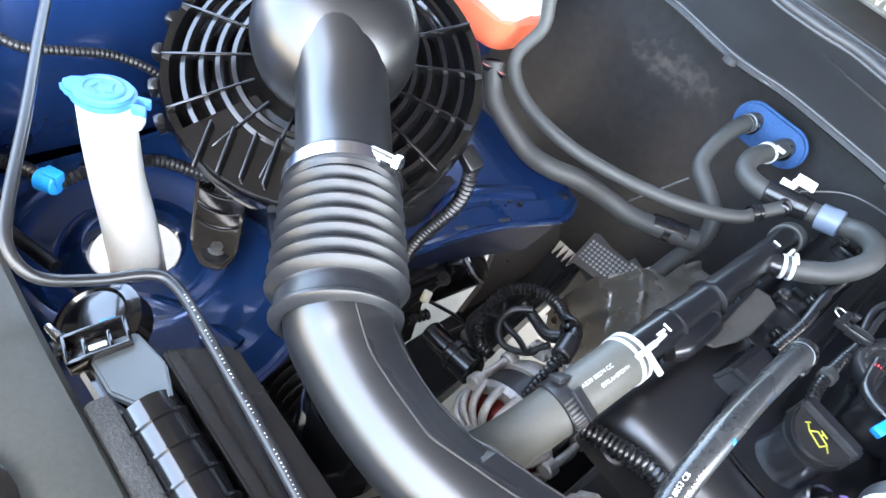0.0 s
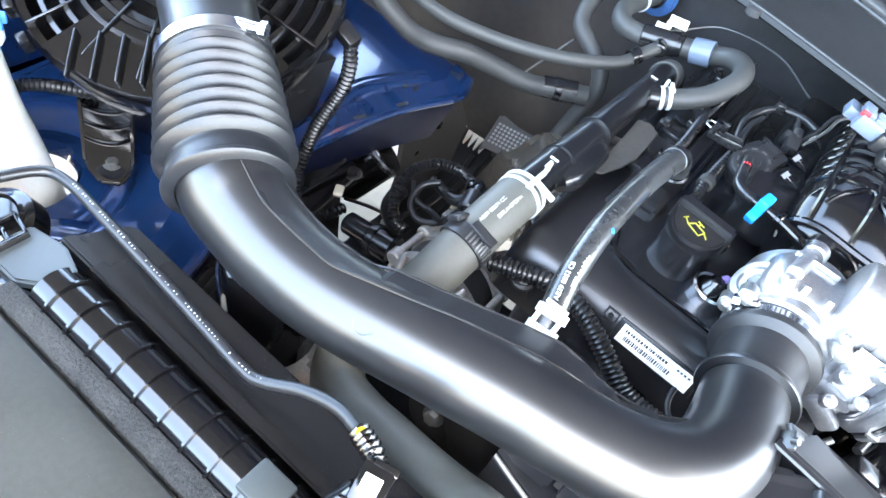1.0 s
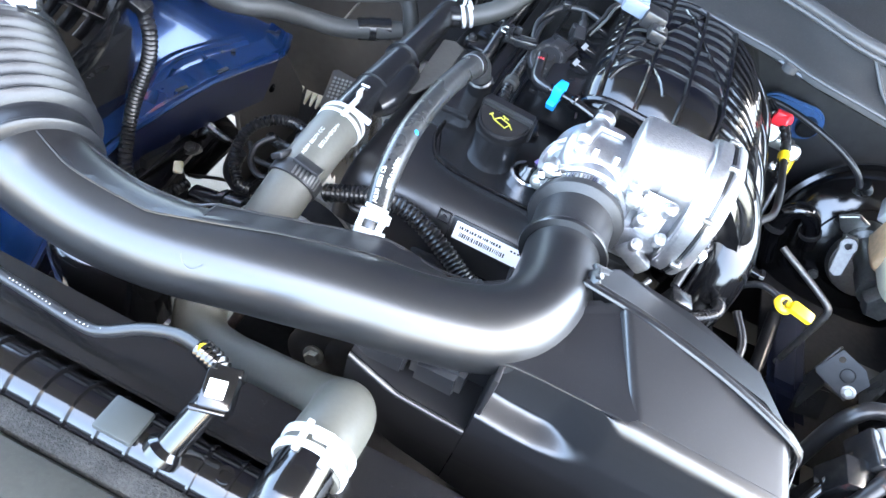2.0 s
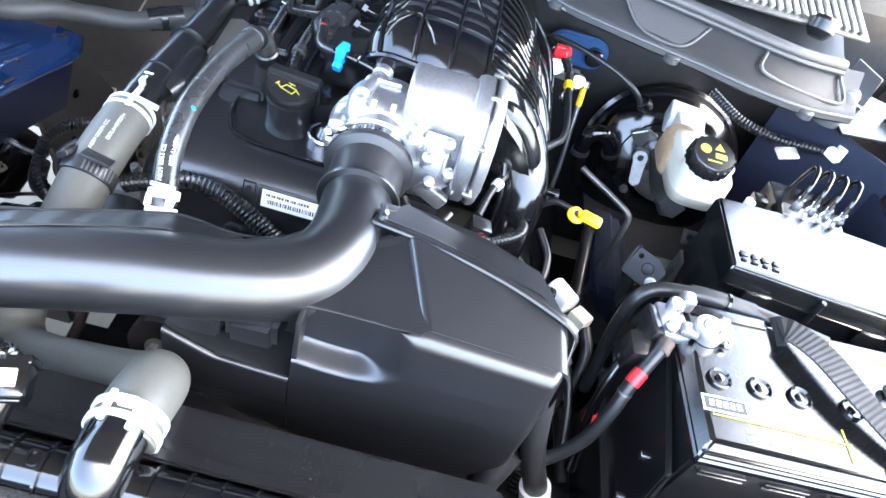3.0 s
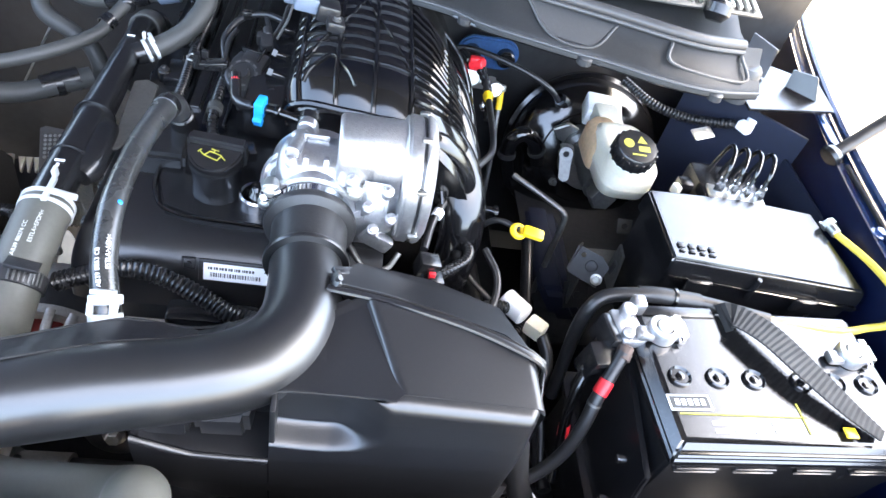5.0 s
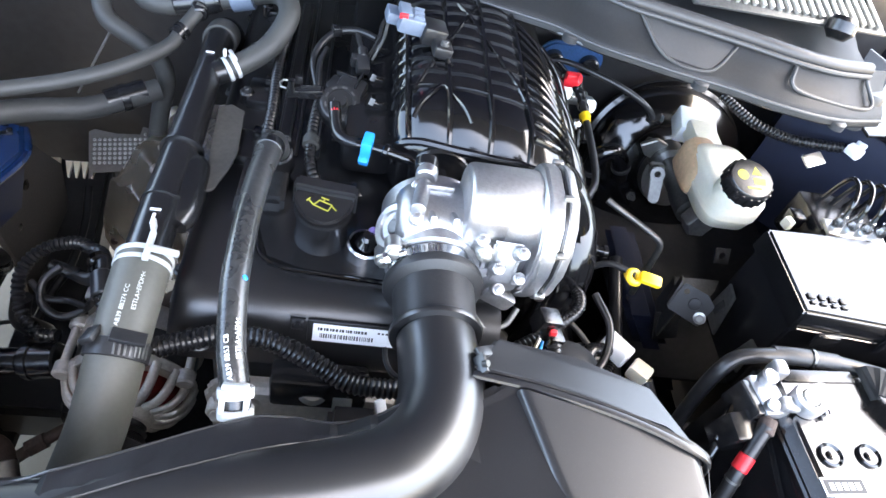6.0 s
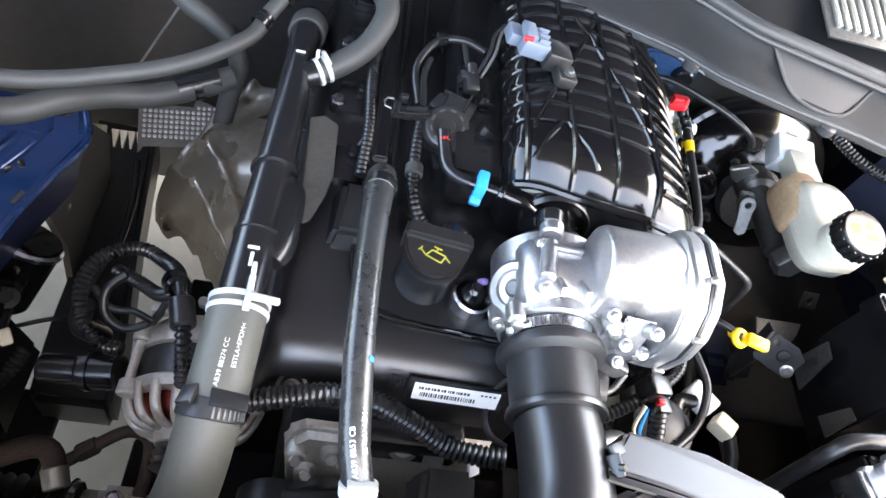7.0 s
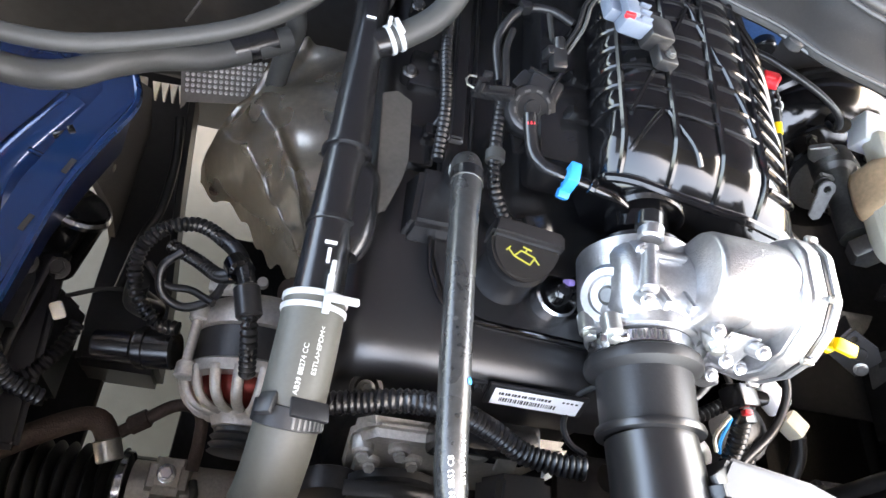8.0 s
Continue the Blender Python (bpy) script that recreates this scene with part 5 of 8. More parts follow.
for c in ((0.090, -0.040, 0.990), (0.092, 0.008, 0.986), (0.154, -0.052, 0.984), (0.174, -0.066, 0.962), (0.192, -0.064, 0.985), (0.182, -0.066, 0.930), (0.200, -0.062, 0.945)):
    part("bolt_pillar", merge(rod((c[0], c[1] + 0.012, c[2] - 0.016), (c[0], c[1], c[2]), 0.0066, 16, 0.001), lathe([(0.0044, 0), (0.0044, 0.003), (0.003, 0.004)], along(c, (c[0], c[1] - 0.006, c[2] + 0.01)), 8)), CAST, tb)
part("vacuum_nipple", merge(rod((0.098, 0.012, 0.985), (0.090, -0.032, 0.992), 0.0075, 16, 0.001), rod((0.100, 0.020, 0.984), (0.102, 0.034, 0.984), 0.011, 16, 0.002)), CAST, tb)
part("nipple_cap", rod((0.100, 0.030, 0.983), (0.102, 0.048, 0.984), 0.012, 16, 0.003), BLACK, tb)
part("collar", lathe([(0.038, 0), (0.041, 0.002), (0.041, 0.010), (0.036, 0.013)], along((0.120, 0.032, 0.930), (0.122, 0.1, 0.93)), 36), BLACK, tb)
part("drain_loop", tube([(0.16, -0.05, 0.885), (0.18, -0.07, 0.87), (0.205, -0.065, 0.868), (0.218, -0.05, 0.88)], 0.0035, 10), DULL, tb)

# purge valve, blue clip and small lines above the head cover
pv = thing("purge_valve", "black purge valve with a round can and blue clip", "valve", (0.0, 0.17, 0.93))
VM = along((0.012, 0.182, 0.922), (0.006, 0.154, 0.972)) @ Matrix.Diagonal((1.2, 1.2, 1.05, 1))
part("can", lathe([(0.018, 0), (0.0215, 0.003), (0.0215, 0.020), (0.0205, 0.0235), (0.0185, 0.026), (0.010, 0.027), (0.010, 0.028)], VM.copy(), 32), GREYP, pv)
cap_ = part("can_cap", lathe([(0.0185, 0.0265), (0.0190, 0.028), (0.016, 0.0295), (0.0125, 0.0295), (0.012, 0.0285), (0.007, 0.0285), (0.006, 0.032)], VM.copy(), 28), GREYP, pv)
for k in range(9):
    part("print_bar", put(box((0.0142, 0, 0.0297), (0.0018, 0.0050, 0.0004), 0), VM @ pose(0, 0, 0, 0, 0, 40 * k + 8)), DULL, cap_)
part("bracket", merge(box((0.020, 0.193, 0.945), (0.034, 0.030, 0.024), 0.005, (20, 0, -20)), box((0.003, 0.203, 0.940), (0.020, 0.022, 0.020), 0.004, (20, 0, -35)), box((0.034, 0.182, 0.935), (0.018, 0.034, 0.018), 0.004, (10, 0, -10))), GREYP, pv)
part("rib", box((0.014, 0.204, 0.957), (0.026, 0.003, 0.010), 0.001, (20, 0, -20)), BLACK, pv)
part("rib", box((0.028, 0.196, 0.957), (0.003, 0.024, 0.010), 0.001, (20, 0, -20)), BLACK, pv)
part("top_block", merge(box((0.030, 0.225, 0.962), (0.016, 0.022, 0.014), 0.003, (20, 0, 10)), rod((0.030, 0.232, 0.966), (0.028, 0.246, 0.970), 0.006, 14, 0.001), box((0.020, 0.232, 0.962), (0.008, 0.010, 0.018), 0.002, (20, 0, 10))), GREYP, pv)
part("stay", box((0.006, 0.165, 0.912), (0.012, 0.05, 0.006), 0.002, (0, 0, 8)), BLACK, pv)
part("foot", merge(box((0.046, 0.155, 0.905), (0.014, 0.07, 0.02), 0.004, (0, 0, -6)), box((0.050, 0.195, 0.92), (0.016, 0.018, 0.03), 0.004)), BLACK, pv)
part("riser", tube([(-0.016, 0.172, 0.935), (-0.018, 0.20, 0.946), (-0.020, 0.235, 0.95), (-0.014, 0.262, 0.952)], 0.0035, 8), CABLE, pv)
hexbolt(pv, (0.045, 0.135, 0.916), (0, 0, 1), 0.005, 0.006, DARK)
part("red_ring", lathe([(0.0055, 0), (0.0065, 0.001), (0.0065, 0.004), (0.0055, 0.005)], along((0.004, 0.142, 0.955), (0.008, 0.12, 0.95)), 14), RED, pv)
part("down_pipe", tube([(0.003, 0.15, 0.957), (0.006, 0.13, 0.952), (0.010, 0.110, 0.950), (0.020, 0.097, 0.952), (0.033, 0.091, 0.955)], 0.0068, 12), BLACK, pv)
part("cross_pipe", merge(tube([(0.028, 0.092, 0.954), (0.055, 0.085, 0.957), (0.085, 0.078, 0.955), (0.098, 0.075, 0.95)], 0.006, 12), rod((0.060, 0.084, 0.957), (0.066, 0.082, 0.957), 0.009, 14, 0.001)), GLOSS, pv)
part("blue_clip", merge(box((0.042, 0.087, 0.958), (0.011, 0.022, 0.022), 0.002, (0, 0, -10)), box((0.040, 0.078, 0.945), (0.011, 0.010, 0.012), 0.002, (30, 0, -10))), CLIPBLUE, pv, "bright blue locking clip")
part("plug", merge(box((-0.025, 0.176, 0.948), (0.030, 0.012, 0.012), 0.003, (0, -5, 8)), box((-0.045, 0.172, 0.948), (0.014, 0.010, 0.010), 0.002, (0, 0, 8)), rod((-0.047, 0.17, 0.950), (-0.047, 0.17, 0.966), 0.004, 10)), BLACK, pv)
part("wire_lock", tube([(-0.052, 0.168, 0.955), (-0.060, 0.172, 0.955), (-0.058, 0.182, 0.955), (-0.050, 0.183, 0.955)], 0.0011, 8), ZINC, pv)
part("plug_tab", box((-0.040, 0.186, 0.956), (0.008, 0.006, 0.010), 0.001), GREYP, pv)
part("plug_rib", box((-0.026, 0.176, 0.956), (0.022, 0.002, 0.004), 0.0005, (0, -5, 8)), BLACK, pv)
lp = thing("breather_line", "thin corrugated black breather line with a grey clip", "breather line", (-0.02, 0.1, 0.9))
part("line", tube([(-0.015, 0.19, 0.93), (-0.018, 0.15, 0.925), (-0.018, 0.115, 0.92), (-0.014, 0.085, 0.915), (0.0, 0.062, 0.908), (0.02, 0.058, 0.908)], 0.0062, 12, wave=(0.006, 0.0012)), LOOM, lp)
part("clip", lathe([(0.0075, 0), (0.0095, 0.001), (0.0095, 0.012), (0.0075, 0.013)], along((-0.018, 0.128, 0.922), (-0.018, 0.110, 0.920)), 18), HOSE, lp)
part("plug", merge(box((0.028, 0.058, 0.912), (0.026, 0.022, 0.016), 0.003, (10, 0, 20)), box((0.028, 0.050, 0.922), (0.012, 0.012, 0.006), 0.001, (10, 0, 20))), BLACK, lp)
l2 = thing("wiring_loom", "thin black loom curling behind the valve", "wiring", (0.0, 0.25, 0.9))
part("loom", tube([(-0.02, 0.21, 0.93), (-0.028, 0.25, 0.945), (-0.010, 0.285, 0.958), (0.02, 0.29, 0.965), (0.045, 0.275, 0.968)], 0.0045, 10), CABLE, l2)
part("wire", tube([(0.035, 0.24, 0.96), (0.046, 0.262, 0.975), (0.050, 0.285, 0.985), (0.06, 0.30, 0.99)], 0.0024, 8), CABLE, l2)
part("wire", tube([(0.041, 0.24, 0.96), (0.052, 0.262, 0.977), (0.056, 0.285, 0.987), (0.064, 0.30, 0.99)], 0.0020, 8), DULL, l2, "grey taped wire")
part("clip", box((-0.005, 0.288, 0.962), (0.012, 0.012, 0.012), 0.002, (0, 0, 20)), BLACK, l2)
part("branch", tube([(0.020, 0.29, 0.965), (0.030, 0.265, 0.950), (0.040, 0.245, 0.935), (0.050, 0.23, 0.92)], 0.0035, 8), CABLE, l2)
gc = thing("map_sensor", "grey-blue connector on a black sensor on the manifold", "sensor", (0.09, 0.23, 1.0))
cn_ = part("connector", merge(box((0.077, 0.235, 1.024), (0.030, 0.030, 0.020), 0.003, (0, 10, 8)), box((0.056, 0.240, 1.025), (0.014, 0.022, 0.014), 0.002, (0, 10, 8))), CONN, gc, "grey-blue electrical connector")
part("lock_bar", box((0.070, 0.236, 1.036), (0.014, 0.024, 0.006), 0.0015, (0, 10, 8)), CONN, cn_)
for k in range(3):
    part("fin", box((0.086, 0.226 + 0.009 * k, 1.034), (0.012, 0.0016, 0.005), 0.0004, (0, 10, 8)), CONN, cn_)
part("latch", box((0.068, 0.222, 1.036), (0.010, 0.004, 0.006), 0.001), RED, gc)
part("sensor", merge(box((0.105, 0.232, 1.016), (0.028, 0.028, 0.022), 0.003, (0, 10, 8)), box((0.116, 0.212, 1.010), (0.022, 0.026, 0.014), 0.003, (0, 10, 8)), box((0.105, 0.252, 1.010), (0.03, 0.018, 0.012), 0.003, (0, 10, 8))), GREYP, gc)
hexbolt(gc, (0.118, 0.208, 1.018), (0, 0, 1), 0.004, 0.004, DULL)

# ---- coolant: black pipe, radiator hose, small hose ----
cp = thing("coolant_pipe", "black plastic coolant pipe along the engine", "coolant pipe", (-0.157, 0.15, 0.9))
part("pipe", tube([(-0.158, -0.075, 0.895, 0.021), (-0.157, 0.0, 0.899, 0.0205), (-0.155, 0.10, 0.900, 0.0195), (-0.155, 0.20, 0.899, 0.018), (-0.155, 0.28, 0.897, 0.017), (-0.155, 0.34, 0.890, 0.020), (-0.153, 0.375, 0.872, 0.021), (-0.150, 0.39, 0.84, 0.019)], 0.02, 32), BLACK, cp)
part("end_cap", lathe([(0.0215, 0), (0.0225, 0.002), (0.0225, 0.030), (0.019, 0.036)], along((-0.155, 0.325, 0.893), (-0.154, 0.37, 0.880)), 28), HOSE, cp, "grey rubber sleeve at the pipe end")
part("blister", tube([(-0.140, 0.00, 0.895, 0.012), (-0.136, 0.02, 0.896, 0.017), (-0.136, 0.075, 0.897, 0.017), (-0.140, 0.092, 0.896, 0.012)], 0.016, 20), BLACK, cp)
part("bead", lathe([(0.020, 0), (0.0235, 0.001), (0.0235, 0.004), (0.020, 0.005)], along((-0.1545, 0.10, 0.900), (-0.1545, 0.2, 0.899)), 32), BLACK, cp)
part("bead", lathe([(0.020, 0), (0.0225, 0.001), (0.0225, 0.004), (0.020, 0.005)], along((-0.156, 0.02, 0.899), (-0.155, 0.1, 0.90)), 32), BLACK, cp)
part("branch", rod((-0.153, 0.243, 0.899), (-0.134, 0.253, 0.903), 0.0150, 20, 0.001), BLACK, cp)
part("mark", merge(box((-0.155, -0.004, 0.9205), (0.010, 0.003, 0.0008), 0), box((-0.155, -0.016, 0.9202), (0.003, 0.014, 0.0008), 0), box((-0.155, 0.268, 0.9155), (0.010, 0.003, 0.0008), 0)), PAPER, cp, "white alignment marks")
part("bracket", plate([(-0.131, 0.185), (-0.116, 0.192), (-0.100, 0.182), (-0.097, 0.110), (-0.101, 0.085), (-0.112, 0.050), (-0.120, 0.045), (-0.124, 0.08)], 0.899, 0.902, bev=0.001), PLATE, cp, "dull brown-grey shield plate under the pipe")

uh = thing("radiator_hose", "thick olive-grey rubber radiator hose with white printed marks", "radiator hose", (-0.16, -0.15, 0.85))
hp = [(-0.158, -0.048, 0.893, 0.0255), (-0.159, -0.09, 0.888, 0.0255), (-0.162, -0.14, 0.872, 0.0255), (-0.169, -0.19, 0.838, 0.0255), (-0.184, -0.228, 0.798, 0.0260), (-0.190, -0.258, 0.768, 0.0270), (-0.170, -0.286, 0.762, 0.0275), (-0.131, -0.305, 0.782, 0.0275), (-0.089, -0.317, 0.806, 0.0270),
      (-0.050, -0.330, 0.833, 0.0262), (-0.016, -0.342, 0.860, 0.0258), (0.005, -0.352, 0.885, 0.0255), (0.013, -0.365, 0.905, 0.026), (0.014, -0.395, 0.918, 0.026), (0.013, -0.42, 0.918, 0.026)]
part("hose", tube(hp, 0.0255, 36, 0.006), OLIVE, uh)


def band(a, b, r, w):
    a, b = Vector(a), Vector(b)
    return lathe([(r, 0), (r + w, 0.0008), (r + w, (b - a).length - 0.0008), (r, (b - a).length)], along(a, b), 36, cap=False)


part("spring_clamp", merge(band((-0.158, -0.043, 0.8932), (-0.158, -0.0485, 0.8926), 0.0258, 0.0013), band((-0.158, -0.0525, 0.892), (-0.158, -0.058, 0.8912), 0.0258, 0.0013), box((-0.150, -0.05, 0.921), (0.006, 0.034, 0.004), 0.001), box((-0.138, -0.052, 0.918), (0.03, 0.006, 0.005), 0.001, (0, 25, 10)), box((-0.150, -0.03, 0.926), (0.004, 0.010, 0.012), 0.001)), CLAMPW, uh, "white-coated spring clamp")
part("band_clip", merge(band((-0.1615, -0.128, 0.876), (-0.1625, -0.144, 0.870), 0.0262, 0.002), box((-0.180, -0.136, 0.898), (0.014, 0.018, 0.006), 0.001, (-18, -35, 0)), box((-0.148, -0.138, 0.902), (0.03, 0.016, 0.004), 0.001, (-18, 15, 0))), DARK, uh, "grey ribbed retaining band")
for k in range(8):
    a = radians(8 + 9 * k)
    part("band_rib", put(box((0.0285 * math.sin(a), 0, 0.0285 * math.cos(a)), (0.002, 0.015, 0.0016), 0.0004, (0, math.degrees(a), 0)), pose(-0.162, -0.136, 0.873, 20, 0, 0)), DULL, uh)

sh_ = thing("bypass_hose", "shiny grey rubber coolant hose with white print", "hose", (-0.05, -0.08, 0.96))
part("hose", tube([(-0.05, 0.085, 0.935, 0.0125), (-0.0535, 0.078, 0.952, 0.0135), (-0.0558, 0.055, 0.964, 0.0135), (-0.0585, 0.006, 0.974, 0.0120), (-0.0602, -0.046, 0.981, 0.0115), (-0.0600, -0.107, 0.983, 0.0115), (-0.0580, -0.142, 0.9785, 0.0115), (-0.0535, -0.180, 0.965, 0.0115), (-0.0465, -0.206, 0.950, 0.0117), (-0.043, -0.225, 0.932, 0.0115), (-0.04, -0.24, 0.90, 0.0115)], 0.0118, 24), SMALLHOSE, sh_)
part("end_ring", band((-0.0552, 0.062, 0.9625), (-0.0562, 0.048, 0.9655), 0.0125, 0.002), BLACK, sh_)
part("spring_clamp", merge(band((-0.0462, -0.205, 0.9545), (-0.0452, -0.212, 0.9485), 0.0118, 0.0022), band((-0.0447, -0.217, 0.944), (-0.0438, -0.223, 0.938), 0.0118, 0.0022), box((-0.045, -0.210, 0.9635), (0.020, 0.010, 0.004), 0.001, (-45, 0, 0)), box((-0.054, -0.217, 0.950), (0.004, 0.02, 0.012), 0.001, (-45, 0, 0)), box((-0.036, -0.217, 0.950), (0.004, 0.02, 0.012), 0.001, (-45, 0, 0))), CLAMPW, sh_, "white-coated spring clamp")
part("dot", lathe([(0.0026, 0), (0.0026, 0.0006), (0.0018, 0.001)], along((-0.0510, -0.127, 0.9895), (-0.043, -0.126, 0.998)), 14), CLIPBLUE, sh_, "small light blue paint dot")
part("hose_stub", rod((-0.05, 0.085, 0.935), (-0.048, 0.10, 0.90), 0.015, 18, 0.002), BLACK, sh_)


def print_on(text, size, path, r, turn, parent, start, s0):
    """Print laid along a round hose from arc length s0 + start, turn degrees round from its top."""
    cu = bpy.data.curves.new("print", "FONT")
    cu.body, cu.size = text, size
    ob = bpy.data.objects.new("print", cu)
    me = bpy.data.meshes.new_from_object(ob)
    bm = bmesh.new()
    bm.from_mesh(me)
    bpy.data.objects.remove(ob)
    bpy.data.meshes.remove(me)
    bmesh.ops.subdivide_edges(bm, edges=[e for e in bm.edges if e.calc_length() > 0.003], cuts=2)
    c, t = cat(path, 0.003)
    for v in bm.verts:
        s = s0 + start - v.co.x
        o = Vector([float(np.interp(s, t, c[:, k])) for k in range(3)])
        d = o - Vector([float(np.interp(s + 0.004, t, c[:, k])) for k in range(3)])
        d.normalize()
        up = (Vector((0, 0, 1)) - d * d.z).normalized()
        side = d.cross(up)
        ang = radians(turn) - v.co.y / r
        v.co = o + (up * math.cos(ang) + side * math.sin(ang)) * (r + 0.0005)
    return part("print", bm, WHITEINK, parent)


print_on("AB39 8B274 CC", 0.0054, hp, 0.0255, 4, uh, -0.004, 0.078)
print_on("ESTLA>EPDM<", 0.0054, hp, 0.0255, 26, uh, -0.019, 0.078)
part("print_box", put(merge(box((0, -0.0065, 0), (0.0006, 0.0165, 0.0004), 0), box((-0.0065, -0.0065, 0), (0.0006, 0.0165, 0.0004), 0), box((-0.003, 0.0018, 0), (0.0076, 0.0006, 0.0004), 0), box((-0.003, -0.0148, 0), (0.0076, 0.0006, 0.0004), 0)), pose(-0.149, -0.113, 0.9035, 12, 22, 0)), WHITEINK, uh, "white printed box for a maker's mark")
SHP = [(-0.0558, 0.055, 0.964), (-0.0585, 0.006, 0.974), (-0.0602, -0.046, 0.981), (-0.0600, -0.107, 0.983), (-0.0580, -0.142, 0.9785), (-0.0535, -0.180, 0.965), (-0.0465, -0.206, 0.950), (-0.043, -0.225, 0.932)]
print_on("AB39 8B53 CB", 0.0054, SHP, 0.0115, -8, sh_, 0.0, 0.262)
print_on("ESTLA>AEM<", 0.0054, SHP, 0.0115, 34, sh_, -0.014, 0.262)

# ---- left side: washer filler, heater hoses, expansion tank, alternator ----
wf = thing("washer_filler", "white plastic washer filler neck with a blue cap", "washer filler", (-0.63, -0.32, 0.65))
part("neck", tube([(-0.642, -0.345, 0.915, 0.026), (-0.643, -0.343, 0.89, 0.0265), (-0.643, -0.340, 0.85, 0.0275), (-0.640, -0.336, 0.80, 0.028), (-0.632, -0.331, 0.75, 0.0295), (-0.620, -0.328, 0.70, 0.0305), (-0.608, -0.326, 0.64, 0.0315), (-0.60, -0.325, 0.60, 0.032)], 0.028, 36), WHITE, wf)
capm = pose(-0.640, -0.346, 0.912, 6, 2, 226) @ Matrix.Diagonal((0.87, 0.87, 1, 1))
cap = [(0.034 * math.cos(a), 0.034 * math.sin(a)) for a in (radians(d) for d in range(-150, 151, 10))] + [(-0.040, 0.012), (-0.047, 0.0), (-0.040, -0.012)]
cap = [(-x, y) for x, y in cap][::-1]
part("cap", plate(cap, 0.0, 0.012, bev=0.004, m=capm), CAPBLUE, wf, "blue snap cap with a moulded sign")
part("cap_disc", lathe([(0.0225, 0.0115), (0.0225, 0.0135), (0.020, 0.0145), (0.019, 0.0130)], capm.copy(), 32), CAPBLUE, wf)
for k in range(5):
    part("sign_bar", put(box((0.010 * math.cos(1.256 * k), 0.010 * math.sin(1.256 * k), 0.0142), (0.009, 0.0018, 0.0012), 0.0004, (0, 0, 72 * k + 60)), capm.copy()), CAPBLUE, wf)
part("hinge", merge(put(box((-0.040, 0.008, 0.002), (0.016, 0.006, 0.012), 0.002), capm.copy()), put(box((-0.040, -0.008, 0.002), (0.016, 0.006, 0.012), 0.002), capm.copy())), CAPBLUE, wf)
part("lip", put(box((-0.034, 0, -0.012), (0.018, 0.02, 0.02), 0.004), capm.copy()), WHITE, wf)

et = thing("expansion_tank", "white coolant expansion tank, pink-red coolant in the bottom", "expansion tank", (-0.66, 0.2, 0.93))
part("shell", loft([[(-0.72 + 0.002 * k, 0.16, z), (-0.60 - 0.0 * k, 0.16, z), (-0.585, 0.20, z), (-0.60, 0.28, z), (-0.72, 0.28, z)] for k, z in ((0, 0.945), (0, 1.02))], bev=0.018), WHITE, et)
part("bottom", loft([[(-0.655 + (0.052 + 0.012 * k) * (abs(math.cos(a)) ** 0.6) * (1 if math.cos(a) > 0 else -1), 0.22 + (0.048 + 0.010 * k) * (abs(math.sin(a)) ** 0.6) * (1 if math.sin(a) > 0 else -1), z) for a in (2 * math.pi * q / 28 for q in range(28))] for k, z in ((0, 0.900), (0.5, 0.906), (0.8, 0.922), (1.0, 0.947))]), ORANGE, et, "tank bottom tinted by red coolant")
part("outlet_clip", merge(band((-0.592, 0.172, 0.892), (-0.590, 0.172, 0.884), 0.016, 0.002), box((-0.572, 0.165, 0.89), (0.022, 0.006, 0.006), 0.001)), STEEL, et)

HOSES = "heater hoses"
h1 = thing("heater_hose", "thin grey rubber heater hose from the expansion tank", "hose", (-0.4, 0.2, 0.87), HOSES)
part("hose", tube([(-0.575, 0.21, 1.0), (-0.562, 0.205, 0.963), (-0.566, 0.180, 0.915), (-0.520, 0.172, 0.882), (-0.435, 0.18, 0.870), (-0.35, 0.218, 0.866), (-0.275, 0.258, 0.873), (-0.22, 0.312, 0.880), (-0.205, 0.345, 0.89), (-0.187, 0.378, 0.906)], 0.0095, 20), HOSE, h1)
wire_clamp(h1, (-0.212, 0.332, 0.886), (-0.205, 0.345, 0.890), 0.0097, BLACK)
h2 = thing("heater_hose", "thick grey rubber heater hose along the firewall", "hose", (-0.4, 0.2, 0.8), HOSES)
part("hose", tube([(-0.590, 0.172, 0.895), (-0.575, 0.168, 0.870), (-0.554, 0.164, 0.850), (-0.485, 0.176, 0.818), (-0.44, 0.185, 0.818), (-0.405, 0.215, 0.815), (-0.37, 0.25, 0.80), (-0.32, 0.275, 0.792), (-0.27, 0.305, 0.797), (-0.24, 0.325, 0.80)], 0.0150, 24), HOSE, h2)
part("joint", merge(band((-0.30, 0.290, 0.793), (-0.255, 0.318, 0.799), 0.0155, 0.002), band((-0.285, 0.299, 0.795), (-0.275, 0.305, 0.796), 0.017, 0.002)), BLACK, h2)
h3 = thing("heater_hose", "grey rubber heater hose bending down from the firewall", "hose", (-0.3, 0.4, 0.85), HOSES)
part("hose", tube([(-0.325, 0.525, 0.908), (-0.330, 0.48, 0.905), (-0.330, 0.43, 0.885), (-0.318, 0.39, 0.860), (-0.275, 0.372, 0.842), (-0.250, 0.366, 0.825), (-0.238, 0.358, 0.79), (-0.248, 0.345, 0.745), (-0.255, 0.335, 0.70)], 0.0130, 20), HOSE, h3)
wire_clamp(h3, (-0.3265, 0.505, 0.907), (-0.328, 0.492, 0.906), 0.0133, DULL)
h4 = thing("heater_hose", "grey rubber heater hose with a tee and a blue sleeve", "hose", (-0.15, 0.38, 0.91), HOSES)
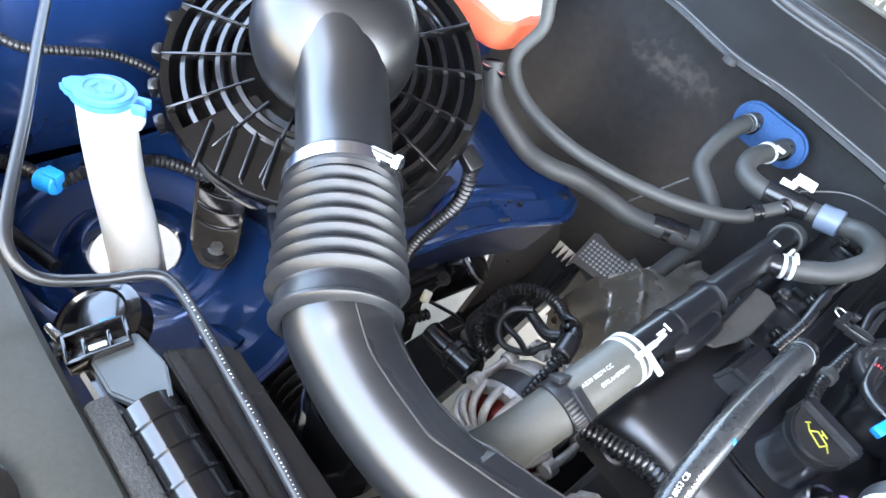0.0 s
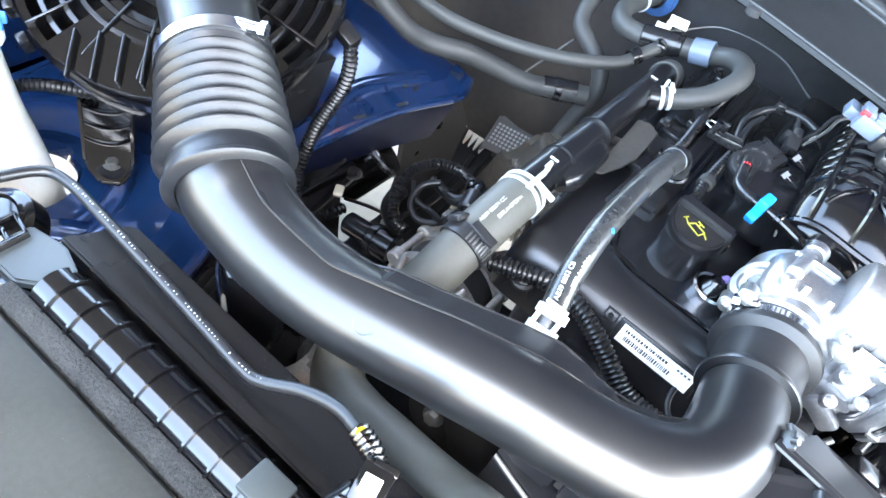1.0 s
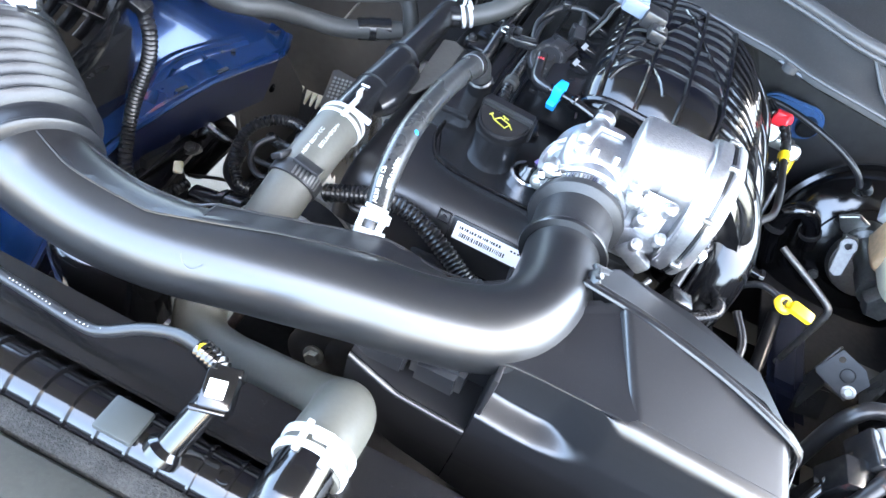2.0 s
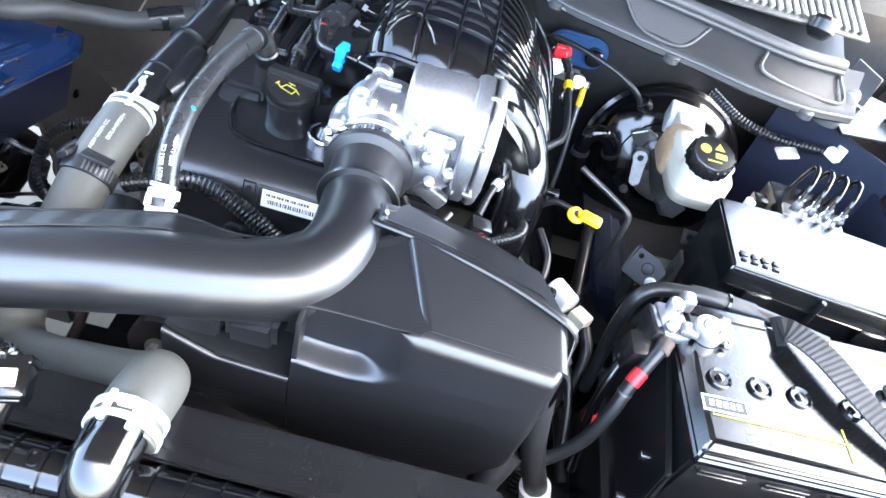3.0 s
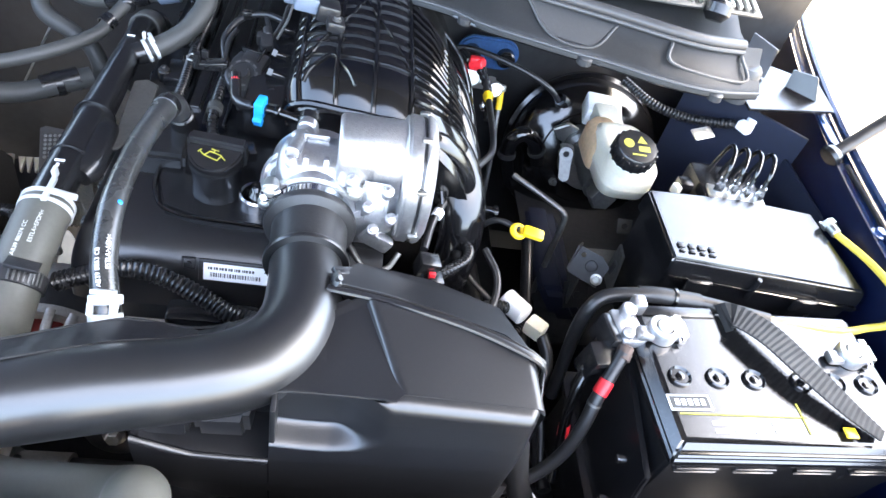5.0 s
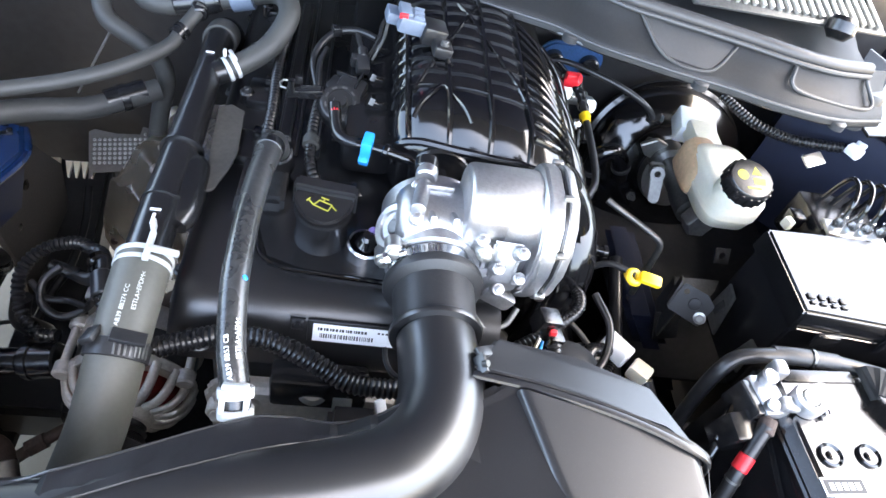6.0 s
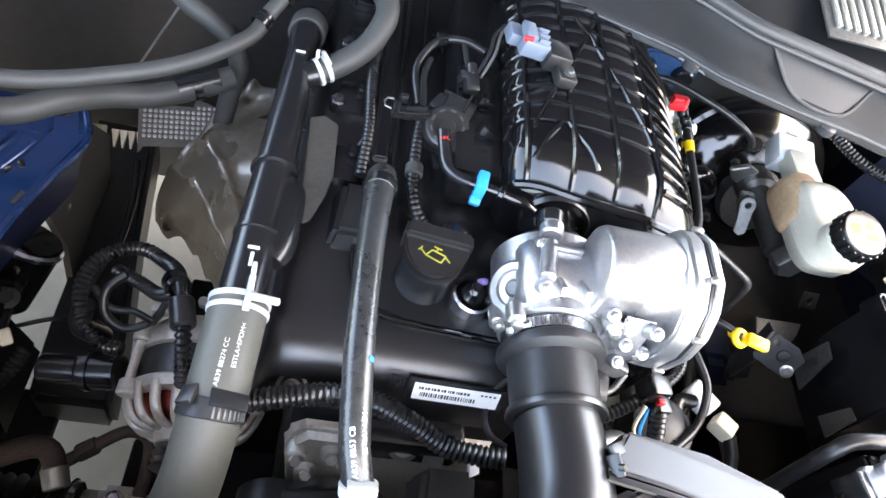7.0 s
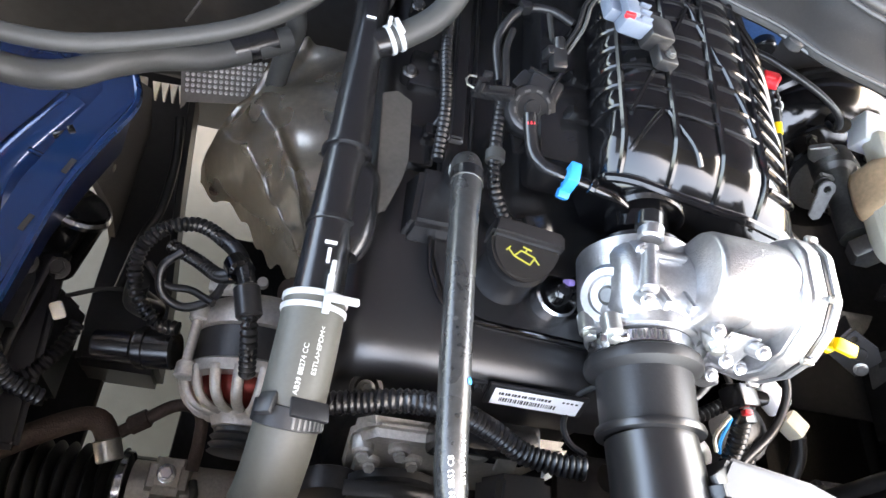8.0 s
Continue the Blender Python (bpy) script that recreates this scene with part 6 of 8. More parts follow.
part("hose", tube([(-0.262, 0.525, 0.905), (-0.268, 0.48, 0.905), (-0.275, 0.425, 0.903), (-0.262, 0.392, 0.897), (-0.231, 0.386, 0.897), (-0.19, 0.392, 0.906)], 0.0145, 22), HOSE, h4)
part("hose", tube([(-0.19, 0.392, 0.906), (-0.13, 0.405, 0.918), (-0.095, 0.395, 0.935), (-0.073, 0.360, 0.946), (-0.068, 0.325, 0.943), (-0.084, 0.290, 0.925), (-0.110, 0.268, 0.911), (-0.140, 0.250, 0.901)], 0.0140, 22), HOSE, h4)
part("tee", merge(rod((-0.225, 0.387, 0.899), (-0.165, 0.397, 0.911), 0.0165, 18, 0.002), rod((-0.195, 0.39, 0.905), (-0.187, 0.365, 0.90), 0.0115, 16, 0.002), band((-0.185, 0.393, 0.907), (-0.172, 0.396, 0.910), 0.0165, 0.002)), BLACK, h4)
part("blue_sleeve", lathe([(0.0145, 0), (0.0185, 0.001), (0.0190, 0.028), (0.0185, 0.030), (0.0145, 0.031)], along((-0.152, 0.400, 0.913), (-0.115, 0.402, 0.925)), 30), CONN, h4, "blue-grey plastic sleeve")
part("spring_clamp", merge(band((-0.1215, 0.2610, 0.9072), (-0.1260, 0.2582, 0.9057), 0.0143, 0.0014), band((-0.1295, 0.2560, 0.9045), (-0.1340, 0.2534, 0.9030), 0.0143, 0.0014), box((-0.126, 0.258, 0.923), (0.005, 0.020, 0.004), 0.001, (0, 0, 30)), box((-0.136, 0.262, 0.922), (0.004, 0.006, 0.010), 0.001)), CLAMPW, h4, "white-coated spring clamp")
part("upper_clamp", merge(band((-0.270, 0.470, 0.905), (-0.270, 0.462, 0.905), 0.0148, 0.0018), box((-0.258, 0.465, 0.922), (0.016, 0.005, 0.006), 0.001)), CLAMPW, h4)
for x, y, z, k_ in ((-0.295, 0.528, 0.902, 0.88), (0.388, 0.528, 0.830, 0.78)):
    gr = thing("firewall_grommet", "blue oval seal where lines pass the firewall", "grommet", (x, y, z))
    ov = [(k_ * (0.040 * math.cos(a) + (0.034 if math.cos(a) > 0 else -0.034)), k_ * 0.040 * math.sin(a)) for a in (2 * math.pi * k / 32 for k in range(32))]
    part("seal", plate(ov, 0, 0.012, bev=0.004, m=pose(x, y + 0.006, z, 90, 0, 0)), SEALBLUE, gr)
    for dx in (-0.032, 0.032):
        part("boss", rod((x + dx, y - 0.001, z), (x + dx, y - 0.022, z), 0.017, 20, 0.003), BLACK, gr)
tg = thing("cable_tag", "pale plastic tag clipped on a thin cable", "tag", (-0.217, 0.45, 0.90))
part("tag", merge(box((-0.197, 0.448, 0.915), (0.030, 0.016, 0.004), 0.001, (40, 0, 20)), box((-0.212, 0.432, 0.902), (0.022, 0.016, 0.004), 0.001, (40, 0, 20)), box((-0.207, 0.440, 0.908), (0.008, 0.014, 0.012), 0.001, (40, 0, 20))), MILK, tg)
part("cable", tube([(-0.195, 0.44, 0.905), (-0.14, 0.48, 0.93), (-0.05, 0.46, 0.945), (0.02, 0.43, 0.93)], 0.0018, 6), CABLE, tg)
solo("vent_tube", rod((-0.384, 0.400, 0.710), (-0.327, 0.418, 0.816), 0.0018, 8), ZINC, "thin bright metal rod below the heater hoses", "rod", (-0.36, 0.41, 0.76))

# heat shields, exhaust, bulkhead comb
hs = thing("heat_shield", "pressed aluminised exhaust heat shield", "heat shield", (-0.26, 0.2, 0.6))
hb2 = bmesh.new()
cols2 = []
left = [(-0.278, 0.435, 0.61), (-0.299, 0.403, 0.555), (-0.325, 0.36, 0.52), (-0.35, 0.305, 0.50), (-0.328, 0.264, 0.515), (-0.279, 0.226, 0.535), (-0.236, 0.157, 0.585), (-0.197, 0.094, 0.652), (-0.178, 0.061, 0.69)]
right = [(-0.168, 0.403, 0.73), (-0.161, 0.382, 0.74), (-0.154, 0.349, 0.75), (-0.152, 0.305, 0.755), (-0.152, 0.26, 0.755), (-0.152, 0.205, 0.755), (-0.152, 0.16, 0.75), (-0.154, 0.114, 0.74), (-0.157, 0.08, 0.73)]
lc, _ = cat(left, 0.004)
rcv, _ = cat(right, 0.003)
for j in range(61):
    v = j / 60
    a = Vector(lc[round(v * (len(lc) - 1))])
    b = Vector(rcv[round(v * (len(rcv) - 1))])
    row = []
    for i in range(41):
        u = i / 40
        p = a.lerp(b, u)
        p.z = a.z + (b.z - a.z) * u ** 0.5
        p.z += 0.030 * math.sin(math.pi * u ** 0.8) * math.sin(math.pi * min(1.0, v * 0.98 + 0.02) ** 1.7) - 0.035 * u * max(0.0, v - 0.7) / 0.3 + 0.010 * math.sin(14 * v + 4 * u) * (1 - u) ** 0.5
        p.z += 0.020 * math.exp(-((u - 0.45 - 0.15 * v) / 0.08) ** 2) + 0.006 * noise.noise((p.x * 20, p.y * 20, 1)) - 0.004 * abs(noise.noise((p.x * 16 + 3, p.y * 11, 4)))
        p.z += 0.013 * math.exp(-((u - 0.22 - 0.25 * (v - 0.4) ** 2) / 0.05) ** 2) + 0.012 * math.sin(52 * v) * (1 - u) ** 3 - 0.010 * math.exp(-((u - 0.30) ** 2 + (v - 0.36) ** 2) / 0.006)
        p.x -= 0.02 * math.sin(math.pi * u) * math.sin(math.pi * v)
        row.append(hb2.verts.new(p))
    cols2.append(row)
for a, b in zip(cols2, cols2[1:]):
    for k in range(40):
        hb2.faces.new((a[k], a[k + 1], b[k + 1], b[k]))
bmesh.ops.solidify(hb2, geom=hb2.faces[:], thickness=0.0015)
part("skin", hb2, SHIELD, hs, angle=60)
for c in ((-0.335, 0.330, 0.532), (-0.316, 0.262, 0.538)):
    hexbolt(hs, c, (-0.5, -0.1, 0.8), 0.008, 0.006, RUST)
hx = thing("dimpled_shield", "small heat shield of dimpled aluminium sheet", "heat shield", (-0.33, 0.44, 0.6))
HM = Matrix.Translation((-0.337, 0.466, 0.543)) @ Euler((radians(30), radians(-6), radians(6))).to_matrix().to_4x4() @ Matrix.Diagonal((1.12, 1.12, 1.12, 1))
part("sheet", plate([(-0.070, -0.048), (-0.062, -0.038), (0.050, -0.034), (0.064, -0.028), (0.072, -0.014), (0.068, 0.002), (0.052, 0.018), (0.030, 0.030), (0.010, 0.037), (0.006, 0.024), (-0.030, 0.026), (-0.062, 0.034), (-0.071, 0.030)], 0, 0.0015, m=HM), SHIELD_DK, hx)
dm = []
for i in range(17):
    for j in range(7):
        x, y = -0.062 + i * 0.0076, -0.022 + j * 0.0076
        if x * x / 0.0040 + max(0.0, y) ** 2 / 0.0012 > 1.0 and x > 0.0 or y > 0.022 and x < 0.008:
            continue
        dm.append(lathe([(0.0030, 0), (0.0022, 0.0014), (0.0006, 0.0019)], HM @ pose(x, y, 0.0014), 8, cap=False))
part("lower_rim", put(loft([[(-0.066, -0.046, z), (-0.062, -0.030, z), (0.058, -0.026, z), (0.060, -0.032, z), (0.050, -0.034, z), (-0.062, -0.038, z)] for z in (0.001, 0.0032)], bev=0.0006), HM), SHIELD_DK, hx)
part("dimpling", merge(*dm), ZINC, hx, kind="stuff")
ex = thing("exhaust_manifold", "rusty iron exhaust manifold beside the head", "exhaust manifold", (-0.15, 0.2, 0.75))
part("log", box((-0.155, 0.22, 0.78), (0.05, 0.46, 0.06), 0.018), RUST, ex)
for y in (0.02, 0.13, 0.24, 0.35):
    part("port", tube([(-0.135, y, 0.79), (-0.165, y, 0.775), (-0.20, y + 0.02, 0.72)], 0.020, 16), RUST, ex)
    hexbolt(ex, (-0.14, y + 0.04, 0.812), (-0.3, 0, 1), 0.006, 0.007, RUST)
ex.location += Vector((0.02, 0.03, -0.075))
cmb = thing("harness_comb", "white plastic clip and toothed comb on the wing edge", "clip", (-0.46, 0.42, 0.50))
CB = pose(-0.475, 0.455, 0.485, 35, 0, 5)
part("clip", put(merge(box((-0.012, 0, 0), (0.032, 0.034, 0.008), 0.002), box((-0.012, 0.004, 0.006), (0.022, 0.016, 0.006), 0.002)), CB.copy()), MILK, cmb)
for i in range(4):
    part("tooth", put(loft([[(x0 + 0.018 + i * 0.013, y0, -0.004) for x0, y0 in ((-0.006, 0.012), (0.006, 0.012), (0.001, -0.018), (-0.001, -0.018))], [(x0 + 0.018 + i * 0.013, y0, 0.004) for x0, y0 in ((-0.006, 0.012), (0.006, 0.012), (0.001, -0.018), (-0.001, -0.018))]]), CB.copy()), MILK, cmb)

# alternator
al = thing("alternator", "cast aluminium alternator with red copper windings", "alternator", (-0.23, -0.03, 0.60))
AM = along((-0.213, -0.098, 0.612), (-0.213, 0.067, 0.617)) @ Matrix.Diagonal((1.08, 1.08, 0.98, 1))
part("nose", lathe([(0.018, -0.012), (0.030, -0.008), (0.034, 0.004), (0.032, 0.012)], AM.copy(), 32), CASTDK, al)
part("front_band", lathe([(0.058, 0.036), (0.070, 0.038), (0.071, 0.050), (0.066, 0.054)], AM.copy(), 40, cap=False), CASTDK, al)
part("rear_housing", lathe([(0.062, 0.090), (0.070, 0.092), (0.071, 0.105), (0.062, 0.125), (0.045, 0.136), (0.02, 0.138)], AM.copy(), 40), CASTDK, al)
part("stator", lathe([(0.060, 0.050), (0.0655, 0.054), (0.0655, 0.090), (0.06, 0.092)], AM.copy(), 40), DARK, al)
part("winding", lathe([(0.034, 0.008), (0.050, 0.016), (0.058, 0.030), (0.058, 0.045), (0.040, 0.050)], AM.copy(), 40), COPPER, al, "red enamelled copper winding")
for k in range(18):
    m_ = AM @ pose(0, 0, 0, 0, 0, 20 * k)
    part("cage_bar", put(tube([(0.030, 0, 0.006), (0.048, 0, 0.008), (0.060, 0, 0.018), (0.067, 0, 0.034), (0.069, 0, 0.044)], 0.0056, 12, 0.006, flat=0.8, up=(0, 0, 1)), m_), CASTDK, al)
for k in range(3):
    m_ = AM @ pose(0, 0, 0, 0, 0, 30 + 120 * k)
    part("through_bolt", put(merge(rod((0.074, 0, 0.035), (0.074, 0, 0.11), 0.005, 10), rod((0.072, 0, 0.030), (0.072, 0, 0.048), 0.011, 14, 0.002), rod((0.072, 0, 0.095), (0.072, 0, 0.112), 0.011, 14, 0.002)), m_), CASTDK, al)
part("pulley", lathe([(0.028, -0.035), (0.030, -0.034), (0.026, -0.03), (0.030, -0.026), (0.026, -0.022), (0.030, -0.018), (0.026, -0.014), (0.028, -0.01), (0.018, 0.0)], AM.copy(), 32), DARK, al)
part("terminal", merge(rod((-0.245, 0.030, 0.690), (-0.245, 0.028, 0.703), 0.008, 6, 0.001), rod((-0.222, 0.035, 0.688), (-0.222, 0.033, 0.700), 0.006, 12, 0.001)), ZINC, al)
part("rear_ear", box((-0.262, 0.030, 0.680), (0.030, 0.022, 0.018), 0.005, (0, -25, 0)), CASTDK, al)
part("plug", merge(rod((-0.30, -0.03, 0.618), (-0.345, -0.03, 0.608), 0.022, 20, 0.003), rod((-0.345, -0.03, 0.608), (-0.39, -0.03, 0.60), 0.017, 18, 0.003), lathe([(0.018, 0), (0.024, 0.002), (0.024, 0.008), (0.018, 0.010)], along((-0.33, -0.03, 0.612), (-0.39, -0.03, 0.60)), 20)), BLACK, al)
al.location += Vector((0.010, 0.008, 0.026))
lo = thing("alternator_loom", "corrugated black loom looped above the alternator", "wiring", (-0.30, 0.05, 0.72))
part("loop", tube([(-0.205, -0.075, 0.760), (-0.210, -0.045, 0.800), (-0.218, -0.010, 0.810), (-0.235, 0.035, 0.785), (-0.258, 0.068, 0.752), (-0.29, 0.088, 0.738), (-0.325, 0.080, 0.728), (-0.345, 0.055, 0.712), (-0.340, 0.020, 0.690), (-0.315, -0.005, 0.675), (-0.29, -0.01, 0.68)], 0.0075, 14, wave=(0.0065, 0.0022)), LOOM, lo)
part("branch", tube([(-0.318, 0.075, 0.705), (-0.285, 0.055, 0.72), (-0.255, 0.030, 0.745), (-0.235, 0.02, 0.775)], 0.0070, 14, wave=(0.0065, 0.0022)), LOOM, lo)
part("tape", rod((-0.212, -0.035, 0.806), (-0.221, -0.005, 0.808), 0.0125, 14, 0.002), CABLE, lo)
part("tape", rod((-0.238, 0.03, 0.782), (-0.228, 0.012, 0.797), 0.0135, 14, 0.003), GLOSS, lo)
part("inner_cable", tube([(-0.30, 0.062, 0.722), (-0.318, 0.045, 0.710), (-0.314, 0.022, 0.695), (-0.290, 0.012, 0.688), (-0.262, 0.022, 0.70), (-0.248, 0.04, 0.725)], 0.0050, 10), CABLE, lo)
part("inner_cable", tube([(-0.335, 0.05, 0.702), (-0.312, 0.03, 0.698), (-0.285, 0.028, 0.70), (-0.258, 0.012, 0.712)], 0.0042, 10), CABLE, lo)
part("drop", tube([(-0.34, 0.03, 0.695), (-0.345, 0.02, 0.66), (-0.33, 0.03, 0.62), (-0.36, 0.06, 0.58)], 0.012, 14), CABLE, lo)
fl = thing("front_loom", "corrugated black loom along the front of the head cover", "wiring", (0, -0.11, 0.87))
part("loom", tube([(-0.135, -0.118, 0.855), (-0.110, -0.116, 0.866), (-0.07, -0.113, 0.880), (-0.03, -0.112, 0.873), (0.014, -0.120, 0.852), (0.045, -0.132, 0.842), (0.075, -0.138, 0.845), (0.10, -0.14, 0.85)], 0.0095, 16, wave=(0.0055, 0.0022)), LOOM, fl)
part("thin_line", tube([(0.10, -0.075, 0.895), (0.085, -0.082, 0.87), (0.082, -0.098, 0.845), (0.09, -0.115, 0.838), (0.105, -0.125, 0.84)], 0.003, 8), CABLE, fl)

# strut brace, brackets, looms low on the left
st = thing("engine_mount", "black engine mount with a round rubber cup and steel rim", "engine mount", (-0.46, 0.12, 0.55))
MM = along((-0.505, 0.105, 0.525), (-0.462, 0.163, 0.605)) @ Matrix.Diagonal((0.9, 0.9, 0.9, 1))
part("cup", lathe([(0.035, 0), (0.050, 0.01), (0.050, 0.10), (0.045, 0.118), (0.02, 0.12)], MM.copy(), 32), GLOSS, st)
part("rim", lathe([(0.0495, 0.104), (0.0535, 0.106), (0.0535, 0.112), (0.0495, 0.116)], MM.copy(), 32, cap=False), STEEL, st)
part("arm", loft([[(-0.60, -0.14, 0.585), (-0.425, -0.14, 0.585), (-0.425, -0.14, 0.60), (-0.60, -0.14, 0.60)], [(-0.585, -0.03, 0.60), (-0.43, -0.03, 0.60), (-0.43, -0.03, 0.62), (-0.585, -0.03, 0.62)], [(-0.55, 0.06, 0.605), (-0.44, 0.06, 0.605), (-0.44, 0.06, 0.625), (-0.55, 0.06, 0.625)], [(-0.51, 0.10, 0.585), (-0.445, 0.095, 0.585), (-0.445, 0.095, 0.605), (-0.51, 0.10, 0.605)]], bev=0.006), BLACK, st)
part("arm_ridge", tube([(-0.455, 0.07, 0.628), (-0.462, 0.0, 0.626), (-0.470, -0.07, 0.616), (-0.476, -0.13, 0.604)], 0.008, 10, 0.01, flat=0.6), BLACK, st)
part("arm_hole", lathe([(0.010, 0), (0.013, 0.001), (0.013, 0.003), (0.009, 0.003)], pose(-0.505, 0.02, 0.6215, 5, 0, 0), 20), INK, st)
hexbolt(st, (-0.475, 0.055, 0.632), (0, -0.2, 1), 0.009, 0.009, DARK)
hexbolt(st, (-0.445, 0.06, 0.622), (0, -0.2, 1), 0.009, 0.009, DARK)
part("white_clip", box((-0.425, 0.005, 0.635), (0.014, 0.02, 0.008), 0.003, (20, 0, 30)), MILK, st)
part("loom", tube([(-0.405, 0.0, 0.62), (-0.415, -0.03, 0.615), (-0.435, -0.06, 0.61), (-0.47, -0.085, 0.61), (-0.52, -0.09, 0.62)], 0.008, 12, wave=(0.0065, 0.002)), LOOM, st)
part("brake_line", tube([(-0.405, 0.40, 0.50), (-0.395, 0.33, 0.48), (-0.395, 0.25, 0.47), (-0.41, 0.2, 0.46), (-0.42, 0.12, 0.45)], 0.007, 10), CABLE, st)
part("cable", tube([(-0.44, 0.045, 0.58), (-0.40, 0.06, 0.585), (-0.35, 0.06, 0.60)], 0.003, 8), CABLE, st)
lw = thing("wing_loom", "corrugated black loom hanging beside the air cleaner", "wiring", (-0.43, -0.05, 0.82))
part("loom", tube([(-0.424, -0.034, 0.905), (-0.418, -0.036, 0.880), (-0.420, -0.041, 0.845), (-0.437, -0.052, 0.785), (-0.44, -0.065, 0.745), (-0.43, -0.09, 0.70), (-0.40, -0.10, 0.67)], 0.0085, 12, wave=(0.006, 0.002)), LOOM, lw)
wl = thing("bay_loom", "black loom with a bright blue tape sleeve behind the filler neck", "wiring", (-0.68, -0.38, 0.78))
part("loom", tube([(-0.76, -0.43, 0.76), (-0.70, -0.405, 0.785), (-0.672, -0.392, 0.785), (-0.672, -0.35, 0.79), (-0.655, -0.29, 0.80), (-0.60, -0.25, 0.81)], 0.007, 12, wave=(0.006, 0.002)), LOOM, wl)
part("sleeve", merge(rod((-0.684, -0.400, 0.7855), (-0.664, -0.388, 0.789), 0.0125, 16, 0.002), box((-0.672, -0.390, 0.792), (0.020, 0.014, 0.022), 0.003, (0, 0, 30))), CLIPBLUE, wl, "bright blue wrapped sleeve")
part("upper_loom", tube([(-0.775, -0.42, 0.93), (-0.745, -0.386, 0.907), (-0.74, -0.34, 0.896), (-0.735, -0.295, 0.885), (-0.715, -0.255, 0.865), (-0.70, -0.235, 0.82), (-0.69, -0.22, 0.77)], 0.0050, 12, wave=(0.005, 0.0010)), CABLE, wl)
part("tail", tube([(-0.75, -0.47, 0.75), (-0.68, -0.45, 0.745), (-0.60, -0.42, 0.74)], 0.008, 10), CABLE, wl)

# steering rack with boot, hydraulic hose and pipes, crank front
sk = thing("steering_rack", "cast aluminium steering rack with a black rubber boot", "steering rack", (-0.33, -0.14, 0.44))
part("housing", tube([(-0.33, -0.14, 0.44), (-0.25, -0.14, 0.44), (-0.19, -0.14, 0.44)], 0.034, 24), CASTDK, sk)
part("bar", rod((-0.20, -0.14, 0.44), (0.2, -0.14, 0.42), 0.028, 20), DARK, sk)
part("tower", loft([[(-0.315, -0.16, 0.45), (-0.255, -0.16, 0.45), (-0.255, -0.10, 0.45), (-0.315, -0.10, 0.45)], [(-0.305, -0.15, 0.495), (-0.262, -0.15, 0.495), (-0.262, -0.11, 0.495), (-0.305, -0.11, 0.495)]], bev=0.008), CASTDK, sk)
hexbolt(sk, (-0.285, -0.128, 0.496), (0, 0, 1), 0.008, 0.008, STEEL)
part("boot", tube([(-0.335, -0.14, 0.44), (-0.42, -0.14, 0.435), (-0.52, -0.14, 0.43)], 0.040, 28, wave=(0.016, 0.014)), RUBBER, sk)
part("boot_clamp", band((-0.345, -0.14, 0.44), (-0.335, -0.14, 0.44), 0.042, 0.002), STEEL, sk)
part("pipe", tube([(-0.255, -0.13, 0.475), (-0.25, -0.155, 0.48), (-0.275, -0.20, 0.46), (-0.31, -0.26, 0.44)], 0.0055, 10), DULL, sk)
hy = thing("hydraulic_hose", "brown-black hydraulic hose with crimped fitting", "hose", (-0.38, -0.1, 0.5))
part("hose", tube([(-0.53, -0.17, 0.52), (-0.46, -0.12, 0.52), (-0.40, -0.085, 0.52), (-0.375, -0.08, 0.515), (-0.362, -0.095, 0.505), (-0.356, -0.112, 0.50)], 0.014, 18), RUST, hy)
part("ferrule", rod((-0.362, -0.098, 0.504), (-0.352, -0.122, 0.497), 0.016, 18, 0.002), ZINC, hy)
part("line", tube([(-0.37, -0.10, 0.49), (-0.33, -0.075, 0.51), (-0.29, -0.05, 0.52), (-0.262, -0.055, 0.515), (-0.257, -0.085, 0.50), (-0.258, -0.12, 0.49)], 0.008, 12), RUST, hy)
part("nut", rod((-0.34, -0.08, 0.507), (-0.32, -0.068, 0.513), 0.012, 6, 0.001), RUST, hy)
eb = thing("engine_block", "dark engine block with a grey cast front cover", "engine block", (0, 0.15, 0.5))
part("block", box((0.025, 0.21, 0.55), (0.25, 0.58, 0.48), 0.02), DARK, eb)
part("front_cover", loft([[(-0.090, -0.10, 0.60), (0.10, -0.10, 0.60), (0.12, -0.10, 0.79), (-0.085, -0.10, 0.79), (-0.103, -0.10, 0.765)], [(-0.082, -0.125, 0.61), (0.09, -0.125, 0.61), (0.11, -0.118, 0.785), (-0.080, -0.118, 0.785), (-0.095, -0.120, 0.76)]], bev=0.008), CASTDK, eb, "grey cast aluminium timing cover")
for c in ((-0.084, -0.122, 0.745), (-0.050, -0.120, 0.755), (-0.070, -0.122, 0.70), (-0.03, -0.12, 0.72)):
    part("bolt_boss", merge(rod((c[0], c[1] + 0.01, c[2]), (c[0], c[1] - 0.008, c[2] + 0.004), 0.011, 16, 0.002), lathe([(0.006, 0), (0.006, 0.006)], along((c[0], c[1] - 0.008, c[2] + 0.004), (c[0], c[1] - 0.03, c[2] + 0.02)), 6)), CASTDK, eb)
part("idler", lathe([(0.035, 0), (0.04, 0.003), (0.04, 0.028), (0.03, 0.032)], along((-0.098, -0.13, 0.610), (-0.098, -0.21, 0.630)), 32), DARK, eb)
hexbolt(eb, (-0.098, -0.162, 0.619), (0, -1, 0.3), 0.010, 0.010, ZINC)
part("pulley", lathe([(0.030, 0), (0.056, 0.003), (0.056, 0.012), (0.052, 0.016), (0.056, 0.020), (0.052, 0.024), (0.056, 0.028), (0.04, 0.034)], along((-0.03, -0.13, 0.63), (-0.03, -0.2, 0.64)), 36), DARK, eb)
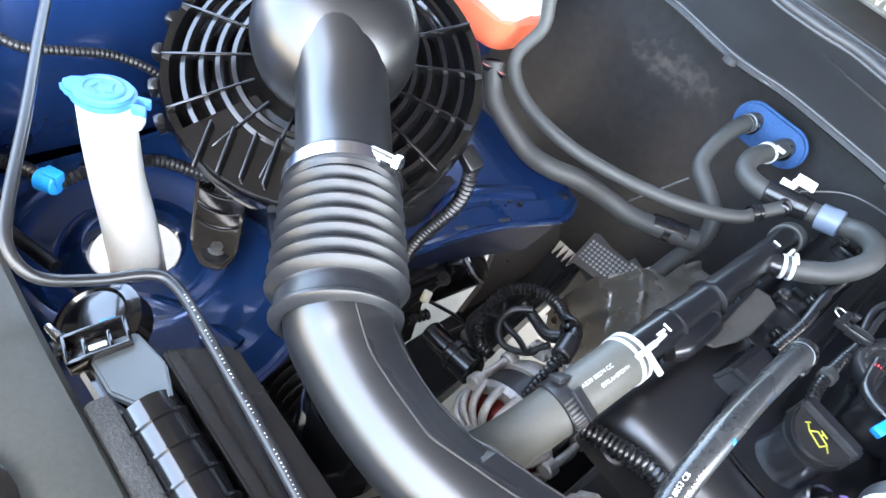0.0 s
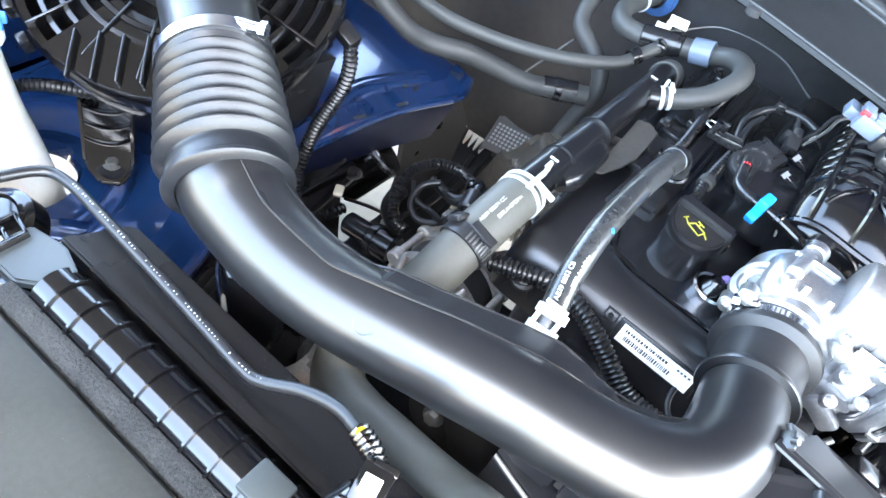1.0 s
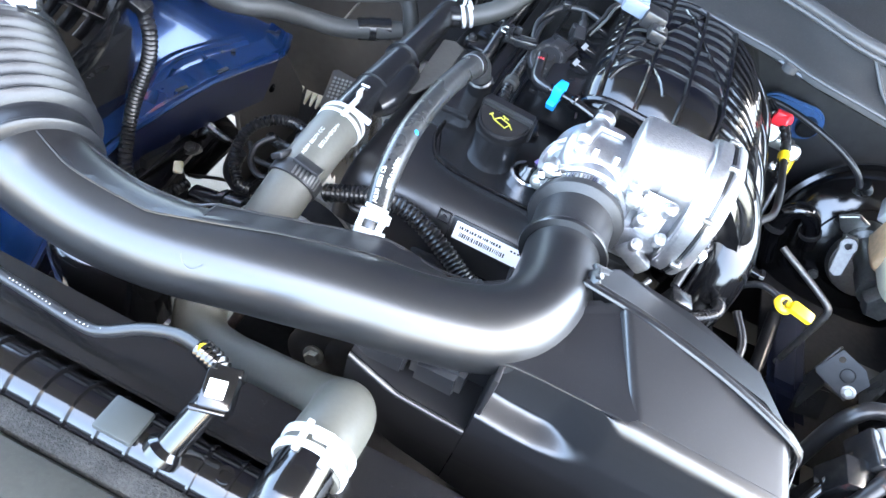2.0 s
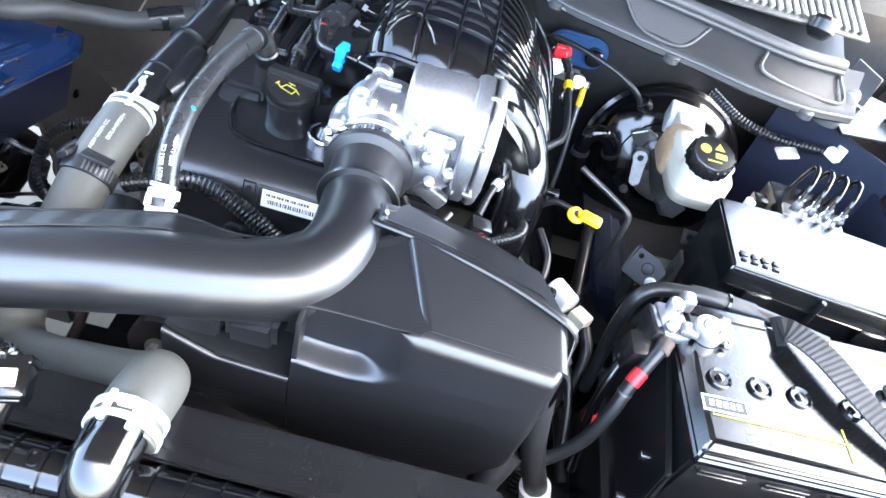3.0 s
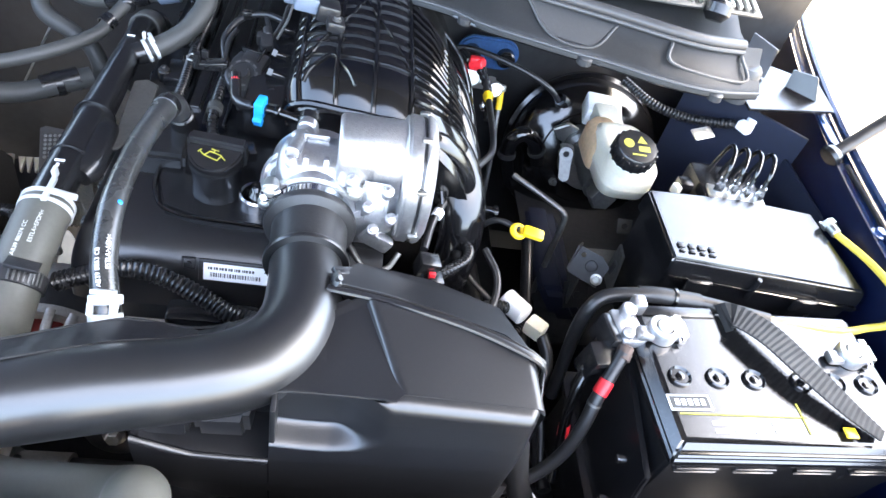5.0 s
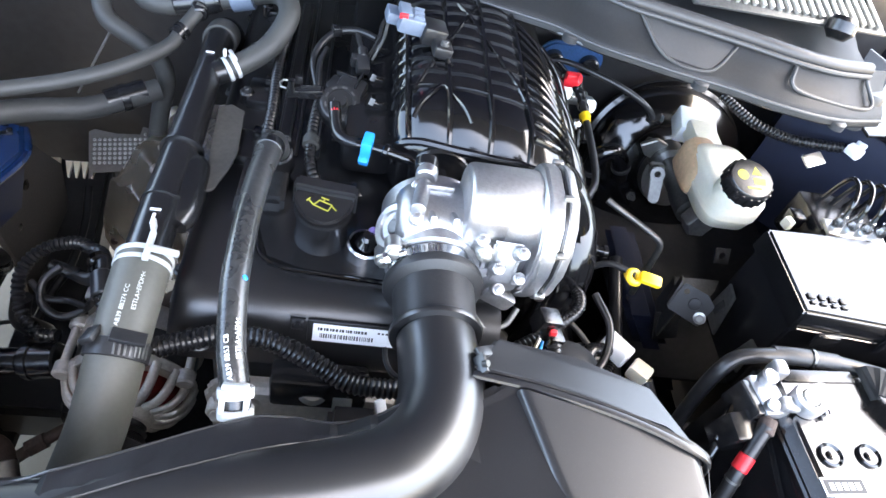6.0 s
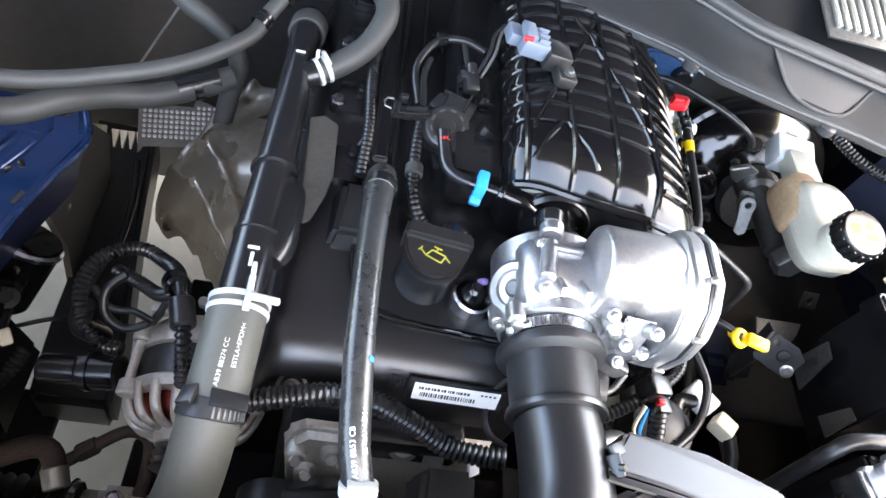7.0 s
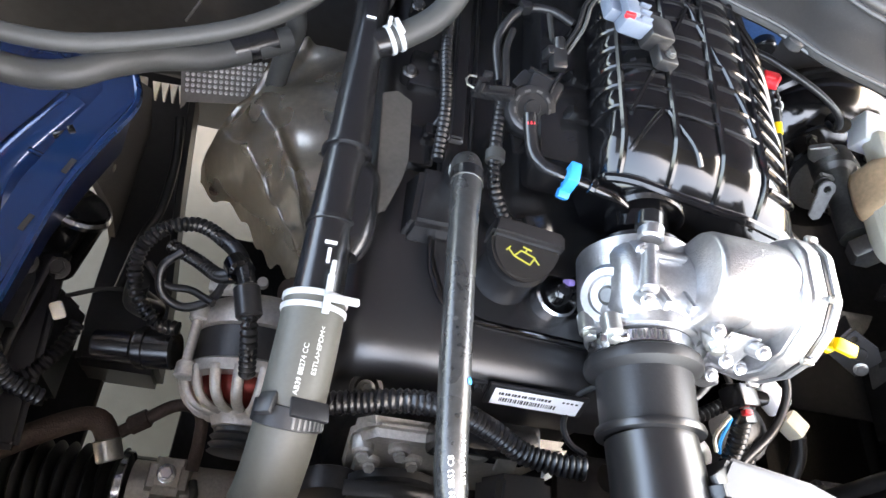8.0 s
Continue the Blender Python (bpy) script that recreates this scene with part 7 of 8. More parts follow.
part("belt", tube([(-0.09, -0.15, 0.68), (-0.03, -0.15, 0.69), (0.03, -0.15, 0.66), (0.05, -0.15, 0.60)], 0.008, 8, flat=0.3), RUBBER, eb)
part("bracket", box((0.02, -0.115, 0.80), (0.10, 0.03, 0.05), 0.006), BLACK, eb)
part("round_bolt", merge(lathe([(0.016, 0), (0.017, 0.002), (0.012, 0.006)], along((0.014, -0.120, 0.800), (0.014, -0.15, 0.86)), 24), lathe([(0.006, 0.004), (0.006, 0.012)], along((0.014, -0.120, 0.800), (0.014, -0.15, 0.86)), 6)), ZINC, eb, "bright plated washer bolt")
part("cover_block", loft([[(0.025, -0.20, 0.76), (0.085, -0.20, 0.76), (0.085, -0.14, 0.76), (0.025, -0.14, 0.76)], [(0.028, -0.195, 0.815), (0.082, -0.195, 0.815), (0.082, -0.145, 0.82), (0.032, -0.145, 0.82)]], bev=0.006), BOX, eb)
part("tab", box((0.045, -0.130, 0.800), (0.02, 0.004, 0.03), 0.001, (-30, 0, 0)), ZINC, eb)
part("tab", box((0.085, -0.135, 0.800), (0.012, 0.004, 0.02), 0.001, (-30, 0, 30)), PAPER, eb)

# ---- right side: brake booster, reservoir, fuse box, battery ----
bb = thing("brake_booster", "gloss black round brake booster on the firewall", "brake booster", (0.56, 0.45, 0.74))
BM = along((0.606, 0.515, 0.662), (0.596, 0.28, 0.757)) @ Matrix.Diagonal((1.12, 1.12, 1, 1))
part("drum", lathe([(0.10, 0.0), (0.128, 0.01), (0.130, 0.040), (0.138, 0.044), (0.1395, 0.050), (0.138, 0.056), (0.131, 0.059), (0.129, 0.066), (0.131, 0.069), (0.129, 0.073), (0.119, 0.084), (0.100, 0.096), (0.080, 0.101), (0.078, 0.105), (0.060, 0.110), (0.05, 0.112)], BM.copy(), 96), GLOSS, bb)
for k in range(4):
    part("stud", put(merge(lathe([(0.0075, 0.106), (0.0075, 0.113)], None, 6), rod((0, 0, 0.11), (0, 0, 0.124), 0.004, 10)), BM @ pose(0.066 * math.cos(radians(45 + 90 * k)), 0.066 * math.sin(radians(45 + 90 * k)), 0)), DULL, bb)
part("hub", lathe([(0.05, 0.108), (0.048, 0.13), (0.035, 0.134)], BM.copy(), 32), DULL, bb)
mc = thing("master_cylinder", "grey cast brake master cylinder with a hexagon end", "master cylinder", (0.56, 0.28, 0.77))
part("barrel", lathe([(0.030, 0), (0.030, 0.03), (0.021, 0.036), (0.021, 0.10), (0.024, 0.104), (0.024, 0.15)], along((0.563, 0.395, 0.762), (0.563, 0.208, 0.779)), 28), DULL, mc)
part("hex_end", lathe([(0.0235, 0), (0.0235, 0.022), (0.020, 0.026)], along((0.563, 0.234, 0.778), (0.564, 0.20, 0.784)), 6), DULL, mc)
EAR = along((0.517, 0.312, 0.785), (0.505, 0.270, 0.815))
part("ear", plate([(0.014 * math.cos(a), 0.014 * math.sin(a)) for a in (radians(d) for d in range(60, 301, 15))] + [(0.050, -0.010), (0.056, 0.0), (0.050, 0.010)], 0, 0.006, holes=[(0.0, 0.0, 0.006)], bev=0.0012, m=EAR @ pose(0, 0, 0, 0, 0, -78) @ Matrix.Diagonal((0.85, 0.85, 1, 1))), DULL, mc, "pale steel mounting ear with a bolt hole")
part("flange", loft([[(0.505, y, 0.785), (0.520, y, 0.765), (0.605, y, 0.735), (0.622, y, 0.745), (0.615, y, 0.765), (0.530, y, 0.80)] for y in (0.378, 0.388)], bev=0.002), ZINC, mc)
part("side_boss", loft([[(0.508, 0.338, 0.79), (0.532, 0.338, 0.79), (0.548, 0.338, 0.755), (0.53, 0.338, 0.745)], [(0.508, 0.326, 0.792), (0.532, 0.326, 0.792), (0.548, 0.326, 0.757), (0.53, 0.326, 0.747)]], bev=0.003), ZINC, mc)
hexbolt(mc, (0.519, 0.325, 0.779), (0, -1, 0.2), 0.008, 0.008, DULL)
rs = thing("brake_reservoir", "milky white brake fluid reservoir with a black screw cap", "brake reservoir", (0.57, 0.28, 0.85))


def ring_s(cx, cy, a, b, z, p=0.5, n=40):
    """A rounded rectangle as a ring of points."""
    return [(cx + a * math.copysign(abs(math.cos(t)) ** p, math.cos(t)), cy + b * math.copysign(abs(math.sin(t)) ** p, math.sin(t)), z) for t in (2 * math.pi * k / n for k in range(n))]


part("tank", loft([ring_s(0.576, 0.248, 0.030, 0.055, 0.806), ring_s(0.577, 0.246, 0.041, 0.066, 0.812), ring_s(0.578, 0.243, 0.044, 0.070, 0.840), ring_s(0.577, 0.241, 0.043, 0.069, 0.862), ring_s(0.574, 0.232, 0.036, 0.056, 0.873), ring_s(0.572, 0.230, 0.028, 0.046, 0.875)]), MILK, rs, angle=60)
part("waist", loft([ring_s(0.578, 0.2445, 0.0445, 0.0705, z) for z in (0.832, 0.8335, 0.8375, 0.839)]), MILK, rs)
part("rear_tank", loft([ring_s(0.550, 0.283, 0.018, 0.034, 0.806), ring_s(0.549, 0.283, 0.022, 0.040, 0.815), ring_s(0.551, 0.284, 0.022, 0.040, 0.850), ring_s(0.554, 0.286, 0.018, 0.032, 0.864)]), AMBER, rs, "amber-stained rear chamber of the reservoir", angle=75)
part("neck", lathe([(0.028, 0), (0.028, 0.016), (0.024, 0.020)], pose(0.560, 0.192, 0.868, 14, 0, 0), 32), MILK, rs)
part("rear_block", box((0.582, 0.392, 0.828), (0.062, 0.050, 0.036), 0.004, (10, 0, -8)), WHITE, rs, "white square reservoir inlet")
part("strut", box((0.578, 0.335, 0.838), (0.044, 0.09, 0.034), 0.008), MILK, rs)
part("spout", box((0.618, 0.235, 0.862), (0.014, 0.022, 0.014), 0.003), MILK, rs)
RC = pose(0.558, 0.182, 0.892, 14, 0, 0) @ Matrix.Diagonal((0.94, 0.94, 0.95, 1))
part("cap", lathe([(0.030, 0), (0.034, 0.002), (0.034, 0.022), (0.031, 0.026), (0.024, 0.0265)], RC.copy(), 36), BLACK, rs, "black ribbed screw cap with yellow warning signs")
for k in range(18):
    part("cap_rib", put(box((0.0345, 0, 0.012), (0.003, 0.005, 0.020), 0.001), RC @ pose(0, 0, 0, 0, 0, 20 * k)), BLACK, rs)
part("cap_signs", put(merge(lathe([(0.0085, 0.0263), (0.0085, 0.0270)], pose(-0.014, 0.004, 0), 20), put(plate([(-0.008, -0.006), (0.008, -0.006), (0.0, 0.008)], 0.0263, 0.0270), pose(0.008, 0.012, 0)), put(box((0.010, -0.005, 0.0266), (0.018, 0.010, 0.0008), 0.0), pose(0, 0, 0)), box((0.0, -0.017, 0.0266), (0.022, 0.0025, 0.0008), 0)), RC.copy()), YPRINT, rs)

bp_ = thing("brake_pipe", "bent steel brake pipe in front of the booster", "brake pipe", (0.49, 0.2, 0.76))
part("pipe", tube([(0.412, 0.226, 0.795), (0.424, 0.218, 0.792), (0.460, 0.201, 0.781), (0.492, 0.184, 0.770), (0.500, 0.179, 0.762), (0.501, 0.176, 0.748), (0.497, 0.168, 0.69), (0.492, 0.157, 0.607), (0.488, 0.15, 0.52)], 0.0049, 12), DULL, bp_)
ds = thing("dipstick", "yellow dipstick handle on a thin tube", "dipstick", (0.385, 0.02, 0.87))
part("handle", merge(lathe([(0.0075 + 0.0042 * math.cos(a), 0.0042 * math.sin(a)) for a in (2 * math.pi * k / 10 for k in range(11))], pose(0.374, 0.022, 0.868, 20, 10, 0), 24, cap=False), box((0.393, 0.018, 0.871), (0.028, 0.015, 0.010), 0.0035, (20, 6, -12)), rod((0.374, 0.026, 0.868), (0.373, 0.034, 0.858), 0.006, 12, 0.001)), YELLOW, ds, "yellow plastic ring with a pull tongue")
part("tube", tube([(0.376, 0.024, 0.870), (0.345, 0.045, 0.86), (0.32, 0.06, 0.80), (0.30, 0.07, 0.70)], 0.004, 10), CABLE, ds)

# vacuum hose, red connector and sensor by the firewall
yr = thing("dipstick", "thin steel transmission dipstick tube with a yellow top", "dipstick", (0.407, 0.42, 0.8))
part("tube", tube([(0.407, 0.422, 0.80), (0.408, 0.40, 0.76), (0.41, 0.37, 0.70), (0.41, 0.34, 0.62)], 0.0045, 10), DULL, yr)
part("top", rod((0.4065, 0.428, 0.815), (0.4075, 0.415, 0.785), 0.0058, 12, 0.001), YELLOW, yr, "yellow painted top")
part("head", rod((0.406, 0.432, 0.826), (0.4065, 0.427, 0.815), 0.0085, 14, 0.002), ZINC, yr)
vh = thing("vacuum_hose", "black vacuum hose from manifold to booster", "hose", (0.42, 0.3, 0.88))
part("hose", tube([(0.30, 0.40, 0.90), (0.335, 0.395, 0.905), (0.38, 0.375, 0.905), (0.43, 0.36, 0.895), (0.47, 0.355, 0.875), (0.495, 0.365, 0.845), (0.50, 0.39, 0.83)], 0.0046, 14), CABLE, vh)
part("valve_elbow", tube([(0.452, 0.350, 0.675, 0.013), (0.440, 0.353, 0.705, 0.013), (0.430, 0.355, 0.740, 0.0135), (0.432, 0.355, 0.768, 0.0135), (0.448, 0.357, 0.782, 0.0135), (0.468, 0.360, 0.772, 0.0135), (0.484, 0.366, 0.745, 0.014), (0.496, 0.375, 0.715, 0.014)], 0.0135, 24), GLOSS, vh, "glossy moulded rubber elbow")
part("elbow_band", band((0.4305, 0.3545, 0.732), (0.4297, 0.355, 0.742), 0.0142, 0.002), RUBBER, vh)
part("elbow_band", band((0.482, 0.365, 0.749), (0.486, 0.367, 0.741), 0.0145, 0.002), RUBBER, vh)
part("elbow", tube([(0.49, 0.36, 0.86), (0.505, 0.375, 0.845), (0.51, 0.40, 0.83)], 0.0105, 16), GLOSS, vh)
v2 = thing("fuel_line", "black line bending down beside the manifold", "fuel line", (0.37, 0.2, 0.9))
part("line", tube([(0.345, 0.345, 0.905), (0.3525, 0.295, 0.888), (0.357, 0.240, 0.877), (0.357, 0.200, 0.871), (0.351, 0.172, 0.871), (0.338, 0.148, 0.876), (0.309, 0.10, 0.884), (0.279, 0.055, 0.877), (0.262, 0.02, 0.868), (0.252, -0.02, 0.860)], 0.0050, 12), CABLE, v2)
part("yellow_band", rod((0.3520, 0.298, 0.889), (0.3536, 0.284, 0.8855), 0.0062, 14), YELLOW, v2)
part("clip", merge(rod((0.271, 0.038, 0.873), (0.266, 0.028, 0.8705), 0.0072, 12, 0.001)), PAPER, v2)
rc = thing("red_connector", "red and black connector with a yellow band", "connector", (0.335, 0.345, 0.90))
part("red_body", merge(rod((0.325, 0.350, 0.905), (0.345, 0.340, 0.912), 0.0105, 14, 0.002), box((0.333, 0.345, 0.915), (0.022, 0.012, 0.010), 0.002)), RED, rc)
part("stem", tube([(0.340, 0.340, 0.905), (0.350, 0.320, 0.895), (0.356, 0.30, 0.882), (0.358, 0.27, 0.86)], 0.007, 12, wave=(0.010, 0.0015)), BLACK, rc)
part("yellow_band", rod((0.3545, 0.303, 0.884), (0.3555, 0.297, 0.881), 0.0082, 14), YELLOW, rc)
part("back", rod((0.325, 0.352, 0.906), (0.310, 0.372, 0.91), 0.010, 14, 0.002), BLACK, rc)
sw_ = thing("vacuum_switch", "small pale metal sensor below the red connector", "sensor", (0.36, 0.36, 0.86))
part("body", merge(rod((0.335, 0.385, 0.865), (0.335, 0.36, 0.875), 0.016, 20, 0.003), rod((0.375, 0.365, 0.858), (0.375, 0.345, 0.868), 0.013, 20, 0.003), box((0.355, 0.375, 0.86), (0.05, 0.02, 0.018), 0.004)), ZINC, sw_)
part("pipe_elbow", tube([(0.296, 0.402, 0.880, 0.010), (0.308, 0.395, 0.876, 0.0115), (0.322, 0.382, 0.862, 0.012), (0.330, 0.372, 0.838, 0.0115), (0.332, 0.368, 0.81, 0.011)], 0.0115, 20), ZINC, sw_, "pale grey pipe elbow")
part("nut", lathe([(0.009, 0), (0.009, 0.01), (0.006, 0.012)], along((0.36, 0.33, 0.845), (0.358, 0.30, 0.86)), 6), STEEL, sw_)

# looms and plugs right of the throttle body
tl = thing("throttle_loom", "black looms and plugs under the throttle body", "wiring", (0.26, -0.05, 0.85))
part("plug", merge(box((0.252, -0.058, 0.872), (0.026, 0.022, 0.026), 0.003, (0, 15, 10)), box((0.262, -0.070, 0.860), (0.018, 0.02, 0.018), 0.002, (0, 15, 10))), BLACK, tl)
part("red_lock", box((0.258, -0.072, 0.872), (0.008, 0.005, 0.008), 0.001), RED, tl)
part("pale_wire", tube([(0.245, -0.075, 0.865), (0.24, -0.09, 0.845), (0.25, -0.10, 0.83)], 0.0020, 8), MILK, tl)
part("pale_wire", tube([(0.25, -0.075, 0.86), (0.248, -0.092, 0.842), (0.257, -0.10, 0.825)], 0.0018, 8), CLIPBLUE, tl)
part("loom", tube([(0.262, -0.075, 0.86), (0.268, -0.10, 0.83), (0.262, -0.125, 0.80), (0.24, -0.15, 0.76)], 0.0085, 14, wave=(0.006, 0.002)), LOOM, tl)
part("loom", tube([(0.20, -0.085, 0.835), (0.24, -0.065, 0.84), (0.28, -0.04, 0.845), (0.31, -0.01, 0.84), (0.315, 0.02, 0.83), (0.30, 0.03, 0.80)], 0.0065, 12, wave=(0.006, 0.0018)), LOOM, tl)
part("loom", tube([(0.30, -0.12, 0.80), (0.33, -0.06, 0.78), (0.36, -0.01, 0.75), (0.39, 0.0, 0.74)], 0.0085, 12, wave=(0.006, 0.002)), LOOM, tl)
part("round_tank", lathe([(0.03, 0), (0.036, 0.004), (0.036, 0.05), (0.025, 0.055)], pose(0.31, -0.06, 0.74), 28), DARK, tl)
part("cable", tube([(0.30, -0.10, 0.80), (0.345, -0.06, 0.80), (0.355, -0.02, 0.82), (0.34, 0.02, 0.83)], 0.005, 10), CABLE, tl)
part("hose_elbow", tube([(0.22, -0.10, 0.80), (0.25, -0.09, 0.79), (0.27, -0.10, 0.76), (0.27, -0.13, 0.70)], 0.016, 18), ZINC, tl)
wc = thing("white_connector", "white inline plug with a paper tag on a loom", "connector", (0.41, 0.01, 0.73))
part("tag", rod((0.392, 0.022, 0.735), (0.418, -0.008, 0.735), 0.0165, 16, 0.002), PAPER, wc)
part("plug", box((0.432, -0.025, 0.732), (0.024, 0.028, 0.024), 0.004, (0, 0, 48)), MILK, wc)
part("tail", tube([(0.440, -0.035, 0.730), (0.45, -0.06, 0.71), (0.445, -0.09, 0.68), (0.42, -0.12, 0.62)], 0.009, 12), CABLE, wc)

# brackets on the inner wing
bk = thing("fuse_box_bracket", "dull steel bracket holding the fuse box", "bracket", (0.53, 0.07, 0.75))
part("ear", plate([(-0.022, -0.022), (0.022, -0.022), (0.022, 0.022), (-0.022, 0.022)], 0, 0.003, holes=[(0.0, 0.0, 0.006)], m=pose(0.543, 0.113, 0.655, 55, 0, 10)), DARK, bk)
hexbolt(bk, (0.543, 0.110, 0.657), (0, -0.8, 0.6), 0.007, 0.005, DARK)
BKM = along((0.522, 0.072, 0.772), (0.487, 0.018, 0.812))
part("plate", plate([(-0.030, -0.026), (0.020, -0.028), (0.024, 0.006), (0.008, 0.016), (-0.026, 0.016)], 0, 0.003, holes=[(-0.018, 0.006, 0.004), (0.015, -0.018, 0.003)], bev=0.0008, m=BKM), DARK, bk)
part("emboss", lathe([(0.009, 0.003), (0.008, 0.005), (0.003, 0.0055)], BKM @ pose(0.0, -0.004, 0), 24), DARK, bk)
part("flange", put(box((-0.004, -0.028, -0.012), (0.048, 0.003, 0.026), 0.001, (0, 0, -2)), BKM.copy()), DARK, bk)
part("web", put(box((-0.030, -0.005, -0.020), (0.003, 0.04, 0.042), 0.001), BKM.copy()), DARK, bk)
hexbolt(bk, tuple(BKM @ Vector((0.015, -0.018, 0.003))), tuple(BKM.to_3x3() @ Vector((0, 0, 1))), 0.006, 0.005, ZINC)
part("nut_plate", plate([(-0.012, -0.012), (0.012, -0.012), (0.012, 0.012), (-0.012, 0.012)], 0, 0.003, holes=[(0, 0, 0.005)], m=pose(0.60, 0.175, 0.76, 50, 0, 0)), STEEL, bk)

part("channel", loft([[(0.523, 0.089, 0.716), (0.546, 0.082, 0.716), (0.600, 0.138, 0.716), (0.615, 0.160, 0.716), (0.539, 0.158, 0.716)], [(0.523, 0.089, 0.720), (0.546, 0.082, 0.720), (0.600, 0.138, 0.720), (0.615, 0.160, 0.720), (0.539, 0.158, 0.720)]], bev=0.001), DULL, bk, "dull steel channel under the fuse box")
part("channel_wall", loft([[(0.521, 0.089, z), (0.537, 0.158, z), (0.540, 0.158, z), (0.524, 0.089, z)] for z in (0.655, 0.722)], bev=0.001), DULL, bk)
part("slot_plate", loft([[(x, 0.074, 0.754), (x, 0.070, 0.821), (x, 0.047, 0.818), (x, 0.032, 0.752)] for x in (0.544, 0.548)], bev=0.001), DULL, bk)
part("slot", box((0.5435, 0.056, 0.785), (0.002, 0.010, 0.026), 0.0008, (10, 0, 0)), INK, bk)
part("front_plate", loft([[(x, -0.012, 0.774), (x, -0.020, 0.825), (x, -0.036, 0.827), (x, -0.040, 0.775)] for x in (0.540, 0.544)], bev=0.001), DULL, bk)
fb = thing("fuse_box", "black plastic fuse box with a glossy lid", "fuse box", (0.685, 0.03, 0.82))
fo = [(0.557, -0.036), (0.818, -0.062), (0.806, 0.092), (0.70, 0.105), (0.557, 0.100)]
part("lid", loft([[(x, y, 0.868) for x, y in fo], [(x * 0.995 + 0.003, y * 0.98 + 0.0005, 0.897) for x, y in fo], [(x * 0.985 + 0.010, y * 0.93 + 0.002, 0.905) for x, y in fo]], bev=0.003), LIDM, fb)
fi = [(0.562, -0.030), (0.812, -0.056), (0.80, 0.086), (0.562, 0.094)]
part("base", loft([[(x * 0.97 + 0.02, y * 0.9, 0.72) for x, y in fi], [(x, y, 0.80) for x, y in fi], [(x, y, 0.869) for x, y in fi]], bev=0.003), BLACK, fb)
for k in range(4):
    x, y = 0.574 + 0.0135 * k, -0.012 - 0.0012 * k
    part("lid_sign", merge(box((x, y + 0.0035, 0.9066), (0.0100 - 0.002 * (k % 2), 0.0080, 0.0016), 0.0004), box((x - 0.001, y - 0.0055, 0.9066), (0.0070 + 0.002 * (k % 2), 0.0050, 0.0016), 0.0004)), BOX, fb)
part("lid_seam", tube([(0.560, -0.0385, 0.8785), (0.68, -0.0505, 0.8785), (0.816, -0.0640, 0.8785)], 0.0016, 8, 0.02), GLOSS, fb)
for x in (0.60, 0.745):
    part("latch", merge(box((x, -0.046 - 0.1 * (x - 0.6), 0.872), (0.034, 0.006, 0.022), 0.002), box((x, -0.049 - 0.1 * (x - 0.6), 0.880), (0.024, 0.003, 0.005), 0.001)), BLACK, fb)
part("rib", rod((0.672, -0.049, 0.862), (0.672, -0.049, 0.900), 0.004, 10, 0.001), BLACK, fb)

bt = thing("battery", "black car battery with a dusty lid and printed label", "battery", (0.635, -0.2, 0.8))
part("case", loft([[(0.497, -0.278, 0.72), (0.768, -0.286, 0.72), (0.768, -0.115, 0.72), (0.497, -0.110, 0.72)], [(0.493, -0.286, 0.875), (0.772, -0.294, 0.875), (0.772, -0.110, 0.875), (0.493, -0.106, 0.875)]], bev=0.004), BLACK, bt)
part("lid", loft([[(0.488, -0.292, 0.872), (0.777, -0.300, 0.872), (0.777, -0.106, 0.872), (0.488, -0.101, 0.872)], [(0.488, -0.292, 0.884), (0.777, -0.300, 0.884), (0.777, -0.106, 0.884), (0.488, -0.101, 0.884)], [(0.500, -0.277, 0.898), (0.766, -0.286, 0.898), (0.768, -0.118, 0.898), (0.500, -0.113, 0.898)]], bev=0.003), LIDM, bt)
part("lid_bead", tube([(0.494, -0.2875, 0.8905), (0.60, -0.2905, 0.8905), (0.772, -0.2955, 0.8905)], 0.002, 8, 0.02), GLOSS, bt)
part("rear_well", box((0.548, -0.118, 0.8985), (0.085, 0.014, 0.004), 0.001), BLACK, bt)
for k, x in enumerate((0.520, 0.562, 0.604, 0.66, 0.70, 0.74)):
    part("cell_cap", lathe([(0.0125, 0), (0.0125, 0.003), (0.011, 0.0045), (0.009, 0.002), (0.0045, 0.002), (0.0045, 0.004), (0.002, 0.0045)], pose(x, -0.205 - 0.028 * (x - 0.52), 0.8975), 24), GLOSS, bt)
for x in (0.527, 0.591, 0.659, 0.726):
    for z in (0.8605, 0.8535):
        part("slot", box((x, -0.2870 - 0.029 * (x - 0.493), z), (0.046, 0.0055, 0.0026), 0.0010, (12, 0, -1.7)), BLACK, bt)
lb = part("label", put(merge(box((0.520, -0.236, 0.8986), (0.046, 0.018, 0.0006), 0)), pose(0, 0, 0)), PAPER, bt, "white framed maker's plate as plain bars")
part("plate_face", box((0.520, -0.236, 0.8990), (0.042, 0.014, 0.0006), 0), INK, lb)
part("plate_print", merge(*[box((0.506 + 0.007 * k, -0.236, 0.8995), (0.0045, 0.007, 0.0005), 0) for k in range(5)]), PAPER, lb)
part("yellow_line", merge(box((0.575, -0.2505, 0.8987), (0.14, 0.0018, 0.0006), 0, (0, 0, -1.7)), box((0.640, -0.254, 0.8987), (0.0018, 0.036, 0.0006), 0)), YPRINT, bt)
part("print", merge(*[box((0.545 + 0.022 * (k % 4), -0.2595 - 0.009 * (k // 4), 0.8987), (0.018, 0.004, 0.0005), 0) for k in range(8)]), PAPER, bt)
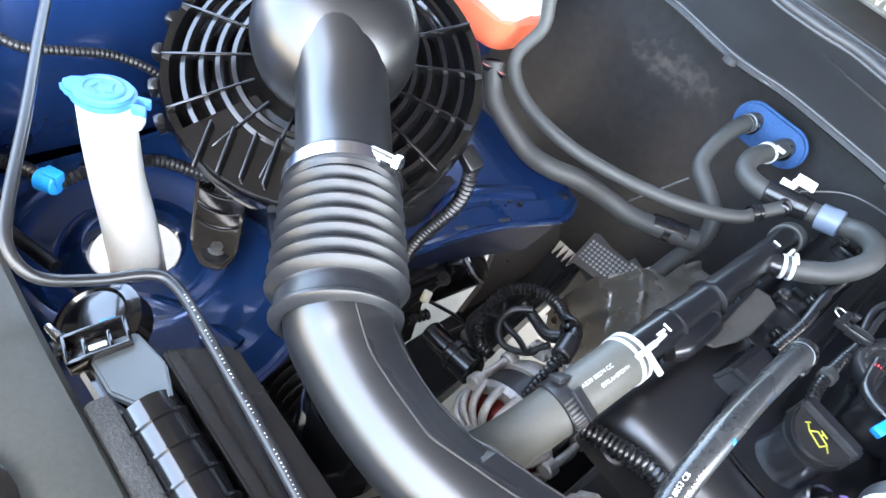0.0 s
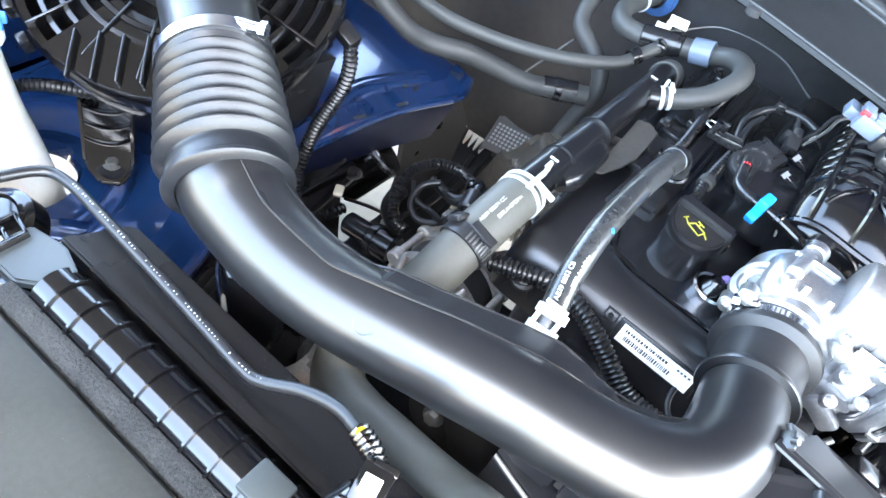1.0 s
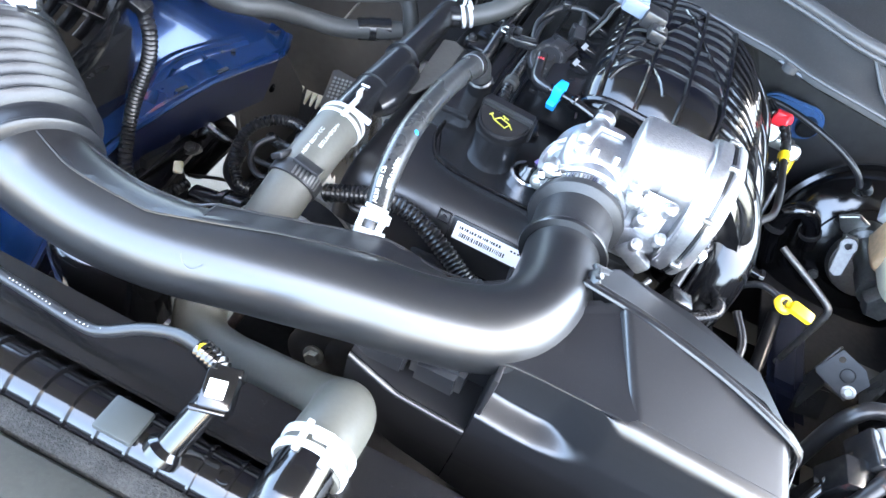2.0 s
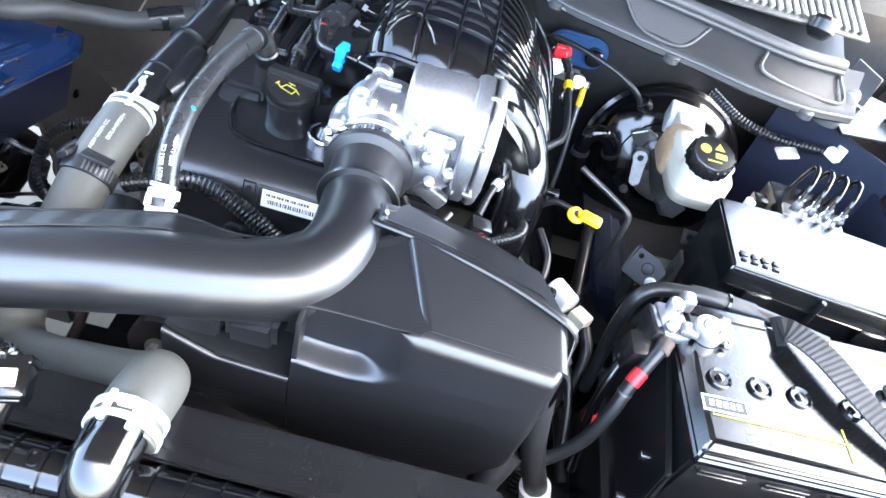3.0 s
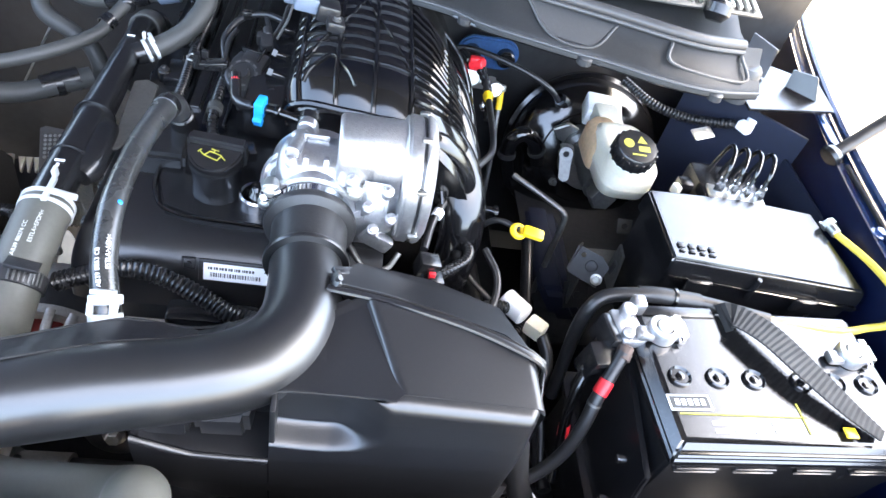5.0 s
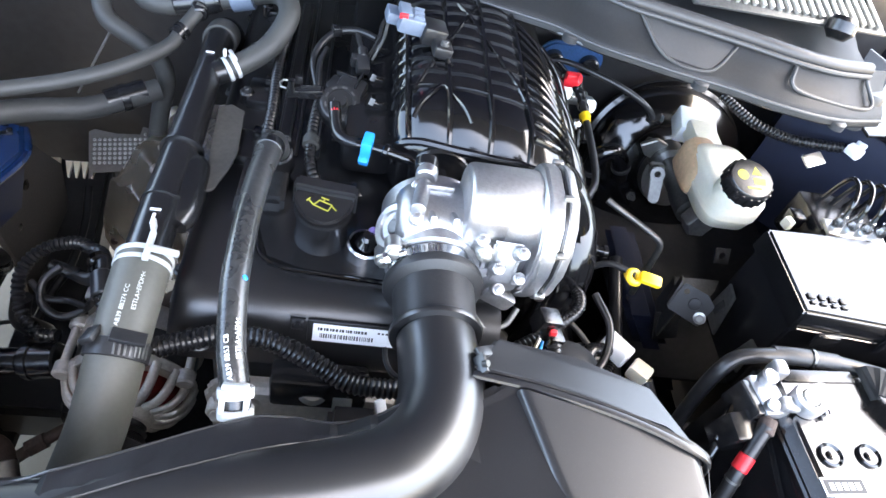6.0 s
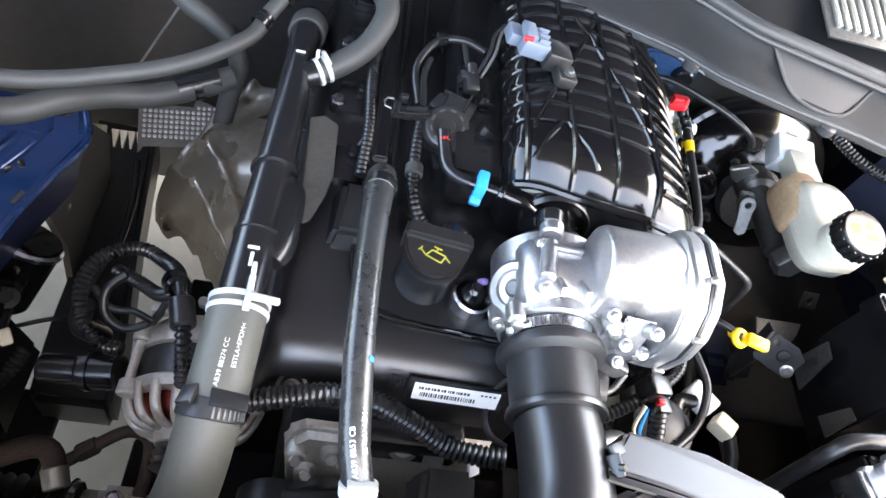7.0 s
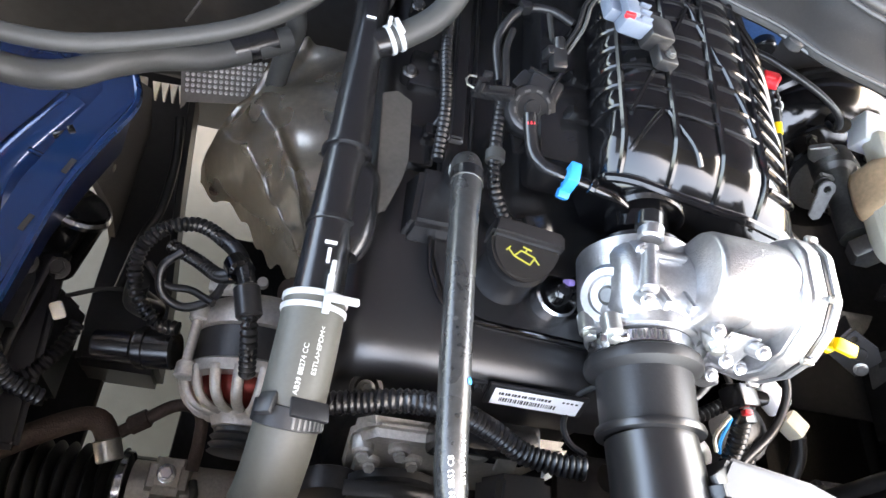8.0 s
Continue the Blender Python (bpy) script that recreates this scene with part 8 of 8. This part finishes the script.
part("side_print", merge(box((0.487, -0.20, 0.82), (0.001, 0.05, 0.012), 0), box((0.487, -0.21, 0.79), (0.001, 0.03, 0.006), 0)), RED, bt)
BTM = Matrix.Translation((0.493, -0.288, 0.8)) @ pose(0, 0, 0, 0, 0, 3.6) @ Matrix.Diagonal((1.045, 1, 1, 1)) @ Matrix.Translation((-0.493, 0.288, -0.8))
bt.matrix_world = BTM @ Matrix.Translation((0.635, -0.2, 0.8))
bs = thing("battery_strap", "black woven lifting strap lying on the battery", "strap", (0.66, -0.19, 0.91))
stp = bmesh.new()
sp, _ = cat([(0.590, -0.122, 0.902), (0.604, -0.124, 0.911), (0.630, -0.152, 0.9175), (0.660, -0.196, 0.9165), (0.694, -0.236, 0.910), (0.724, -0.263, 0.904)], 0.003)
rws = []
for i, p in enumerate(sp):
    d = Vector(sp[min(i + 1, len(sp) - 1)] - sp[max(i - 1, 0)]).normalized()
    sd = Vector((-d.y, d.x, 0)).normalized() * (0.019 * (1 - 0.62 * (i / len(sp)) ** 3))
    lift = Vector((0, 0, 0.0008 if i % 2 else 0))
    o = Vector(p) + lift
    rws.append([stp.verts.new(v) for v in (o - sd, o + sd, o + sd + Vector((0, 0, 0.0022)), o - sd + Vector((0, 0, 0.0022)))])
for a, b in zip(rws, rws[1:]):
    for k in range(4):
        stp.faces.new((a[k], a[(k + 1) % 4], b[(k + 1) % 4], b[k]))
stp.faces.new(rws[0][::-1])
stp.faces.new(rws[-1])
bmesh.ops.recalc_face_normals(stp, faces=stp.faces[:])
part("webbing", stp, STRAPM, bs, angle=20)
part("yellow_tip", box((0.690, -0.260, 0.9030), (0.014, 0.012, 0.002), 0.0005), YELLOW, bs)


def terminal(x, y, z, label):
    t = thing("battery_terminal", label, "battery terminal", (x, y, z))
    part("ring", lathe([(0.010, 0), (0.0165, 0.001), (0.0175, 0.012), (0.016, 0.016), (0.0105, 0.016), (0.0095, 0.012)], pose(x, y, z), 24), CAST, t)
    part("post", lathe([(0.0095, 0), (0.009, 0.016), (0.008, 0.018)], pose(x, y, z), 20), ZINC, t)
    part("ear", box((x + 0.020, y + 0.002, z + 0.008), (0.016, 0.022, 0.012), 0.002), CAST, t)
    part("ear", box((x - 0.02, y - 0.004, z + 0.006), (0.02, 0.016, 0.010), 0.003), CAST, t)
    part("bolt", merge(rod((x + 0.020, y - 0.014, z + 0.008), (x + 0.020, y + 0.020, z + 0.008), 0.004, 10), lathe([(0.0075, 0), (0.0075, 0.006)], along((x + 0.02, y + 0.013, z + 0.008), (x + 0.02, y + 0.03, z + 0.008)), 6)), STEEL, t)
    return t


terminal(0.508, -0.150, 0.898, "bare cast battery clamp on its post")
terminal(0.738, -0.160, 0.898, "bare cast battery clamp on the far post")
fl_ = thing("fuse_link", "cast metal fuse link beside the battery post", "fuse link", (0.474, -0.14, 0.89))
part("body", merge(box((0.474, -0.140, 0.892), (0.034, 0.046, 0.014), 0.004, (0, 8, 10)), rod((0.474, -0.125, 0.895), (0.474, -0.125, 0.912), 0.009, 14, 0.002), rod((0.468, -0.155, 0.895), (0.466, -0.157, 0.910), 0.007, 12, 0.002), box((0.488, -0.115, 0.905), (0.016, 0.018, 0.02), 0.004)), CAST, fl_)
part("black_holder", merge(box((0.452, -0.145, 0.882), (0.014, 0.04, 0.035), 0.003, (0, 10, 10)), box((0.445, -0.165, 0.86), (0.03, 0.03, 0.05), 0.004, (10, 0, 10))), BLACK, fl_)
part("copper_lug", rod((0.468, -0.165, 0.892), (0.462, -0.178, 0.884), 0.009, 14, 0.001), RUST, fl_)
pc = thing("battery_cable", "thick black battery cable with red tape", "cable", (0.43, -0.22, 0.86))
part("cable", tube([(0.464, -0.172, 0.890), (0.451, -0.191, 0.870), (0.440, -0.207, 0.852), (0.431, -0.225, 0.822), (0.416, -0.241, 0.785), (0.387, -0.253, 0.75), (0.35, -0.26, 0.73)], 0.0076, 16), CABLE, pc)
part("red_tape", rod((0.4490, -0.194, 0.8670), (0.4415, -0.2045, 0.8550), 0.0086, 18, 0.001), RED, pc, "red tape wrap")
part("white_band", rod((0.4382, -0.2105, 0.8470), (0.4376, -0.2118, 0.8445), 0.0084, 16), DULL, pc)
part("fuse_link", merge(box((0.445, -0.156, 0.860), (0.018, 0.045, 0.014), 0.003, (38, 0, -28)), tube([(0.440, -0.166, 0.850), (0.432, -0.178, 0.835), (0.425, -0.198, 0.80), (0.426, -0.219, 0.76), (0.43, -0.235, 0.71)], 0.0062, 12)), GLOSS, pc, "black fuse link with its own lead")
part("lower_tape", rod((0.4255, -0.204, 0.788), (0.4257, -0.212, 0.773), 0.0068, 14, 0.001), RED, pc, "red tape wrap")
p2 = thing("battery_cable", "black battery cable curving over to the fuse box", "cable", (0.6, -0.1, 0.89))
part("cable", tube([(0.452, -0.110, 0.70), (0.444, -0.108, 0.78), (0.440, -0.105, 0.84), (0.445, -0.100, 0.876), (0.466, -0.092, 0.891), (0.528, -0.090, 0.897), (0.581, -0.094, 0.896), (0.66, -0.110, 0.895)], 0.0085, 16), CABLE, p2)
part("sleeve", tube([(0.50, -0.088, 0.894), (0.528, -0.090, 0.897), (0.575, -0.093, 0.896)], 0.0100, 16), RUBBER, p2)
part("tie", band((0.540, -0.0907, 0.897), (0.545, -0.0910, 0.8968), 0.0102, 0.0015), GLOSS, p2)
yc = thing("yellow_cable", "yellow taped cable looping to the inner wing", "cable", (0.8, -0.08, 0.88))
part("cable", tube([(0.66, -0.110, 0.895), (0.749, -0.118, 0.897), (0.80, -0.105, 0.892), (0.816, -0.112, 0.915), (0.824, -0.090, 0.931), (0.827, -0.057, 0.930), (0.827, -0.012, 0.922), (0.816, 0.040, 0.913)], 0.0048, 12), YCABLE, yc)
part("fitting", merge(rod((0.816, 0.040, 0.913), (0.811, 0.063, 0.913), 0.007, 12, 0.001), lathe([(0.010, 0), (0.010, 0.008)], along((0.813, 0.055, 0.913), (0.809, 0.071, 0.913)), 6), box((0.822, 0.066, 0.905), (0.028, 0.012, 0.003), 0.001)), ZINC, yc)
tr = thing("battery_tray", "black plastic battery tray", "tray", (0.63, -0.2, 0.70))
part("floor", box((0.63, -0.20, 0.71), (0.33, 0.24, 0.012), 0.004), BLACK, tr)
part("side", loft([[(0.470, -0.33, 0.60), (0.482, -0.33, 0.60), (0.482, -0.10, 0.60), (0.470, -0.10, 0.60)], [(0.480, -0.29, 0.84), (0.487, -0.29, 0.84), (0.487, -0.10, 0.88), (0.480, -0.10, 0.88)]], bev=0.002), BLACK, tr)
part("front", box((0.64, -0.315, 0.70), (0.34, 0.012, 0.16), 0.004, (4, 0, -1.7)), BLACK, tr)
for c in ((0.4795, -0.25, 0.80), (0.477, -0.27, 0.74)):
    part("stud", rod(c, (c[0] - 0.006, c[1], c[2]), 0.005, 10, 0.001), STEEL, tr)
wt = thing("wrapped_hose", "black hose with a white tape sleeve", "hose", (0.40, -0.24, 0.7))
part("hose", tube([(0.345, -0.235, 0.87), (0.358, -0.252, 0.80), (0.372, -0.260, 0.75), (0.392, -0.262, 0.70), (0.415, -0.264, 0.63), (0.43, -0.265, 0.55)], 0.0140, 20), RUBBER, wt)
part("sleeve", tube([(0.392, -0.262, 0.70), (0.403, -0.263, 0.665), (0.415, -0.264, 0.63), (0.43, -0.265, 0.55)], 0.0185, 20), PAPER, wt, "white tape sleeve")
lh = thing("lower_hose", "black hose with grey print under the resonator", "hose", (0.30, -0.3, 0.66))
part("hose", tube([(0.345, -0.26, 0.76), (0.325, -0.285, 0.72), (0.30, -0.30, 0.66), (0.28, -0.31, 0.58)], 0.015, 18), RUBBER, lh)

ab = thing("abs_unit", "black hydraulic unit with four bright pipe nuts", "abs unit", (0.72, 0.18, 0.86))
part("block", box((0.72, 0.170, 0.842), (0.10, 0.09, 0.07), 0.006), BLACK, ab)
part("top_plate", box((0.708, 0.124, 0.889), (0.085, 0.030, 0.006), 0.002, (0, 0, -8)), ZINC, ab)
for k in range(4):
    x, y = 0.678 + 0.0195 * k, 0.128 - 0.003 * k
    part("nut", lathe([(0.0075, 0), (0.0075, 0.012), (0.005, 0.016), (0.005, 0.022)], pose(x, y, 0.893), 6), STEEL, ab)
    part("pipe", tube([(x, y, 0.912), (x + 0.002, y + 0.006, 0.935), (x + 0.012, y + 0.03, 0.945), (x + 0.018, y + 0.055, 0.93), (x + 0.015, y + 0.07, 0.86)], 0.0034, 10), GLOSS, ab)
part("plug", box((0.650, 0.165, 0.865), (0.022, 0.022, 0.022), 0.004), BLACK, ab)
part("white_tab", box((0.632, 0.150, 0.868), (0.010, 0.014, 0.016), 0.002, (0, 0, 15)), MILK, ab)
part("clip", box((0.69, 0.25, 0.905), (0.04, 0.02, 0.004), 0.001, (20, 0, 25)), ZINC, ab)
lr = thing("cowl_loom", "corrugated black loom below the cowl, pale clip at its end", "wiring", (0.72, 0.33, 0.9))
part("loom", tube([(0.60, 0.40, 0.89), (0.64, 0.345, 0.886), (0.69, 0.32, 0.885), (0.74, 0.305, 0.893), (0.765, 0.297, 0.90)], 0.0075, 12, wave=(0.006, 0.0018)), LOOM, lr)
part("clip", merge(box((0.775, 0.285, 0.905), (0.016, 0.024, 0.016), 0.003, (0, 0, 30)), box((0.79, 0.295, 0.91), (0.018, 0.012, 0.012), 0.002)), PAPER, lr)

# ---- front: radiator tank, shroud, vent hose, spigot ----
rt = thing("radiator_tank", "gloss black ribbed radiator top tank", "radiator", (0, -0.45, 0.9))
sec_ = [(-0.471, 0.870)] + [(-0.4485 + 0.0225 * math.cos(a), 0.895 + 0.027 * math.sin(a)) for a in (math.pi - math.pi * k / 14 for k in range(15))] + [(-0.426, 0.870)]
part("tank", loft([[(x, y, z) for y, z in sec_] for x in (-0.330, -0.30, -0.2, -0.1, 0.0, 0.1, 0.2, 0.30, 0.38)]), GLOSS, rt, angle=60)
for i in range(29):
    x = -0.312 + i * 0.0240
    if abs(x - 0.013) < 0.03:
        continue
    part("rib", loft([[(x + dx, -0.4485 + (y + 0.4485) * 1.10, 0.87 + (z - 0.87) * 1.05) for y, z in sec_] for dx in (-0.0010, 0.0010)]), GLOSS, rt)
pd = [(-0.402, -0.464, 0.893), (-0.352, -0.466, 0.905), (-0.318, -0.450, 0.919), (-0.322, -0.434, 0.919), (-0.352, -0.424, 0.912), (-0.392, -0.428, 0.903)]
part("end_pad", loft([[(x, y, z - 0.010) for x, y, z in pd], pd], bev=0.002), PAD, rt, "flat grey-green rubber pad at the tank end")
part("end_ramp", loft([[(-0.40, -0.470, z0), (-0.325, -0.470, z0 + 0.012), (-0.325, -0.427, z0 + 0.012), (-0.40, -0.427, z0)] for z0 in (0.86, 0.890)], bev=0.004), GLOSS, rt)
part("small_pad", box((-0.108, -0.449, 0.9235), (0.030, 0.026, 0.006), 0.002), PAD, rt, "flat grey-green pad on the tank")
part("core_frame", box((0.02, -0.449, 0.70), (0.76, 0.04, 0.36), 0.004), DARK, rt)
LF = pose(-0.398, -0.454, 0.895, 12, -8, -12) @ Matrix.Diagonal((0.85, 0.75, 0.8, 1))
part("latch_frame", put(merge(box((-0.015, 0, 0), (0.004, 0.060, 0.020), 0.001), box((0.015, 0, 0), (0.004, 0.060, 0.020), 0.001), box((0, -0.029, 0), (0.034, 0.004, 0.020), 0.001), box((0, 0.029, 0), (0.034, 0.004, 0.020), 0.001), box((0.004, 0.012, 0), (0.022, 0.004, 0.016), 0.001), box((0.004, -0.012, 0), (0.022, 0.004, 0.016), 0.001)), LF.copy()), GLOSS, rt, "gloss black open catch frame")
part("catch_pin", put(merge(rod((0.006, -0.009, 0.006), (0.006, 0.009, 0.006), 0.0032, 10, 0.001)), LF.copy()), ZINC, rt)
part("catch_web", put(merge(box((0.0, 0.0, -0.006), (0.026, 0.052, 0.003), 0.001), box((0.008, 0, 0.0), (0.010, 0.012, 0.010), 0.002)), LF.copy()), BLACK, rt)
hn_ = thing("horn", "round black horn with a turquoise paint stroke", "horn", (-0.43, -0.44, 0.87))
part("body", lathe([(0.035, 0), (0.043, 0.004), (0.043, 0.026), (0.036, 0.030), (0.012, 0.031)], along((-0.430, -0.432, 0.850), (-0.436, -0.452, 0.890)) @ Matrix.Diagonal((0.88, 0.88, 0.9, 1)), 32), GLOSS, hn_)
part("face_ring", lathe([(0.030, 0.0305), (0.033, 0.0325), (0.036, 0.0305)], along((-0.430, -0.432, 0.850), (-0.436, -0.452, 0.890)) @ Matrix.Diagonal((0.88, 0.88, 0.9, 1)), 32, cap=False), GLOSS, hn_)
part("paint_stroke", merge(box((-0.424, -0.417, 0.8760), (0.006, 0.020, 0.0015), 0.0005, (-27, 0, 14)), box((-0.420, -0.437, 0.8865), (0.005, 0.016, 0.0015), 0.0005, (-27, 0, 14))), CLIPBLUE, hn_)
part("bracket", merge(box((-0.435, -0.468, 0.862), (0.016, 0.006, 0.04), 0.002, (20, 0, 10)), rod((-0.43, -0.472, 0.855), (-0.43, -0.480, 0.86), 0.008, 14, 0.002)), STEEL, hn_)
fs = thing("fan_shroud", "matt black fan shroud behind the radiator tank", "shroud", (0, -0.4, 0.88))
part("top", loft([[(-0.368, -0.421, z0), (-0.345, -0.372, z0), (0.30, -0.372, z1), (0.34, -0.421, z1)] for z0, z1 in ((0.850, 0.850), (0.908, 0.895))], bev=0.004), SHROUD, fs)
part("step", loft([[(-0.362, -0.4235, z0), (-0.358, -0.412, z0), (0.34, -0.412, z1), (0.34, -0.4235, z1)] for z0, z1 in ((0.88, 0.88), (0.913, 0.900))], bev=0.002), SHROUD, fs)
part("back", box((-0.02, -0.375, 0.70), (0.62, 0.012, 0.32), 0.004), BLACK, fs)
part("ring", lathe([(0.19, 0), (0.20, 0.005), (0.20, 0.05), (0.19, 0.055), (0.185, 0.05), (0.185, 0.0)], along((-0.02, -0.375, 0.60), (-0.02, -0.2, 0.60)) @ Matrix.Diagonal((0.8, 0.8, 0.6, 1)), 64, cap=False), DARK, fs)
part("motor", lathe([(0.05, 0), (0.058, 0.01), (0.058, 0.05), (0.04, 0.06)], along((-0.02, -0.36, 0.60), (-0.02, -0.2, 0.60)), 36), DARK, fs)
for k in range(5):
    part("strut", put(box((0, 0.12, 0.01), (0.014, 0.15, 0.012), 0.003), along((-0.02, -0.37, 0.60), (-0.02, -0.2, 0.60)) @ pose(0, 0, 0, 0, 0, 72 * k)), BLACK, fs)
part("catch_can", lathe([(0.045, -0.05), (0.052, -0.04), (0.054, 0.058), (0.051, 0.070), (0.044, 0.078), (0.030, 0.082), (0.010, 0.083)], pose(-0.276, -0.278, 0.775), 36), GLOSS, fs, "round gloss black canister behind the shroud")

vhz = thing("vent_hose", "thin black coolant vent hose with white print, clipped to the tank", "vent hose", (-0.2, -0.4, 0.93))
VP = [(-0.74, -0.35, 0.975), (-0.66, -0.39, 0.973), (-0.575, -0.431, 0.970), (-0.49, -0.474, 0.966), (-0.458, -0.486, 0.958), (-0.441, -0.476, 0.940), (-0.436, -0.440, 0.922), (-0.428, -0.398, 0.914), (-0.405, -0.388, 0.914), (-0.35, -0.391, 0.9175), (-0.25, -0.397, 0.9175), (-0.185, -0.402, 0.918), (-0.165, -0.400, 0.922), (-0.138, -0.391, 0.935), (-0.11, -0.388, 0.946), (-0.085, -0.394, 0.955)]
part("hose", tube(VP, 0.0046, 16), CABLE, vhz)
pb = []
rn = random.Random(5)
cpts, _ = cat(VP, 0.0035)
for i, p in enumerate(cpts[:-2]):
    if p[0] < -0.40 or p[0] > -0.15 or rn.random() < 0.25:
        continue
    d = Vector(cpts[i + 1] - p).normalized()
    m = Matrix.Translation(Vector(p) + Vector((0, -0.0006, 0.0046))) @ pose(0, 0, 0, 0, 0, math.degrees(math.atan2(d.y, d.x)))
    pb.append(put(box((0, 0, 0), (0.0006, 0.0008 + 0.0006 * rn.random(), 0.0002), 0), m))
part("print", merge(*pb), WHITEINK, vhz, "row of small pale print marks")
part("yellow_dot", lathe([(0.004, 0), (0.004, 0.001)], along((-0.0835, -0.396, 0.9605), (-0.083, -0.40, 0.98)), 12), YELLOW, vhz)
part("quick_connector", merge(tube([(-0.088, -0.393, 0.954), (-0.072, -0.399, 0.958), (-0.062, -0.405, 0.958)], 0.0072, 16, wave=(0.0045, 0.0020)), box((-0.057, -0.415, 0.956), (0.022, 0.026, 0.022), 0.0025, (20, 0, 15)), box((-0.057, -0.402, 0.958), (0.017, 0.006, 0.026), 0.001, (20, 0, 15)), box((-0.057, -0.428, 0.950), (0.024, 0.004, 0.020), 0.001, (20, 0, 15))), GLOSS, vhz)
part("white_tab", box((-0.0565, -0.420, 0.968), (0.012, 0.012, 0.002), 0.0005, (20, 0, 15)), PAPER, vhz)
part("stem", merge(rod((-0.060, -0.420, 0.950), (-0.073, -0.452, 0.920), 0.0105, 18, 0.001), lathe([(0.015, 0), (0.015, 0.006), (0.011, 0.010)], along((-0.0745, -0.455, 0.917), (-0.060, -0.42, 0.95)), 18)), GLOSS, vhz)
sp_ = thing("radiator_spigot", "gloss black radiator outlet with a white-coated spring clamp", "spigot", (0.012, -0.44, 0.92))
part("spigot", tube([(0.012, -0.452, 0.905, 0.025), (0.012, -0.447, 0.918, 0.024), (0.0125, -0.435, 0.925, 0.0225), (0.013, -0.415, 0.924, 0.0225)], 0.023, 28), GLOSS, sp_)
part("clamp", merge(band((0.0135, -0.400, 0.9185), (0.0135, -0.407, 0.9187), 0.0262, 0.0022), band((0.0135, -0.412, 0.9188), (0.0135, -0.419, 0.919), 0.0262, 0.0022), box((0.003, -0.410, 0.946), (0.005, 0.024, 0.004), 0.001), box((0.016, -0.406, 0.949), (0.014, 0.006, 0.010), 0.001), box((0.024, -0.414, 0.944), (0.006, 0.02, 0.006), 0.001)), CLAMPW, sp_, "white-coated spring clamp")
part("screw_boss", lathe([(0.006, 0), (0.006, 0.003), (0.004, 0.003), (0.004, 0.001)], pose(-0.03, -0.449, 0.922), 14), GLOSS, sp_)

# ---- hoses and looms low between engine and battery ----
LOW = [
    ("wiring_loom", "corrugated black loom dropping beside the battery", LOOM, 0.0085, (0.006, 0.0018), [(0.36, 0.02, 0.72), (0.375, -0.04, 0.70), (0.40, -0.09, 0.66), (0.41, -0.16, 0.60), (0.40, -0.22, 0.54)]),
    ("wiring_loom", "corrugated black loom crossing under the throttle", LOOM, 0.0070, (0.006, 0.0016), [(0.25, -0.02, 0.72), (0.30, -0.05, 0.70), (0.35, -0.04, 0.67), (0.41, 0.0, 0.66), (0.45, 0.05, 0.65)]),
    ("wiring_loom", "taped black loom along the inner wing", CABLE, 0.0100, None, [(0.46, 0.20, 0.70), (0.455, 0.10, 0.66), (0.45, 0.0, 0.62), (0.455, -0.10, 0.60), (0.46, -0.20, 0.60)]),
    ("coolant_hose", "black rubber coolant hose low beside the engine", RUBBER, 0.0160, None, [(0.22, -0.10, 0.66), (0.29, -0.08, 0.64), (0.35, -0.02, 0.62), (0.38, 0.08, 0.61), (0.38, 0.20, 0.60)]),
    ("vent_pipe", "thin dull steel pipe low beside the engine", DULL, 0.0045, None, [(0.30, 0.16, 0.70), (0.36, 0.10, 0.68), (0.41, 0.04, 0.66), (0.43, -0.05, 0.62), (0.43, -0.14, 0.56)]),
    ("wiring_loom", "thin black loom beside the resonator box", CABLE, 0.0050, None, [(0.33, -0.12, 0.80), (0.37, -0.11, 0.79), (0.40, -0.13, 0.77), (0.415, -0.17, 0.74), (0.42, -0.22, 0.70)]),
]
for name_, label_, mat_, r_, wave_, path_ in LOW:
    ob_ = thing(name_, label_, "hose" if "hose" in name_ else "wiring" if "loom" in name_ else "pipe", path_[0])
    part("run", tube(path_, r_, 14, wave=wave_), mat_, ob_)
    c_mid, d_mid = Vector(path_[2]), (Vector(path_[3]) - Vector(path_[1])).normalized()
    part("clip", lathe([(r_, -0.006), (r_ + 0.0025, -0.005), (r_ + 0.0025, 0.005), (r_, 0.006)], along(c_mid, c_mid + d_mid), 18, cap=False), GLOSS if wave_ else ZINC, ob_)
sb_ = thing("starter_solenoid", "dark cast starter with a bright terminal nut", "starter", (0.30, 0.0, 0.60))
part("body", lathe([(0.030, 0), (0.036, 0.006), (0.036, 0.08), (0.028, 0.09), (0.016, 0.092)], along((0.27, 0.10, 0.585), (0.30, -0.02, 0.60)), 28), DARK, sb_)
part("terminal", merge(rod((0.30, -0.015, 0.605), (0.302, -0.028, 0.607), 0.004, 10), lathe([(0.0075, 0), (0.0075, 0.006)], along((0.3005, -0.018, 0.6055), (0.305, -0.04, 0.61)), 6)), ZINC, sb_)
part("bracket", box((0.335, 0.03, 0.625), (0.05, 0.04, 0.004), 0.001, (20, 25, 10)), DULL, sb_)
